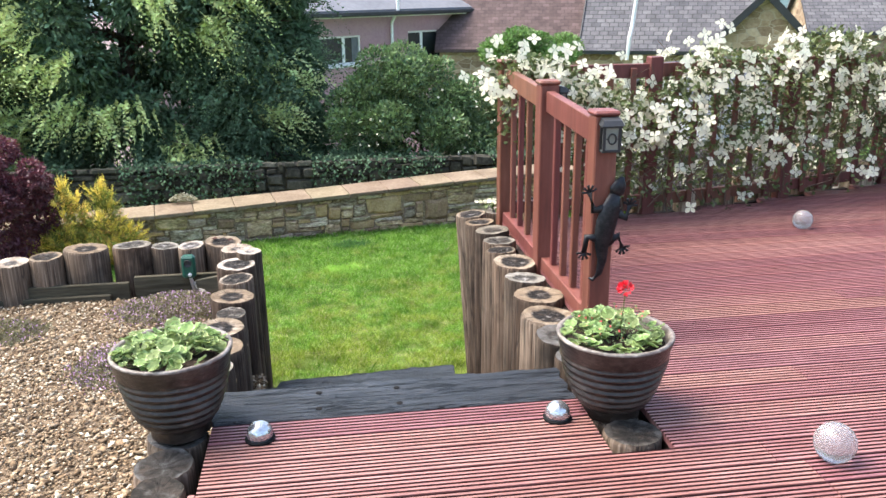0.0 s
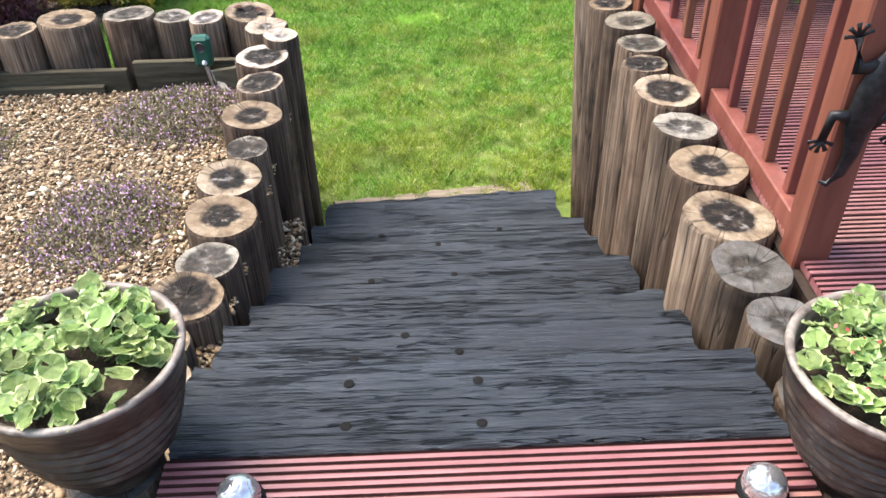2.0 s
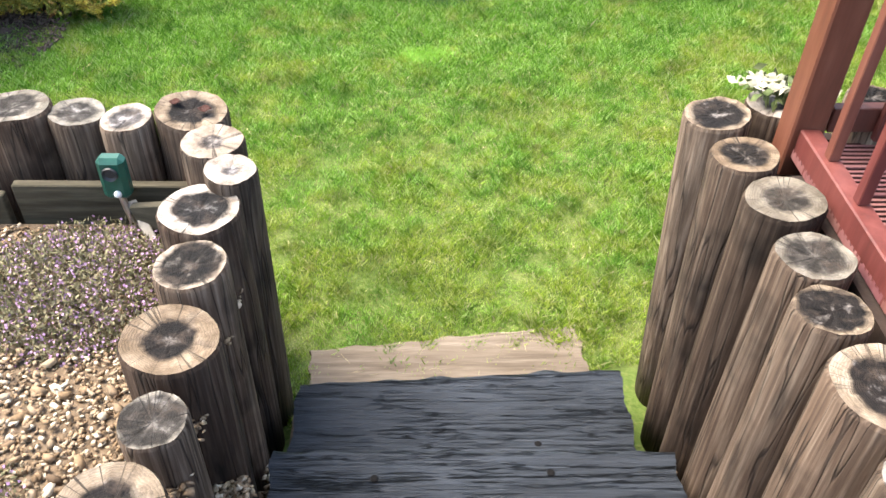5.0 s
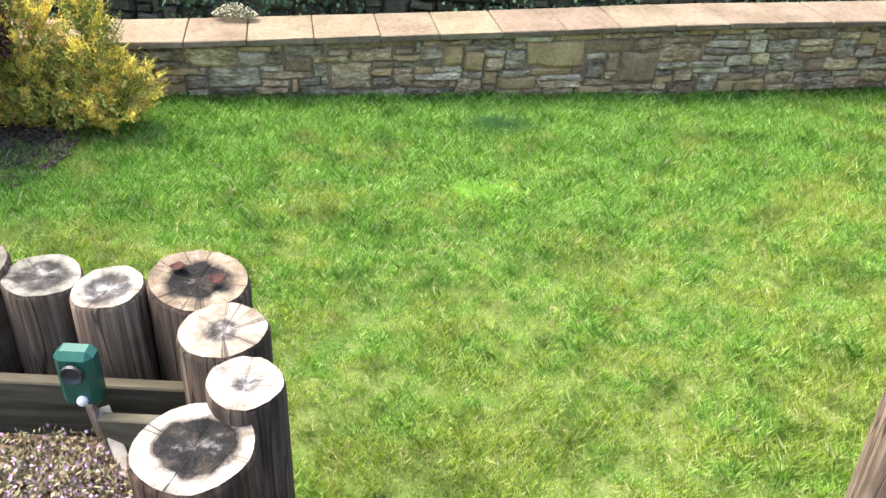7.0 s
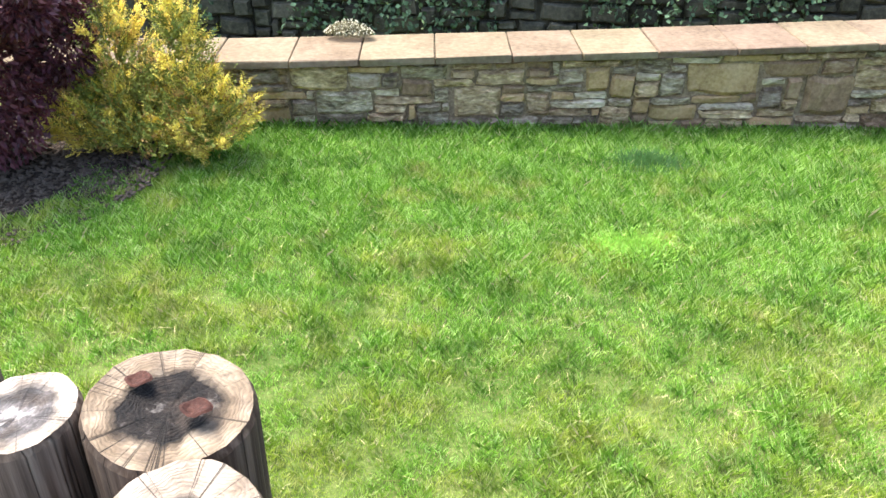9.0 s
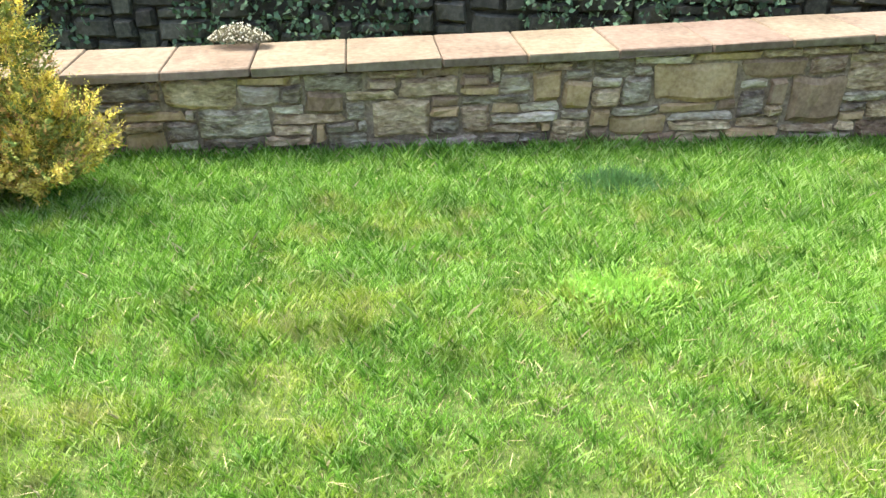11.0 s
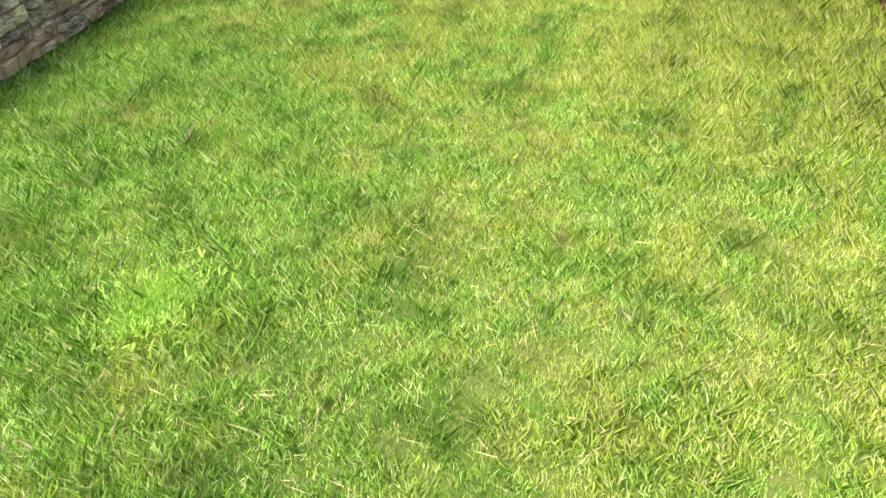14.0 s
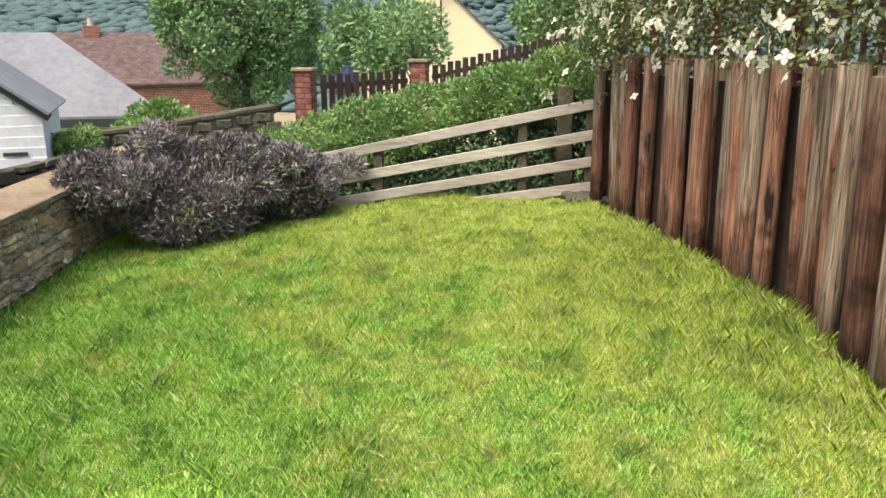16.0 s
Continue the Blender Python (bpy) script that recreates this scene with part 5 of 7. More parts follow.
def gecko():
    """Cast gecko fixed to the post face; one plain mesh."""
    bm = bmesh.new()
    Y = -0.014
    add_tube(bm, [(0.075, Y, 0.265), (0.066, Y, 0.235), (0.052, Y, 0.205), (0.045, Y, 0.185)], [0.008, 0.030, 0.038, 0.024], 10)
    add_tube(bm, [(0.045, Y, 0.19), (0.03, Y, 0.13), (0.012, Y, 0.06), (0.0, Y, -0.01), (-0.004, Y, -0.05), (0.0, Y, -0.11), (-0.012, Y, -0.17), (-0.04, Y, -0.20), (-0.06, Y, -0.19)], [0.026, 0.044, 0.05, 0.044, 0.032, 0.022, 0.015, 0.010, 0.004], 10)
    legs = [[(0.01, Y, 0.13), (-0.05, Y, 0.12), (-0.07, Y, 0.20)], [(0.05, Y, 0.11), (0.10, Y, 0.08), (0.115, Y, 0.135)],
            [(-0.02, Y, -0.01), (-0.075, Y, 0.0), (-0.085, Y, -0.07)], [(0.02, Y, -0.03), (0.07, Y, 0.0), (0.09, Y, -0.055)]]
    for L in legs:
        add_tube(bm, L, [0.024, 0.018, 0.013], 8)
        e = Vector(L[-1])
        d = (e - Vector(L[-2])).normalized()
        for k in range(-2, 3):
            t = Matrix.Rotation(radians(38 * k), 3, "Y") @ d
            add_tube(bm, [e, e + t * 0.022, e + t * 0.034], [0.006, 0.005, 0.007], 6)
    for v in bm.verts:
        v.co.y = Y + (v.co.y - Y) * 0.45
    ob = smooth(part("gecko_ornament", bm, M["metal"], label="black cast metal gecko ornament fixed to railing post", category="ornament"))
    ob.location = (1.19, 3.367, 0.46)


def deterrent():
    o = empty("animal_deterrent", (-0.955, 5.485, -0.555), label="dark green plastic box with round sensor on a steel spike", category="garden device")
    part("housing", box((-0.045, -0.03, 0.215), (0.045, 0.03, 0.375), 0.016), M["green"], o)
    part("speaker", lathe([(0.0001, 0.0), (0.016, 0.0), (0.024, 0.008), (0.026, 0.0)], 20), M["black"], o).matrix_basis = pose(0, -0.034, 0.325, 90)
    bm = bmesh.new()
    bmesh.ops.create_uvsphere(bm, u_segments=14, v_segments=8, radius=0.013)
    part("sensor", bm, M["whitepaint"], o, "white sensor dome").location = (0.008, -0.034, 0.245)
    part("spike", add_tube(bmesh.new(), [(0.0, 0, 0.25), (0.05, -0.04, 0.0)], [0.013, 0.009], 8), M["silver"], o, "steel spike")


def planks():
    for a, b, z0, z1, y in ((-3.2, -1.36, -0.56, -0.36, 5.52), (-2.2, -1.48, -0.58, -0.43, 5.485), (-1.33, -0.72, -0.56, -0.33, 5.54)):
        part("plank", box((a, y - 0.018, z0), (b, y + 0.018, z1), 0.004), M["plank"], label="mossy grey-green board on edge holding back gravel", category="plank", group="edging planks")
    bm = add_bar(bmesh.new(), (-0.90, 5.44, -0.40), (-0.73, 5.40, -0.36), 0.03, 0.11, bevel=0.003)
    part("plank", bm, M["plank"], label="short grey board end leaning against the logs", category="plank", group="edging planks")
    bm = add_bar(bmesh.new(), (-0.93, 5.50, -0.38), (-0.78, 5.28, -0.47), 0.03, 0.025, bevel=0.003)
    part("stake", bm, M["fence"], label="pale wooden stake lying on gravel beside the logs", category="stake")


# ---- gravel bed ----
def gravel_z(x, y):
    return np.interp(y, (0.0, 2.4, 3.5, 5.5), (-0.12, -0.17, -0.31, -0.47))


def pebbles(name, P, s, material, **tags):
    n = len(P)
    octa = np.array([(1, 0, 0), (0, 1, 0), (-1, 0, 0), (0, -1, 0), (0, 0, 1), (0, 0, -1), (0.7, 0.7, 0.5), (-0.7, -0.7, 0.5)], float)
    tris = np.array([(0, 6, 4), (6, 1, 4), (1, 2, 4), (2, 7, 4), (7, 3, 4), (3, 0, 4), (0, 1, 6), (2, 3, 7), (1, 0, 5), (2, 1, 5), (3, 2, 5), (0, 3, 5)])
    a = rng.uniform(0, 6.283, n)
    sc = s[:, None] * np.stack([rng.uniform(0.8, 1.4, n), rng.uniform(0.6, 1.0, n), rng.uniform(0.35, 0.7, n)], 1)
    v = octa[None] * sc[:, None] * rng.uniform(0.75, 1.15, (n, 8, 1))
    c, s_ = np.cos(a)[:, None], np.sin(a)[:, None]
    v = np.stack([v[..., 0] * c - v[..., 1] * s_, v[..., 0] * s_ + v[..., 1] * c, v[..., 2] + v[..., 0] * rng.uniform(-0.4, 0.4, (n, 1))], -1)
    v += P[:, None]
    f = (tris[None] + (np.arange(n) * 8)[:, None, None]).reshape(-1, 3)
    return fast(name, v.reshape(-1, 3), f, material, kind="stuff", smooth_it=True, **tags)


def gravel():
    xs, ys = np.arange(-5.2, -0.5, 0.2), np.arange(-1.6, 5.55, 0.2)
    bed = grid("gravel_bed", np.append(xs, -0.52), np.append(ys, 5.5), lambda X, Y: gravel_z(X, Y) - 0.008, M["soil"], kind="structure", label="brown earth under the gravel bed")
    n = 52000
    P = np.stack([rng.uniform(-3.3, -0.50, n), 5.48 - 3.7 * rng.random(n) ** 1.0, np.zeros(n)], 1)
    P[:, 2] = gravel_z(P[:, 0], P[:, 1]) + rng.uniform(-0.005, 0.008, n)
    keep = ~((P[:, 0] > -0.48) | ((P[:, 0] > -0.5) & (P[:, 1] < 2.4)))
    for x, y, z, r in LEFT:
        keep &= np.hypot(P[:, 0] - x, P[:, 1] - y) > r
    P = P[keep]
    pebbles("gravel", P, rng.uniform(0.006, 0.011, len(P)) * np.where(rng.random(len(P)) < 0.07, 2.1, 1.0), M["pebble"], label="tan and cream pea gravel covering the raised bed", category="gravel")
    Q = []
    for (y0, y1, z, x0, x1) in TREADS[:6]:
        for _ in range(170):
            side = rng.random() < 0.5
            Q.append((x0 - rng.uniform(0, 0.05) if side else x1 + rng.uniform(0, 0.05), rng.uniform(y0 + 0.1, y1 + 0.05), z - 0.15 - rng.uniform(0, 0.04)))
    for _ in range(500):
        Q.append((rng.uniform(-0.53, -0.42), rng.uniform(4.12, 4.62), -0.70 + rng.uniform(-0.03, 0.02)))
    Q = np.array(Q)
    pebbles("step_gravel", Q, rng.uniform(0.008, 0.015, len(Q)), M["pebble"], label="loose gravel between sleepers and logs", category="gravel")


def thyme(x, y, rx, ry, h, seed, flowers):
    o = empty("thyme", (x, y, float(gravel_z(x, y))), label="low mat of mauve-flowering thyme on the gravel", category="plant", group="thyme mats")
    n = int(9000 * rx * ry / 0.09)
    a, q = rng.uniform(0, 6.283, n), np.sqrt(rng.random(n)) * (1 + 0.18 * np.sin(rng.uniform(0, 6.28, n)))
    X, Y = q * rx * np.cos(a), q * ry * np.sin(a)
    Z = h * np.clip(1 - q ** 2, 0.02, 1) * rng.uniform(0.2, 1.1, n)
    P = np.stack([X, Y, Z], 1)
    co, f = leaf_mesh(P, rng.normal(size=(n, 3)) + [0, 0, 0.8], np.full(n, 0.018), np.full(n, 0.007))
    fast("foliage", co, f, M["thyme"], o, kind="stuff")
    m = int(n * flowers)
    k = rng.choice(n, m)
    co, f = leaf_mesh(P[k] + [0, 0, 0.006], rng.normal(size=(m, 3)) + [0, 0, 1], np.full(m, 0.010), np.full(m, 0.010))
    fast("blossom", co, f, M["mauve"], o, "tiny mauve flowers", kind="stuff")


# ---- shrubs and trees ----
def leafy(name, loc, blobs, n, L, W, leaf, label, category, inner=0.55, group="", trunk=None, second=None, droop=0.0, up=0.3, solid=None):
    """A shrub or tree: woody trunk and limbs with leaves through the outer part of many clumps."""
    o = empty(name, loc, label=label, category=category, group=group)
    P, d = shell_points(blobs, n, inner)
    co, f = leaf_mesh(P, d + rng.normal(size=P.shape) * 0.7 + [0, 0, up - droop], rng.uniform(0.7, 1.3, n) * L, rng.uniform(0.7, 1.3, n) * W)
    fast("crown", co, f, leaf, o, kind="stuff").location = -Vector(loc)
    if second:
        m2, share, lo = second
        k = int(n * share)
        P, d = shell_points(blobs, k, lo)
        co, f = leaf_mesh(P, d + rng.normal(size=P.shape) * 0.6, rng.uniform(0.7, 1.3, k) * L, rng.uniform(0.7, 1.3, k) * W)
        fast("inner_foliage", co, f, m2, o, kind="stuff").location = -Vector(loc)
    if trunk:
        h, sp, nb, r, seed = trunk
        part("trunk", branches(bmesh.new(), (0, 0, 0), h, sp, nb, r, seed=seed), M["bark"], o)
    return o


def coping_plant(x, y, z):
    o = empty("sedum", (x, y, z), label="small grey-white flowering cushion plant growing in the coping joint", category="plant")
    n = 1400
    a, q = rng.uniform(0, 6.283, n), np.sqrt(rng.random(n))
    P = np.stack([q * 0.17 * np.cos(a), q * 0.09 * np.sin(a), 0.07 * (1 - q ** 2) * rng.uniform(0.3, 1.2, n)], 1)
    co, f = leaf_mesh(P, rng.normal(size=(n, 3)) + [0, 0, 0.9], np.full(n, 0.022), np.full(n, 0.007))
    fast("foliage", co, f, M["thyme"], o, kind="stuff")
    k = rng.choice(n, 420)
    co, f = leaf_mesh(P[k] + [0, 0, 0.012], rng.normal(size=(420, 3)) + [0, 0, 1], np.full(420, 0.012), np.full(420, 0.012))
    fast("blossom", co, f, M["white"], o, "tiny pale flowers", kind="stuff")


def conifer(loc, h, rx, ry, n, label, light, dark, spray=0.5, seed=0, leaf=0.075, rows=9):
    """Broad conifer: tiers of drooping feathery sprays round a trunk, coloured dark inside for shade."""
    o = empty("conifer_tree", loc, label=label, category="tree")
    part("trunk", branches(bmesh.new(), (0, 0, 0), h, rx * 0.8, 26, 0.16, 0.15, seed), M["bark"], o)
    rs = np.random.default_rng(seed + 3)
    nl = 130
    la, lz = rs.uniform(0, 6.283, nl), rs.uniform(0.02, 0.97, nl) ** 0.9
    prof = np.sin(np.pi * np.clip(lz * 0.72 + 0.26, 0, 1)) ** 0.7
    lob = rs.uniform(0.72, 1.05, nl)
    tips = np.stack([np.cos(la) * rx * prof * lob, np.sin(la) * ry * prof * lob, lz * h], 1)
    k = rs.integers(0, nl, n)
    t = rs.uniform(0.45, 1.0, (n, 1)) ** 0.6
    base = tips[k] * np.concatenate([t, t, np.ones_like(t)], 1) + rs.normal(size=(n, 3)) * [0.16, 0.16, 0.13]
    way = tips[k] * [1, 1, 0] + rs.normal(size=(n, 3)) * 0.55
    way = unit(way) + [0, 0, 0.15]
    sel = (t[:, 0] > 0.68)
    # the shade inside the crown is put into the dark leaf colour
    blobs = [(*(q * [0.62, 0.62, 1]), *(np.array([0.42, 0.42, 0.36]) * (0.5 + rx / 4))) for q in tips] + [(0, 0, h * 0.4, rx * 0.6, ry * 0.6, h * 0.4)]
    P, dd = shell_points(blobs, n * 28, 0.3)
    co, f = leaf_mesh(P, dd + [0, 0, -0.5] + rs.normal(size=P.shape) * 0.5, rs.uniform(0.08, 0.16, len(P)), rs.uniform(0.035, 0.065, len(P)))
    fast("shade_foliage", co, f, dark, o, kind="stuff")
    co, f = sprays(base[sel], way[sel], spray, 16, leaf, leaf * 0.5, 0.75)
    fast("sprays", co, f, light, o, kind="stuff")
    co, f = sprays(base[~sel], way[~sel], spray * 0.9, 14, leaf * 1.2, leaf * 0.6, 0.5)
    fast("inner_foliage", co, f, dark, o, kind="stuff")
    return o


def golden_thuja():
    o = empty("golden_conifer_shrub", (-2.60, 9.15, -1.4), label="golden-yellow dwarf conifer with two blunt tips at lawn edge", category="shrub")
    part("trunk", branches(bmesh.new(), (0, 0, 0), 0.6, 0.3, 18, 0.02, 0.8, 3), M["bark"], o)
    lobes = [(-0.23, 0, 0.42, 0.19, 0.22, 0.38), (0.15, 0.05, 0.42, 0.17, 0.22, 0.36), (0.31, -0.05, 0.26, 0.19, 0.22, 0.20), (-0.32, -0.1, 0.24, 0.20, 0.22, 0.20), (0.0, -0.15, 0.22, 0.25, 0.22, 0.18), (-0.24, 0, 0.74, 0.08, 0.08, 0.15), (0.18, 0.02, 0.75, 0.08, 0.08, 0.15)]
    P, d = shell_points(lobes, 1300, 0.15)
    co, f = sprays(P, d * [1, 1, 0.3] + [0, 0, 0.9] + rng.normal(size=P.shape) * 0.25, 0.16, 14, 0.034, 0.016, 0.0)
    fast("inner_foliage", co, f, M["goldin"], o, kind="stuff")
    P, d = shell_points(lobes, 115, 0.85)
    k = rng.integers(0, 115, 2600)
    way = unit(d[k] * [1, 1, 0.4] + [0, 0, 0.75])
    t = rng.random((2600, 1))
    base = P[k] + way * t * 0.17 - way * 0.06 + rng.normal(size=(2600, 3)) * 0.026 * (1.25 - t)
    co, f = sprays(base, way + rng.normal(size=base.shape) * 0.35, 0.085, 12, 0.026, 0.012, 0.0)
    fast("sprays", co, f, M["gold"], o, kind="stuff")
    P, d = shell_points(lobes[:5], 420, 0.75)
    co, f = sprays(P, d * [1, 1, 0.3] + [0, 0, 0.8], 0.09, 12, 0.024, 0.011, 0.0)
    fast("bronzed_sprays", co, f, M["bronze"], o, "orange-brown spray tips", kind="stuff")


def planting():
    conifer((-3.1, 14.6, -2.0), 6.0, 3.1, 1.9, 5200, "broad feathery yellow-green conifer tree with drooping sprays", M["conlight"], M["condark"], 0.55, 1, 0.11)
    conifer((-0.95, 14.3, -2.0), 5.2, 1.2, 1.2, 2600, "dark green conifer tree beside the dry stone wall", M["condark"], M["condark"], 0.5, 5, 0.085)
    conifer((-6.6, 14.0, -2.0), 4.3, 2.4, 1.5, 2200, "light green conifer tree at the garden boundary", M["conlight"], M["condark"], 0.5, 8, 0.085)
    # dark inner leaves put the shade within these two shrubs into colour
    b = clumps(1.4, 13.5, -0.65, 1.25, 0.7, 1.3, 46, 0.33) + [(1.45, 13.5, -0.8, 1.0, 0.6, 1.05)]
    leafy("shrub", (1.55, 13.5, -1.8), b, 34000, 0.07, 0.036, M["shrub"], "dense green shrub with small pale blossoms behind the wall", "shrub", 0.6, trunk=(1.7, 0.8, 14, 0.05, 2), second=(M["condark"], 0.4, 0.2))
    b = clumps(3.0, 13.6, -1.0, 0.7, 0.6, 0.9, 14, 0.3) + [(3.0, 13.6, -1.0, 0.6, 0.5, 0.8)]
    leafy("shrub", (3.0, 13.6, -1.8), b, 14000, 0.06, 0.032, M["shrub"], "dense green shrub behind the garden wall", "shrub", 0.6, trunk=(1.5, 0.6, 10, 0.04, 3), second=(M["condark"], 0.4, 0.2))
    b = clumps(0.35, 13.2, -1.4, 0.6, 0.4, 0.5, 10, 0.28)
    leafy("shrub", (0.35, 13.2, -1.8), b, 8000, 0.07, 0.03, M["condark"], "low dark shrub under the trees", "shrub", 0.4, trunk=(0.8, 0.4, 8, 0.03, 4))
    P, d = shell_points(clumps(1.6, 13.1, -0.8, 1.3, 0.5, 0.9, 20, 0.3), 160, 0.9)
    co, f = leaf_mesh(P, d, np.full(160, 0.05), np.full(160, 0.045))
    fast("blossom", co, f, M["white"], kind="stuff", label="scattered pale blossoms on the shrub", category="blossom")
    # ivy and shade planting over the dark wall
    P = np.stack([rng.uniform(-6, 5, 16000), rng.uniform(12.2, 12.9, 16000), -0.9 - 0.9 * rng.random(16000) ** 1.5], 1)
    hide = np.sin(P[:, 0] * 2.1) + np.sin(P[:, 0] * 4.7 + 1) > -0.55
    P = P[hide]
    co, f = leaf_mesh(P, rng.normal(size=P.shape) + [0, -0.8, -0.3], np.full(len(P), 0.06), np.full(len(P), 0.045))
    fast("ivy", co, f, M["condark"], kind="stuff", label="dark ivy hanging over the old stone wall", category="ivy")
    b = clumps(-3.42, 8.7, -0.55, 0.76, 0.5, 0.92, 42, 0.16) + [(-3.42, 8.7, -0.75, 0.45, 0.4, 0.6)]
    leafy("maple_shrub", (-3.40, 8.65, -1.4), b, 42000, 0.048, 0.02, M["maple"], "dark purple Japanese maple with fine drooping leaves", "shrub", 0.35, trunk=(1.3, 0.9, 16, 0.035, 6), droop=0.7)
    golden_thuja()
    coping_plant(-1.775, 10.31, -0.95)
    part("soil_bed", add_tube(bmesh.new(), [(-3.5, 8.65, -1.5), (-3.5, 8.65, -1.327)], [0.98, 0.93], 24), M["peat"], kind="structure", label="bare dark soil bed under the purple maple")
    a, q = rng.uniform(0, 6.283, 4500), np.sqrt(rng.random(4500)) * 1.02
    pebbles("mulch", np.stack([-3.45 + q * np.cos(a), 8.65 + q * np.sin(a), np.full(4500, -1.322)], 1), rng.uniform(0.010, 0.022, 4500), M["bark"], label="dark brown bark mulch under the purple maple", category="mulch")
    b = clumps(4.55, 10.66, -0.93, 0.70, 0.45, 0.46, 28, 0.18) + clumps(5.3, 9.95, -1.0, 0.75, 0.5, 0.42, 34, 0.17) + clumps(4.95, 10.3, -0.95, 0.5, 0.4, 0.42, 16, 0.17) + clumps(5.75, 9.35, -1.1, 0.3, 0.4, 0.35, 10, 0.16) + [(4.9, 10.3, -1.1, 0.9, 0.6, 0.45), (5.5, 9.7, -1.1, 0.45, 0.5, 0.4)]
    leafy("purple_sage_bush", (5.0, 10.3, -1.42), b, 56000, 0.066, 0.015, M["sage"], "large dusky purple-leaved bush spreading at lawn corner", "bush", 0.6, trunk=(0.7, 1.0, 26, 0.03, 7), second=(M["sagetip"], 0.4, 0.3), up=0.9)
    b = []
    for i in range(30):
        y = 6.7 + 4.0 * i / 29
        zt = np.interp(y, (6.6, 7.0, 8.5, 10.2, 10.8), (0.28, 0.22, -0.14, -0.62, -0.85))
        b += [(7.05 + rng.uniform(-0.3, 0.3), y + rng.uniform(-0.1, 0.1), zt - 0.26 + rng.uniform(-0.10, 0.06), 0.36, 0.28, 0.25), (6.62 + rng.uniform(-0.1, 0.15), y, zt - 0.5 + rng.uniform(-0.1, 0.1), 0.24, 0.22, 0.2)]
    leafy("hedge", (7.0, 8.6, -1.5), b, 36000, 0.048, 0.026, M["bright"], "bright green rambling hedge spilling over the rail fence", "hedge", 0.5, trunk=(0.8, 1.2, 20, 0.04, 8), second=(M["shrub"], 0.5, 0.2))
    # hedge foot in dark leaves, painting the shade behind the rails
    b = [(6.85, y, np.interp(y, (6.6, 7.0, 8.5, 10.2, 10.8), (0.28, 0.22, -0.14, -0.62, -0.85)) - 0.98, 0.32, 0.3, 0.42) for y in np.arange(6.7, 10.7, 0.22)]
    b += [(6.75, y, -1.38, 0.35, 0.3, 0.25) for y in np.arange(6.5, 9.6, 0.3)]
    leafy("undergrowth", (6.85, 8.6, -1.6), b, 19000, 0.07, 0.035, M["condark"], "undergrowth leaves coloured dark for the shade behind the rail fence", "hedge", 0.3)
    b = clumps(6.85, 6.5, 0.35, 0.35, 0.3, 0.4, 14, 0.2)
    leafy("shrub", (6.85, 6.5, -1.4), b, 6000, 0.05, 0.028, M["bright"], "bright green climber at the fence end", "shrub", 0.4, trunk=(1.7, 0.4, 8, 0.03, 9))
    # tree crown, its inner shade coloured in with dark leaves
    b = clumps(16.6, 14.4, 0.5, 1.8, 1.8, 2.6, 60, 0.55) + [(16.6, 14.4, 0.2, 1.1, 1.1, 1.7)]
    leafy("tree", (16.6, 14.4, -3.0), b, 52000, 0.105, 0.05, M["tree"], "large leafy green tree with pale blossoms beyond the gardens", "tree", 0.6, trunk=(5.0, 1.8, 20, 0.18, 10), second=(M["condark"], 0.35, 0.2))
    b = clumps(12.0, 14.3, -1.25, 0.8, 0.5, 0.35, 12, 0.3)
    leafy("shrub", (12.0, 14.3, -2.0), b, 5000, 0.09, 0.045, M["bright"], "light green shrub before the grey-roofed building", "shrub", 0.5, trunk=(0.8, 0.5, 8, 0.03, 11))
    b = clumps(19.5, 10.9, 0.4, 0.9, 0.9, 1.0, 16, 0.35)
    leafy("tree", (19.5, 10.9, -3.0), b, 2600, 0.14, 0.05, M["tree"], "sparse small-leaved tree before the cream house", "tree", 0.3, trunk=(4.4, 1.7, 26, 0.09, 12))
    b = clumps(22.5, 7.0, 0.9, 1.6, 1.6, 1.3, 26, 0.6) + [(22.5, 7.0, 0.6, 1.4, 1.4, 1.2)]
    leafy("tree", (22.5, 7.0, -3.0), b, 14000, 0.17, 0.09, M["tree"], "dark green tree beside the cream house", "tree", 0.5, trunk=(4.0, 1.5, 16, 0.15, 13))
    b = clumps(31, 14.6, 0.0, 2.4, 2.4, 1.8, 26, 0.9)
    leafy("tree", (31, 14.6, -4.5), b, 9000, 0.25, 0.13, M["tree"], "distant round green tree", "tree", 0.3, trunk=(4.5, 1.8, 12, 0.2, 14))
    b = clumps(7.9, 12.4, -1.1, 0.3, 0.3, 0.2, 6, 0.18) + clumps(6.95, 12.9, -0.95, 0.35, 0.3, 0.16, 6, 0.16)
    leafy("shrub", (6.95, 12.9, -1.6), b[6:], 2500, 0.05, 0.02, M["bright"], "tufted green plants beside the white shed", "plant", 0.3)
    b = clumps(5.0, 19.3, 0.1, 1.0, 0.9, 0.5, 20, 0.36) + [(5.0, 19.3, 0.0, 0.75, 0.7, 0.4)]
    leafy("hedge", (5.1, 19.3, -3.5), b, 14000, 0.10, 0.05, M["bright"], "rounded bright green clipped hedge before the roofs", "hedge", 0.6, trunk=(3.4, 0.8, 10, 0.08, 15), second=(M["shrub"], 0.4, 0.2))


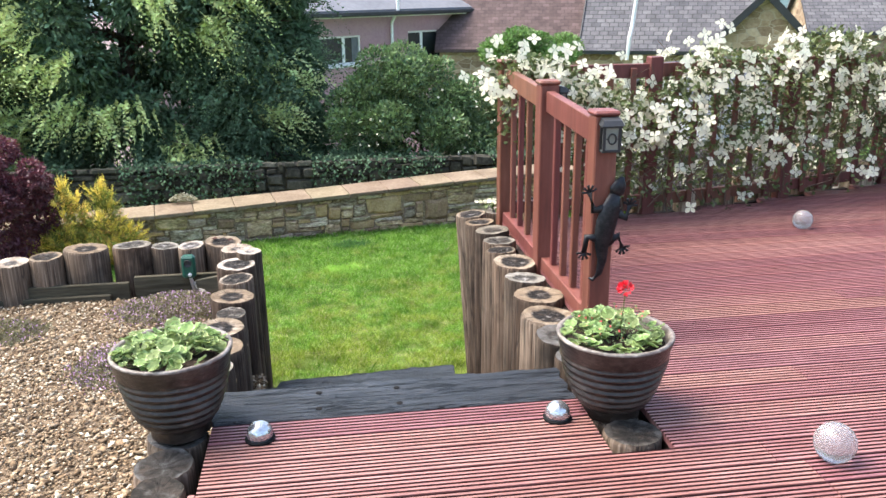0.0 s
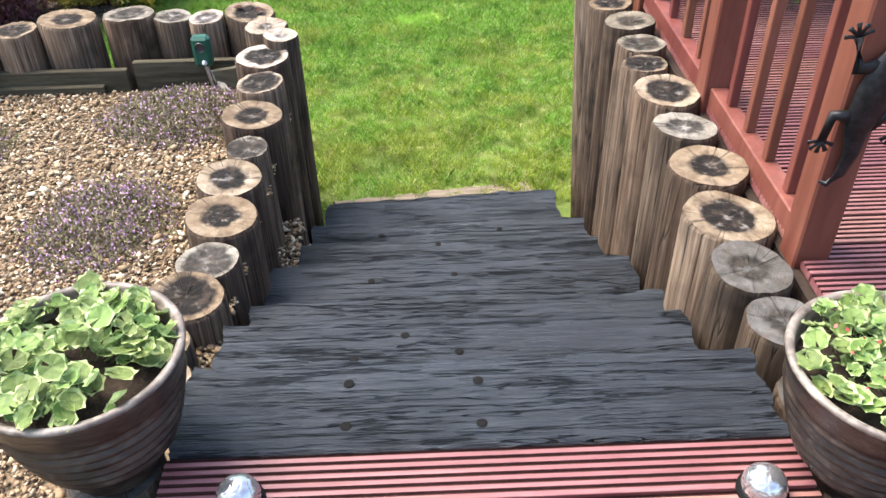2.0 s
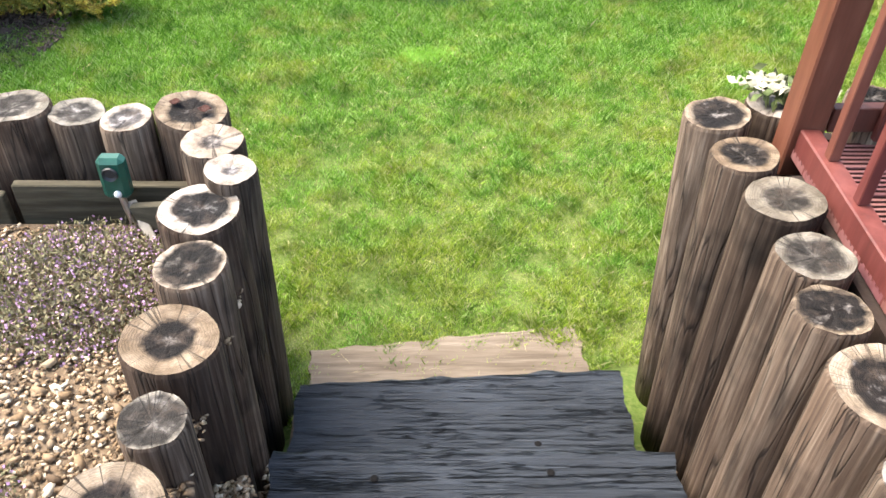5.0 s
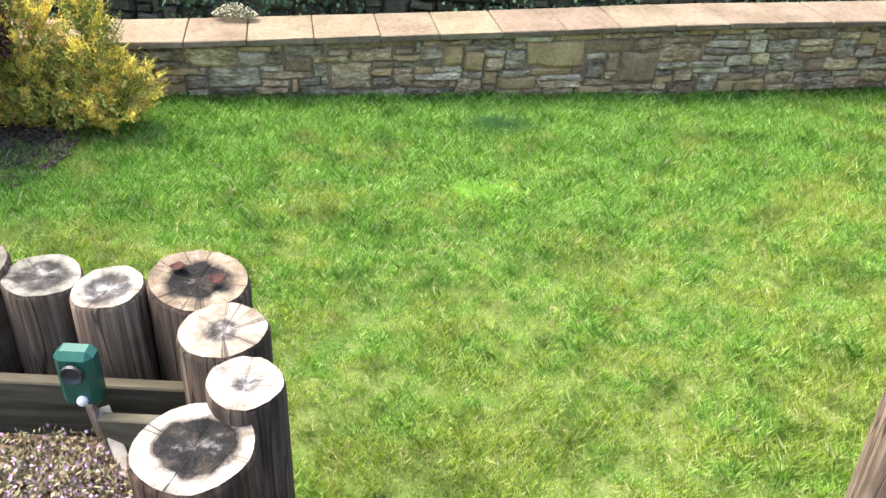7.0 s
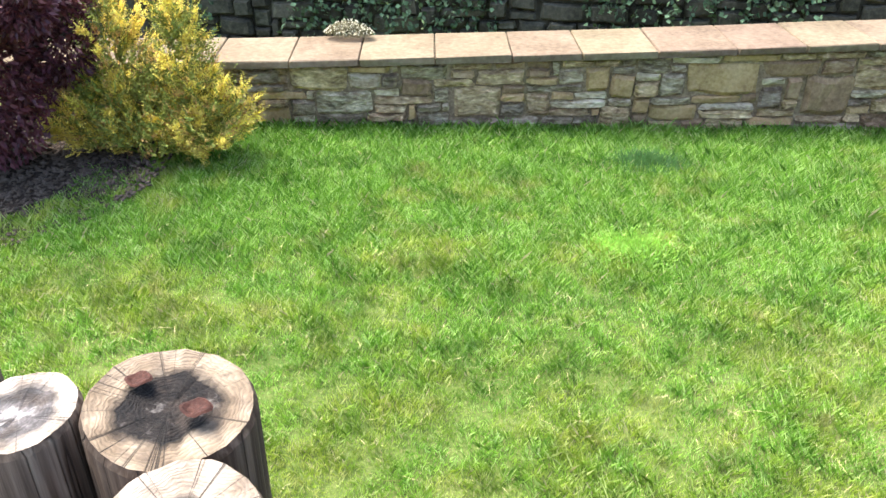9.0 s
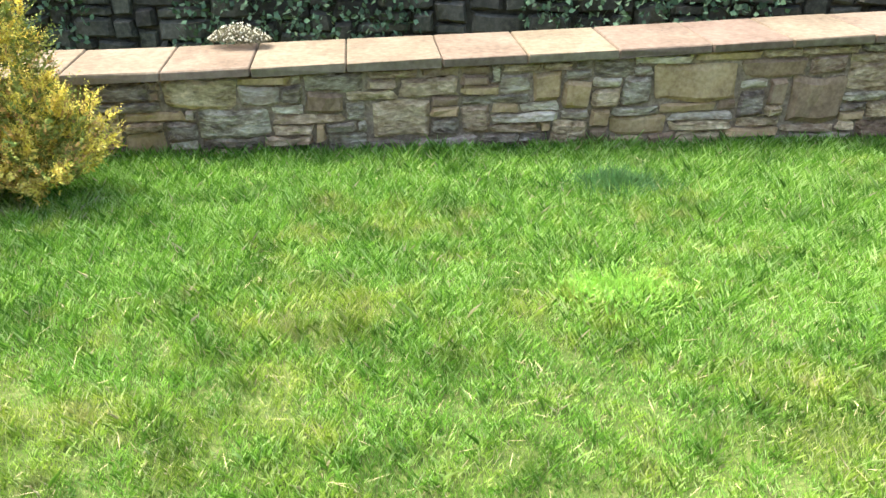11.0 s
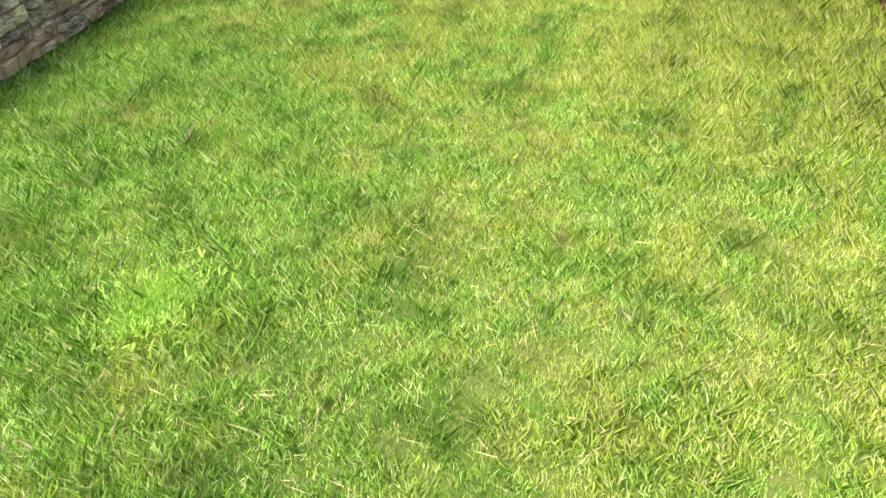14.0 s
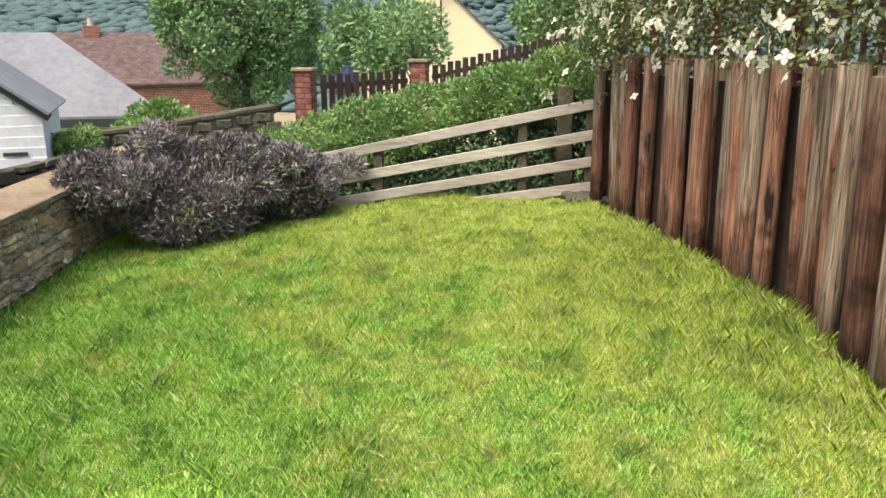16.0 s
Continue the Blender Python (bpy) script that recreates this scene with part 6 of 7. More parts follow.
# ---- rail fence, gate piers and beyond ----
def rail_fence():
    o = empty("rail_fence", (6.3, 6.7, -1.3), label="silver-grey four-rail timber fence sloping down beside the lawn", category="fence")
    P0, P1 = Vector((6.30, 6.62, 0)), Vector((5.99, 9.75, 0))

    def at(y):
        return P0.lerp(P1, (y - 6.62) / (9.75 - 6.62))
    for zt, zl in ((-0.28, -0.95), (-0.59, -1.20), (-0.86, -1.42), (-1.12, -1.6)):
        a, b = P0 + Vector((0, 0, zt - 0.05)), P1 + Vector((0, 0, zl - 0.05 + 0.05))
        part("rail", bar(a, b, 0.03, 0.10, bevel=0.004), M["fence"], o).location = -o.location
    for y in (6.75, 7.43, 8.9):
        q = at(y)
        top = -0.30 - 0.2 * (y - 6.7)
        part("post", box((q.x + 0.02, y - 0.045, -1.6), (q.x + 0.10, y + 0.045, top - 0.05), 0.005), M["plank"], o).location = -o.location
    q = at(7.0)
    ob = part("gate_post", box((q.x + 0.14, 6.93, -1.5), (q.x + 0.30, 7.09, -0.18), 0.01), M["plank"], label="stout old grey post overgrown behind the rail fence", category="post")
    rs = random.Random(3)
    bm = bmesh.new()
    for k in range(18):
        y = 6.55 + rs.uniform(0, 0.45)
        r = rs.uniform(0.04, 0.09)
        bmesh.ops.create_icosphere(bm, subdivisions=2, radius=r, matrix=Matrix.Translation((6.15 + rs.uniform(-0.1, 0.15), y, -1.3 + r * 0.3)) @ Matrix.Diagonal((1.3, 1, 0.7, 1)))
    for v in bm.verts:
        v.co += Vector(noise.noise_vector(v.co * 9)) * 0.02
    part("rocks", bm, M["mossstone"], label="rough grey rocks heaped at the fence foot", category="rocks", kind="stuff")


def pier(x, y, zt, h, w=0.25):
    o = empty("gate_pier", (x, y, zt - h), label="red brick gate pier with pale stone cap", category="pier", group="brick gate piers")
    part("core", box((-w / 2 + 0.012, -w / 2 + 0.012, 0), (w / 2 - 0.012, w / 2 - 0.012, h)), M["mortar"], o)
    part("cap", box((-w / 2 - 0.03, -w / 2 - 0.03, h), (w / 2 + 0.03, w / 2 + 0.03, h + 0.05), 0.012), M["cope"], o, "pale stone cap")
    me = {}
    for k in range(int(h / 0.075)):
        z = h - 0.0375 - k * 0.075
        for s in range(4):
            for j in range(2):
                a = (-w / 2 + 0.005, -0.05) if (j + k + s) % 2 == 0 else None
                x0, x1 = ((-w / 2, -0.03), (-0.02, w / 2))[j] if k % 2 else ((-w / 2, 0.02), (0.03, w / 2))[j]
                key = (round(x0, 3), round(x1, 3))
                if key not in me:
                    bm = box((x0, -w / 2, -0.033), (x1, -w / 2 + 0.03, 0.033), 0.004)
                    me[key] = bpy.data.meshes.new("brick")
                    bm.to_mesh(me[key])
                    bm.free()
                    me[key].materials.append(M["brick"])
                b = new("brick", me[key])
                b.parent = o
                b.matrix_basis = Matrix.Translation((0, 0, z)) @ Matrix.Rotation(s * math.pi / 2, 4, "Z")


def picket_run(a, b, z_a, z_b, h, name_label):
    a, b = Vector(a), Vector(b)
    o = empty("picket_fence", (*a, z_a - h), label=name_label, category="fence")
    d = b - a
    n = int(d.length / 0.11)
    ang = math.atan2(d.y, d.x)
    for k in range(n):
        t = (k + 0.5) / n
        q = a + d * t
        z = z_a + (z_b - z_a) * t
        ob = part("picket", box((-0.042, -0.01, -h), (0.042, 0.01, -0.01 - 0.02 * (k % 2)), 0.004), M["darkwood"], o)
        ob.matrix_basis = Matrix.Translation(Vector((q.x, q.y, z)) - o.location) @ Matrix.Rotation(ang, 4, "Z")
    for zz in (-0.18, -h + 0.15):
        part("rail", bar(Vector((a.x + 0.03, a.y, z_a + zz)) - o.location, Vector((b.x + 0.03, b.y, z_b + zz)) - o.location, 0.03, 0.07), M["darkwood"], o)


def box_uv(ob, scale=1.0):
    """Plane coordinates in metres on each face."""
    me = ob.data
    uv = me.uv_layers.new(name="UVMap")
    for p in me.polygons:
        n = p.normal
        up = Vector((0, 0, 1))
        if abs(n.z) > 0.98:
            a, b = Vector((1, 0, 0)), Vector((0, 1, 0))
        else:
            a = up.cross(n).normalized()
            b = n.cross(a).normalized()
        for li in p.loop_indices:
            c = me.vertices[me.loops[li].vertex_index].co
            uv.data[li].uv = (c.dot(a) * scale, c.dot(b) * scale)
    return ob


def prism_roof(w, d, z0, z1, over=0.15, t=0.1):
    """Gabled roof slab, ridge along x."""
    bm = bmesh.new()
    W, D = w / 2 + over, d / 2 + over
    k = (z1 - z0) / (d / 2)
    e = z0 - k * over
    for s in (-1, 1):
        vs = [bm.verts.new(p) for p in ((-W, s * D, e), (W, s * D, e), (W, 0, z1), (-W, 0, z1), (-W, s * D, e + t), (W, s * D, e + t), (W, 0, z1 + t), (-W, 0, z1 + t))]
        for f in ((0, 1, 2, 3), (7, 6, 5, 4), (0, 4, 5, 1), (1, 5, 6, 2), (2, 6, 7, 3), (3, 7, 4, 0)):
            bm.faces.new([vs[i] for i in f])
    bmesh.ops.recalc_face_normals(bm, faces=bm.faces)
    return bm


def gable_house(loc, rz, w, d, h, ridge, wallm, roofm, label, chimney=None, trim=None):
    """A plain house: walls with gables, roof; ridge along its own x."""
    o = empty("house", loc, label=label, category="house")
    o.rotation_euler = (0, 0, radians(rz))
    bm = bmesh.new()
    W, D = w / 2, d / 2
    vs = [bm.verts.new(p) for p in ((-W, -D, 0), (W, -D, 0), (W, D, 0), (-W, D, 0), (-W, -D, h), (W, -D, h), (W, D, h), (-W, D, h), (-W, 0, ridge), (W, 0, ridge))]
    for f in ((0, 1, 5, 4), (2, 3, 7, 6), (1, 2, 6, 9, 5), (3, 0, 4, 8, 7), (4, 5, 9, 8), (6, 7, 8, 9), (3, 2, 1, 0)):
        bm.faces.new([vs[i] for i in f])
    box_uv(part("wall", bm, wallm, o))
    box_uv(part("roof", prism_roof(w, d, h, ridge), roofm, o))
    if trim:
        part("gutter", box((-W - 0.15, -D - 0.27, h - 0.14), (W + 0.15, -D - 0.17, h - 0.03)), trim, o)
        for s in (-1, 1):
            for q in (-1, 1):
                part("bargeboard", bar((s * (W + 0.17), q * (D + 0.17), h - 0.11 - 0.0), (s * (W + 0.17), 0, ridge + 0.03), 0.04, 0.2, bevel=0.004), trim, o)
    if chimney:
        cx, ch = chimney
        c = part("chimney", box((cx - 0.35, -0.3, ridge - 0.5), (cx + 0.35, 0.3, ridge + ch)), M["redbrick"], o)
        box_uv(c)
        part("chimney_pot", add_tube(bmesh.new(), [(cx, 0, ridge + ch), (cx, 0, ridge + ch + 0.35)], [0.13, 0.11], 10), M["redbrick"], c)
    return o


def pink_house():
    A, B = Vector((-4.2, 22.0, 0)), Vector((5.7, 29.45, 0))
    d = (B - A).normalized()
    L = (B - A).length
    o = empty("house", (A.x, A.y, -5.0), label="long pink-rendered house with grey roof and white-framed windows", category="house")
    o.rotation_euler = (0, 0, math.atan2(d.y, d.x))
    z0 = 5.0
    s0 = 4.98
    wins = [(s0 - 0.15, s0 + 1.85, z0 - 0.62, z0 + 0.23, s0 + 1.2), (s0 + 3.80, s0 + 5.92, z0 - 0.68, z0 + 0.27, s0 + 4.45)]
    bm = bmesh.new()
    xs = sorted({0, L, *[w[0] for w in wins], *[w[1] for w in wins]})
    top = z0 + 0.85
    zs = sorted({0, top, *[w[2] for w in wins], *[w[3] for w in wins]})
    vs = {(a, z): bm.verts.new((a, 0, z)) for a in xs for z in zs}
    for a, b in zip(xs, xs[1:]):
        for c, e in zip(zs, zs[1:]):
            if not any(w[0] <= a < w[1] and w[2] <= c < w[3] for w in wins):
                bm.faces.new((vs[a, c], vs[b, c], vs[b, e], vs[a, e]))
    bmesh.ops.solidify(bm, geom=bm.faces[:], thickness=0.3)
    low = min(v.co.y for v in bm.verts)
    for v in bm.verts:
        v.co.y -= low
    part("wall", bm, M["pinkwall"], o)
    for lo, hi in (((L - 0.3, 0.3, 0), (L, 7, top)), ((0, 0.3, 0), (0.3, 7, top)), ((0.3, 6.7, 0), (L - 0.3, 7, top))):
        part("wall", box(lo, hi), M["pinkwall"], o)
    for w in wins:
        win = part("window", box((w[0] - 0.02, -0.05, w[2] - 0.07), (w[1] + 0.02, 0.05, w[2] - 0.0), 0.005), M["whitepaint"], o)
        fb = bmesh.new()
        for a, b, c, e in ((w[0], w[1], w[3] - 0.06, w[3]), (w[0], w[1], w[2], w[2] + 0.06), (w[0], w[0] + 0.06, w[2] + 0.06, w[3] - 0.06), (w[1] - 0.06, w[1], w[2] + 0.06, w[3] - 0.06), (w[4] - 0.05, w[4] + 0.05, w[2] + 0.06, w[3] - 0.06)):
            add_box(fb, (a, 0.06, c), (b, 0.13, e))
        part("frame", fb, M["whitepaint"], win)
        part("pane", box((w[0] + 0.06, 0.09, w[2] + 0.06), (w[4] - 0.05, 0.10, w[3] - 0.06)), M["pane"], win)
        part("pane", box((w[4] + 0.05, 0.09, w[2] + 0.06), (w[1] - 0.06, 0.10, w[3] - 0.06)), M["pane"], win)
        part("curtain", box((w[1] - 0.32, 0.075, w[2] + 0.07), (w[1] - 0.08, 0.085, w[3] - 0.07)), M["lead"], win, "pale grey curtain")
    bm = bmesh.new()
    vs = [bm.verts.new(p) for p in ((-0.2, -0.35, top), (L + 0.2, -0.35, top), (L + 0.2, 3.6, top + 1.9), (-0.2, 3.6, top + 1.9), (-0.2, -0.35, top + 0.12), (L + 0.2, -0.35, top + 0.12), (L + 0.2, 3.6, top + 2.02), (-0.2, 3.6, top + 2.02))]
    for f in ((3, 2, 1, 0), (4, 5, 6, 7), (0, 1, 5, 4), (1, 2, 6, 5), (2, 3, 7, 6), (3, 0, 4, 7)):
        bm.faces.new([vs[i] for i in f])
    box_uv(part("roof", bm, M["lead"], o))
    part("gutter", box((-0.2, -0.46, top - 0.06), (L + 0.2, -0.36, top + 0.07), 0.02), M["black"], o)
    part("fascia", box((-0.2, -0.34, top - 0.10), (L + 0.2, -0.30, top - 0.002)), M["whitepaint"], o)
    part("downpipe", add_tube(bmesh.new(), [(s0 + 3.05, -0.08, 0), (s0 + 3.05, -0.08, top - 0.3), (s0 + 3.05, -0.38, top + 0.1), (s0 + 3.05, -0.38, top + 1.0)], [0.05] * 4, 8), M["whitepaint"], o)


def shed():
    """White boarded shed beyond the corner of the wall."""
    C = Vector((5.2, 14.27, -1.75))
    o = empty("shed", C, label="white-painted boarded garden shed with black felt roof edge", category="shed")
    o.rotation_euler = (0, 0, radians(298))
    w, h = 1.9, 1.30
    part("body", box((0.02, 0.02, 0), (w - 0.02, 2.2, h)), M["whitewood"], o)
    n = 12
    for k in range(n + 8):
        z = k * 0.115
        inset = max(0.0, (z + 0.115 - h) / 0.72)
        if inset * 2 > w - 0.1:
            break
        bm = bmesh.new()
        add_bar(bm, (inset, -0.004, z + 0.058), (w - inset, -0.004, z + 0.058), 0.018, 0.122, (0, -0.12, 1))
        part("board", bm, M["whitewood"], o)
    ga = bmesh.new()
    vs = [ga.verts.new(p) for p in ((0, 0.02, h), (w, 0.02, h), (w / 2, 0.02, h + 0.69), (0, 2.2, h), (w, 2.2, h), (w / 2, 2.2, h + 0.69))]
    for f in ((0, 1, 2), (5, 4, 3), (0, 2, 5, 3), (2, 1, 4, 5), (3, 4, 1, 0)):
        ga.faces.new([vs[i] for i in f])
    part("gable", ga, M["whitewood"], o)
    for s in (0, 1):
        a = (0 - 0.08, -0.06, h - 0.06) if s == 0 else (w + 0.08, -0.06, h - 0.06)
        bm = bar(a, (w / 2, -0.06, h + 0.72), 0.03, 0.09, (0, 0, 1))
        part("bargeboard", bm, M["black"], o)
        a2 = Vector(a) + Vector((0, 1.1, 0.04))
        part("roof", bar(a2, (w / 2, 1.04, h + 0.76), 2.35, 0.03, (0, 0, 1)), M["lead"], o)
    part("hinge", box((w - 0.42, -0.035, 0.84), (w - 0.18, -0.018, 0.88), 0.003), M["black"], o)


def neighbours():
    pier(9.2, 10.62, -0.12, 0.85)
    pier(9.93, 9.12, -0.02, 0.9)
    picket_run((9.32, 10.45), (9.90, 9.3), -0.16, -0.10, 0.75, "dark brown close picket fence between brick gate piers")
    picket_run((9.97, 8.95), (10.35, 7.0), -0.06, 0.42, 0.75, "dark brown picket fence climbing beside the hedge")
    # low rubble walls and path beyond the corner
    for a, b, za, zb in (((6.7, 13.9), (8.14, 12.08), -0.90, -0.76), ((8.14, 12.08), (8.9, 11.0), -0.74, -0.58)):
        bm = bmesh.new()
        add_bar(bm, (*a, za - 0.45), (*b, zb - 0.45), 0.3, 0.86)
        w = part("garden_wall", bm, M["mossstone"], label="low weathered rubble wall beside the neighbouring path", category="wall", group="neighbouring walls")
        d = Vector(b) - Vector(a)
        n = int(d.length / 0.24)
        for k in range(n):
            for j in range(3):
                t = (k + 0.5 * (j % 2) + 0.3) / n
                s = part("stone", rubble_stone(0.22, 0.13, k * 7 + j, 0.03), M["mossstone"], w)
                q = Vector(a) + d * t
                s.matrix_basis = Matrix.Translation((q.x + 0.155 * d.y / d.length, q.y - 0.155 * d.x / d.length, za + (zb - za) * t - 0.11 - 0.14 * j)) @ Matrix.Rotation(math.atan2(d.y, d.x), 4, "Z")
        part("coping", bar((*a, za), (*b, zb), 0.36, 0.05, bevel=0.006), M["plank"], w)
    bm = bmesh.new()
    vs = [bm.verts.new(p) for p in ((8.33, 11.4, -0.97), (8.55, 10.95, -0.97), (10.95, 11.1, -0.85), (11.2, 11.75, -0.85))]
    bm.faces.new(vs)
    bmesh.ops.solidify(bm, geom=bm.faces[:], thickness=-0.7)
    part("path", bm, M["path"], kind="structure", label="buff paved path between the gardens")
    for x, y, z in ((8.72, 11.26, -0.71), (9.27, 11.19, -0.62)):
        part("bollard", box((x - 0.05, y - 0.05, z - 0.55), (x + 0.05, y + 0.05, z), 0.01), M["plank"], label="short weathered wooden post beside the path", category="post", group="short posts by the path")
    o = empty("garden_gate", (7.76, 12.6, -1.4), label="small grey timber gate with crossed braces in the low wall", category="gate")
    for x in (-0.16, 0.16):
        part("stile", bar((x, -x * 1.3, 0), (x, -x * 1.3, 0.62), 0.05, 0.05, (0, 1, 0)), M["plank"], o)
    for p, q in (((-0.16, 0.2, 0.12), (0.16, -0.2, 0.55)), ((-0.16, 0.2, 0.55), (0.16, -0.2, 0.12)), ((-0.16, 0.2, 0.6), (0.16, -0.2, 0.6))):
        part("brace", bar(p, q, 0.03, 0.05), M["plank"], o)
    # grey-roofed building
    o = empty("house", (16.5, 18.4, -4.5), label="white-walled low building with broad plain grey roof", category="house")
    E0, E1 = Vector((15.3, 21.2, -1.40)), Vector((17.35, 16.75, -1.43))
    R0, R1 = Vector((17.6, 24.2, 0.6)), Vector((19.1, 20.8, 0.6))
    bm = bmesh.new()
    top = [E0, E1, R1, R0]
    va = [bm.verts.new(p - o.location) for p in top]
    vb = [bm.verts.new(p - o.location - Vector((0, 0, 0.15))) for p in top]
    bm.faces.new(va)
    bm.faces.new(vb[::-1])
    for k in range(4):
        bm.faces.new((va[k], vb[k], vb[(k + 1) % 4], va[(k + 1) % 4]))
    bmesh.ops.recalc_face_normals(bm, faces=bm.faces)
    part("roof", bm, M["lead"], o)
    dd = (E1 - E0).normalized()
    nn = Vector((-dd.y, dd.x, 0)) * 1.0
    if nn.x < 0:
        nn = -nn
    a, b = E0 + dd * 0.2 + nn * 0.3 - o.location, E1 - dd * 0.2 + nn * 0.3 - o.location
    part("wall", bar((a.x, a.y, 1.5), (b.x, b.y, 1.5), 0.3, 2.9), M["whitepaint"], o)
    part("fascia", bar(E0 - o.location + Vector((0, 0, -0.16)), E1 - o.location + Vector((0, 0, -0.16)), 0.05, 0.2), M["black"], o)
    # houses beyond
    gable_house((35.5, 27.6, -6.0), -55, 8, 5.5, 4.6, 6.75, M["redbrick"], M["browntile"], "distant red brick house with brown tiled roof", (-1.5, 0.4))
    gable_house((41.0, 27.5, -6.0), 20, 8, 5.5, 4.4, 6.4, M["redbrick"], M["browntile"], "distant brick house with brown roof behind another")
    gable_house((46.0, 14.6, -5.0), 8, 9, 7.4, 5.2, 8.7, M["cream"], M["browntile"], "cream-rendered gabled house with brown tiled roof")
    pipe = bmesh.new()
    add_tube(pipe, [(41.3, 13.4, 0.2), (41.3, 13.4, 4.4)], [0.05, 0.05], 6)
    for z in (2.9, 3.4, 3.9):
        add_bar(pipe, (41.3, 12.9, z), (41.3, 13.9, z), 0.04, 0.04)
    part("aerial", pipe, M["metal"], label="thin dark television aerial mast on the cream gable", category="aerial")
    # roofs beyond the pink house
    gable_house((8.2, 29.6, -5.0), -14, 7.4, 6.0, 4.7, 7.4, M["rubble"], M["browntile"], "house with brown tiled roof beyond the garden")
    gable_house((11.9, 27.2, -5.0), -24, 5.6, 5.4, 4.7, 7.0, M["rubble"], M["slate"], "stone house with slate roof beyond the garden", trim=M["black"])
    gable_house((13.9, 25.4, -5.0), 63, 5.0, 2.7, 4.9, 6.3, M["rubble"], M["slate"], "stone gabled house wing with slate roof", trim=M["black"])
    gable_house((19.5, 27.0, -5.0), -20, 6, 5.0, 5.1, 6.6, M["rubble"], M["slate"], "distant stone house with dark slate roof")
    part("vent_pipe", add_tube(bmesh.new(), [(9.35, 25.0, -0.6), (9.4, 25.0, 0.1), (9.55, 25.2, 0.5), (9.75, 25.3, 2.0)], [0.06] * 4, 8), M["whitepaint"], label="pale soil pipe rising over the slate roof", category="pipe")
    b = empty("van", (36.2, 18.2, -2.0), label="dark blue vehicle parked beyond the trees", category="vehicle")
    part("body", box((-1, -1.6, 0.4), (1, 1.6, 1.5), 0.2), M["blue"], b)
    part("window", box((-1.02, -1.0, 0.95), (1.02, 1.0, 1.35), 0.05), M["pane"], b)
    for sx in (-0.95, 0.95):
        for sy in (-1.1, 1.1):
            part("wheel", add_tube(bmesh.new(), [(sx - 0.1, sy, 0.3), (sx + 0.1, sy, 0.3)], [0.32, 0.32], 14), M["black"], b)


# ---- lawn grass ----
def in_lawn(x, y):
    ok = (y < wall_line(x) - 0.01) & (x > -3.8) & (x < 6.28)
    ok &= ~((x > -0.9) & (x < 0.93) & (y < 5.27)) & ~((x > -0.38) & (x < 0.78) & (y > 5.36) & (y < 5.69) & (rng.random(x.shape) < 0.86))
    ll = np.interp(x, LWX, LWY)
    ok &= ~((x >= 0.85) & (y < ll - 0.01))
    ok &= ~((x < -0.48) & (y < np.interp(x, (-3.8, -2.2, -1.0, -0.6, -0.48), (5.5, 5.7, 5.85, 5.8, 5.4))))
    ok &= ~(np.hypot((x + 3.35), (y - 8.5) * 0.8) < 0.5)
    return ok


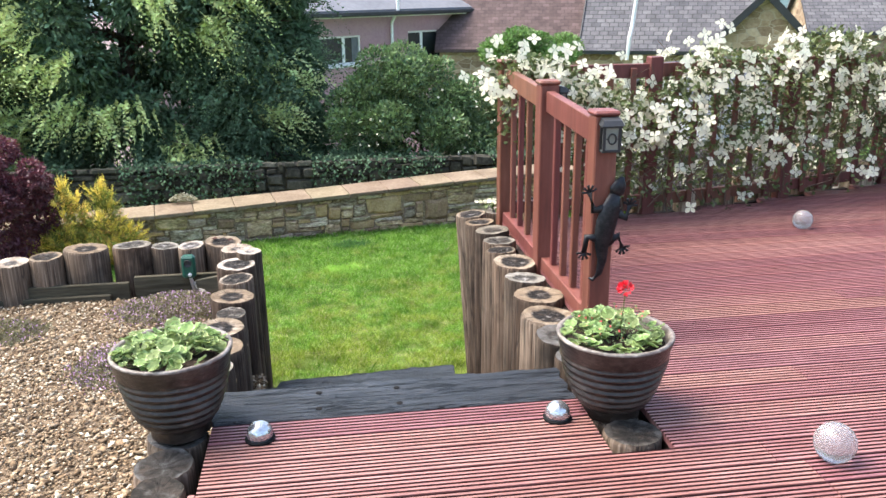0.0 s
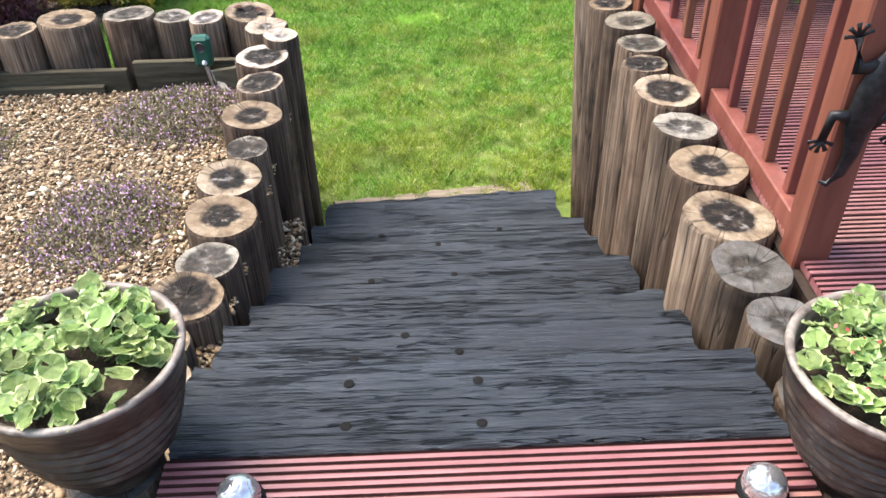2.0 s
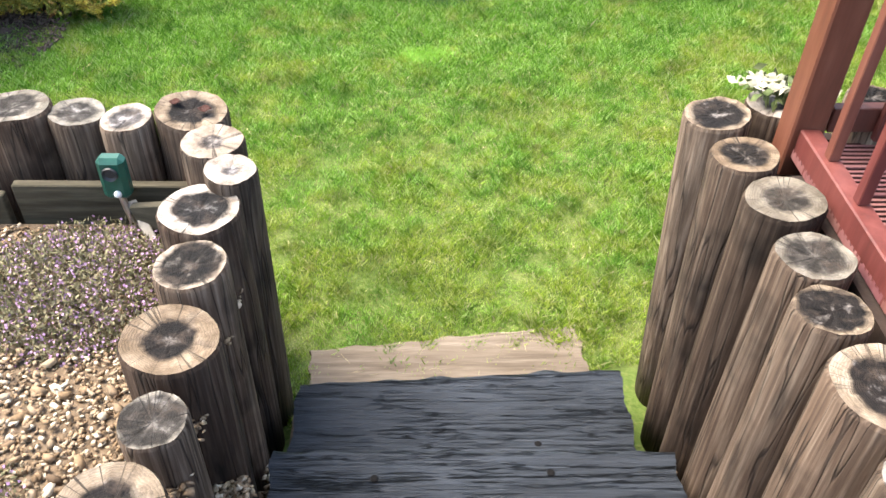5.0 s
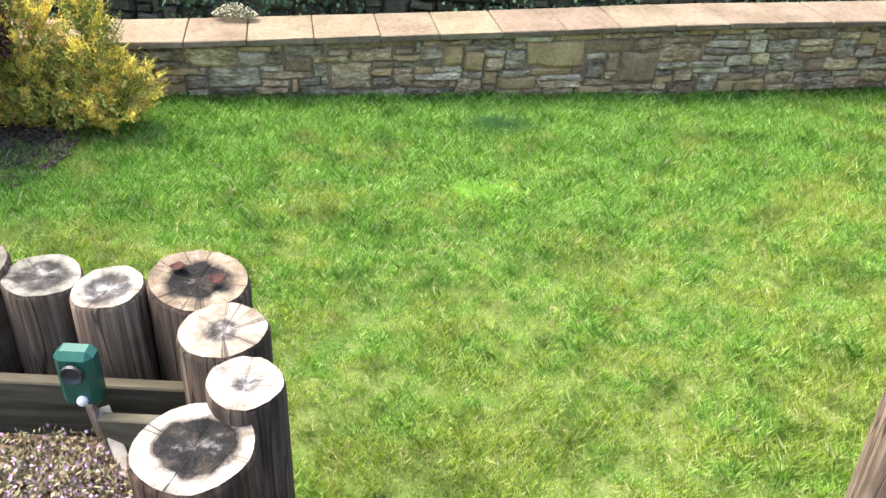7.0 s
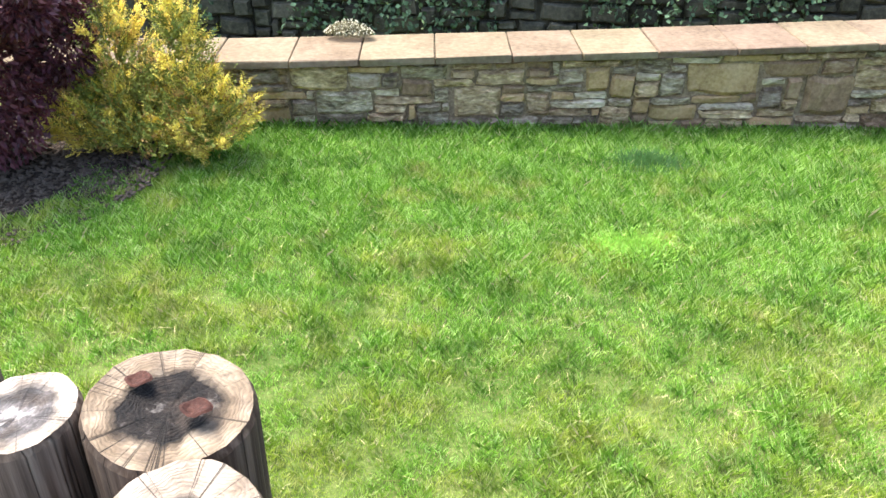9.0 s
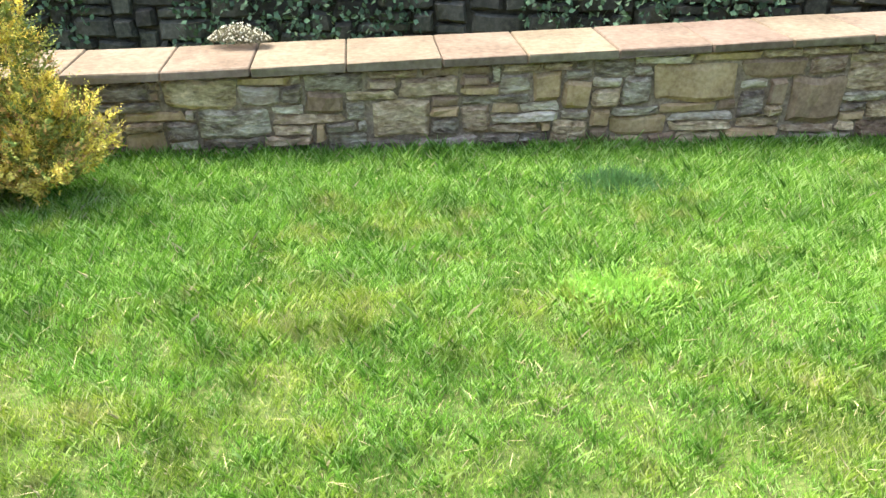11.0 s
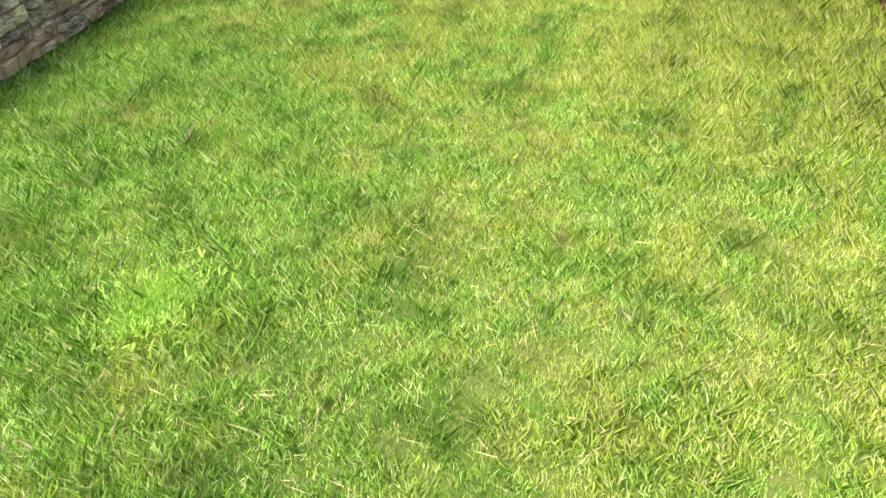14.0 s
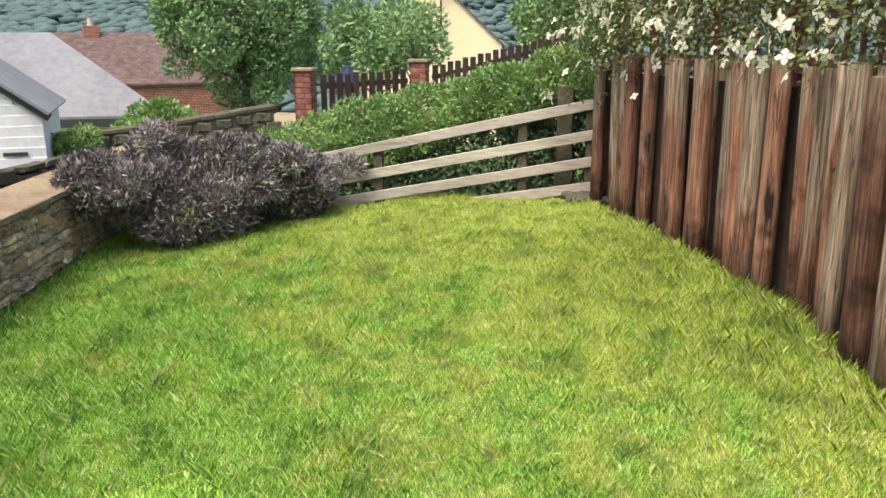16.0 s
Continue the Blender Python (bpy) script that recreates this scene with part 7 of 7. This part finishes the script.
def grass():
    n = 1250000
    x, y = rng.uniform(-3.8, 6.28, n), rng.uniform(5.2, 11.3, n)
    dens = np.interp(x, (-3.8, -2.5, -1, 3, 4.5, 6.3), (0.7, 0.85, 1, 0.95, 0.75, 0.55))
    keep = in_lawn(x, y) & (rng.random(n) < dens)
    x, y = x[keep], y[keep]
    n = len(x)
    clump = np.sin(x * 5.1 + 2 * np.sin(y * 3.3)) * np.sin(y * 6.2 + 1.7 * np.sin(x * 4.4))
    tuft = np.sin(x * 17 + 3 * np.sin(y * 7.3)) * np.sin(y * 19 + 2.5 * np.sin(x * 8.7)) + 0.6 * np.sin(x * 33 + 2 * y) * np.sin(y * 29 - x * 3)
    tall = 0.028 + 0.015 * np.clip((y - 7.2) / 2.5, 0, 1) + 0.008 * clump + 0.010 * tuft
    for cx, cy, r, add in ((0.26, 9.70, 0.22, -0.01), (0.10, 8.34, 0.2, 0.010), (4.0, 5.95, 1.2, 0.03), (2.2, 5.72, 0.8, 0.03)):
        tall = tall + add * np.exp(-(((x - cx) ** 2 + (y - cy) ** 2) / r ** 2))
    edge = wall_line(x) - y
    tall = tall + 0.02 * np.exp(-edge / 0.15) + 0.03 * np.exp(-np.clip(y - np.interp(x, LWX, LWY), 0, 9) / 0.12) * (x > 1.1)
    h = tall * rng.uniform(0.45, 1.7, n)
    wild = rng.random(n) < 0.01
    h = np.where(wild, tall * rng.uniform(1.6, 2.4, n), h)
    w = rng.uniform(0.0007, 0.0018, n) * (1 + 0.6 * np.clip((x - 3) / 3, 0, 1))
    broad = 0.8 * np.exp(-(((x - 0.10) ** 2 + (y - 8.34) ** 2) / 0.18 ** 2)) > rng.random(n)
    w = np.where(broad, w * 2.2, np.where(wild, w * 0.65, w))
    z = ground_z(x, y) - 0.004
    a = rng.uniform(0, 6.283, n)
    lean = rng.uniform(0.1, 0.85, n) * h
    dx, dy = np.cos(a), np.sin(a)
    tw = a + math.pi / 2 + rng.normal(0, 0.5, n)
    sx, sy = np.cos(tw) * w, np.sin(tw) * w
    mx, my, mz = x + dx * lean * 0.28, y + dy * lean * 0.28, z + h * 0.5
    co = np.stack([np.stack([x, y, z], 1), np.stack([mx + sx, my + sy, mz], 1), np.stack([x + dx * lean, y + dy * lean, z + h], 1), np.stack([mx - sx, my - sy, mz], 1)], 1).reshape(-1, 3)
    i = np.arange(n)[:, None] * 4
    f = np.concatenate([i + [0, 1, 2], i + [0, 2, 3]], 1).reshape(-1, 3)
    fast("lawn_grass", co, f, M["grass"], kind="stuff", label="lush uneven green lawn with drier yellow patches", category="grass")
    for name_, cx, cy, r, m_, L, W, k, text in (("clover_patch", 0.10, 8.34, 0.17, "limeweed", 0.038, 0.0065, 3000, "bright lime-green patch of broad-leaved weed in the lawn"), ("grass_tuft", 0.24, 9.56, 0.2, "darkgrass", 0.11, 0.004, 2000, "dark blue-green tuft of coarse grass in the lawn")):
        q, an = np.abs(rng.normal(0, 0.5, k)) * r, rng.uniform(0, 6.283, k)
        px, py = cx + q * np.cos(an) * 1.3, cy + q * np.sin(an)
        P = np.stack([px, py, ground_z(px, py) + (0.042 if W > 0.006 else 0)], 1)
        co, f = leaf_mesh(P, np.stack([rng.normal(0, 0.8, k), rng.normal(0, 0.8, k), rng.uniform(0.5, 1.4, k)], 1), rng.uniform(0.6, 1.2, k) * L, np.full(k, W))
        fast(name_, co, f, M[m_], kind="stuff", label=text, category="grass")
    # loose straws lying on the lawn
    m = 5200
    x, y = rng.uniform(-3.0, 6.2, m), rng.uniform(5.4, 10.5, m)
    k = in_lawn(x, y)
    x, y = x[k], y[k]
    m = len(x)
    P = np.stack([x, y, ground_z(x, y) + rng.uniform(0.015, 0.05, m)], 1)
    D = np.stack([rng.normal(size=m), rng.normal(size=m), rng.normal(0, 0.15, m)], 1)
    q = 2200
    tx = rng.choice(rng.uniform(1.3, 6.1, 40), q) + rng.normal(0, 0.05, q)
    ty = np.interp(tx, LWX, LWY) + np.abs(rng.normal(0, 0.05, q))
    P = np.concatenate([P, np.stack([tx, ty, ground_z(tx, ty)], 1)])
    D = np.concatenate([D, np.stack([rng.normal(0, 0.5, q), np.abs(rng.normal(0, 0.6, q)), rng.uniform(0.1, 1.3, q)], 1)])
    m += q
    co, f = leaf_mesh(P, D, rng.uniform(0.03, 0.10, m), np.full(m, 0.0017))
    fast("straw", co, f, M["straw"], kind="stuff", label="dry straw-coloured stalks lying on the lawn", category="straw")


# ---- build ----
dark_wall()
steps()
logs()
railing()
trellis_fence()
lantern(1.20, 3.368, 0.90)
lantern(1.245, 4.33, 0.93, 90)
gecko()
clematis()
sprig(1.17, 5.55, 0.022)
pot(-0.575, 2.79, -0.025, 0.207, 0.335, 1, False, "brown ribbed glazed pot on a log end beside the steps")
pot(1.015, 2.68, -0.025, 0.21, 0.33, 2, True, "brown ribbed glazed pot with red-flowered geranium beside the railing")
ball_light(-0.28, 2.645, 0.046, "crackle", "silvered crackle-glass ball light set in the deck by steps")
ball_light(0.79, 2.62, 0.046, "crackle", "silvered crackle-glass ball light set in the deck by steps")
ball_light(1.62, 2.21, 0.069, "frost", "larger frosted crackle-glass ball light standing on the deck")
ball_light(3.05, 4.80, 0.064, "frost", "larger frosted crackle-glass ball light near the clematis fence")
deterrent()
planks()
gravel()
thyme(-1.0, 5.1, 0.38, 0.33, 0.10, 1, 0.22)
thyme(-1.1, 4.1, 0.26, 0.36, 0.05, 2, 0.22)
thyme(-2.0, 4.8, 0.3, 0.26, 0.05, 3, 0.06)
rail_fence()
pink_house()
shed()
neighbours()
planting()
grass()
stone_wall()
deck()
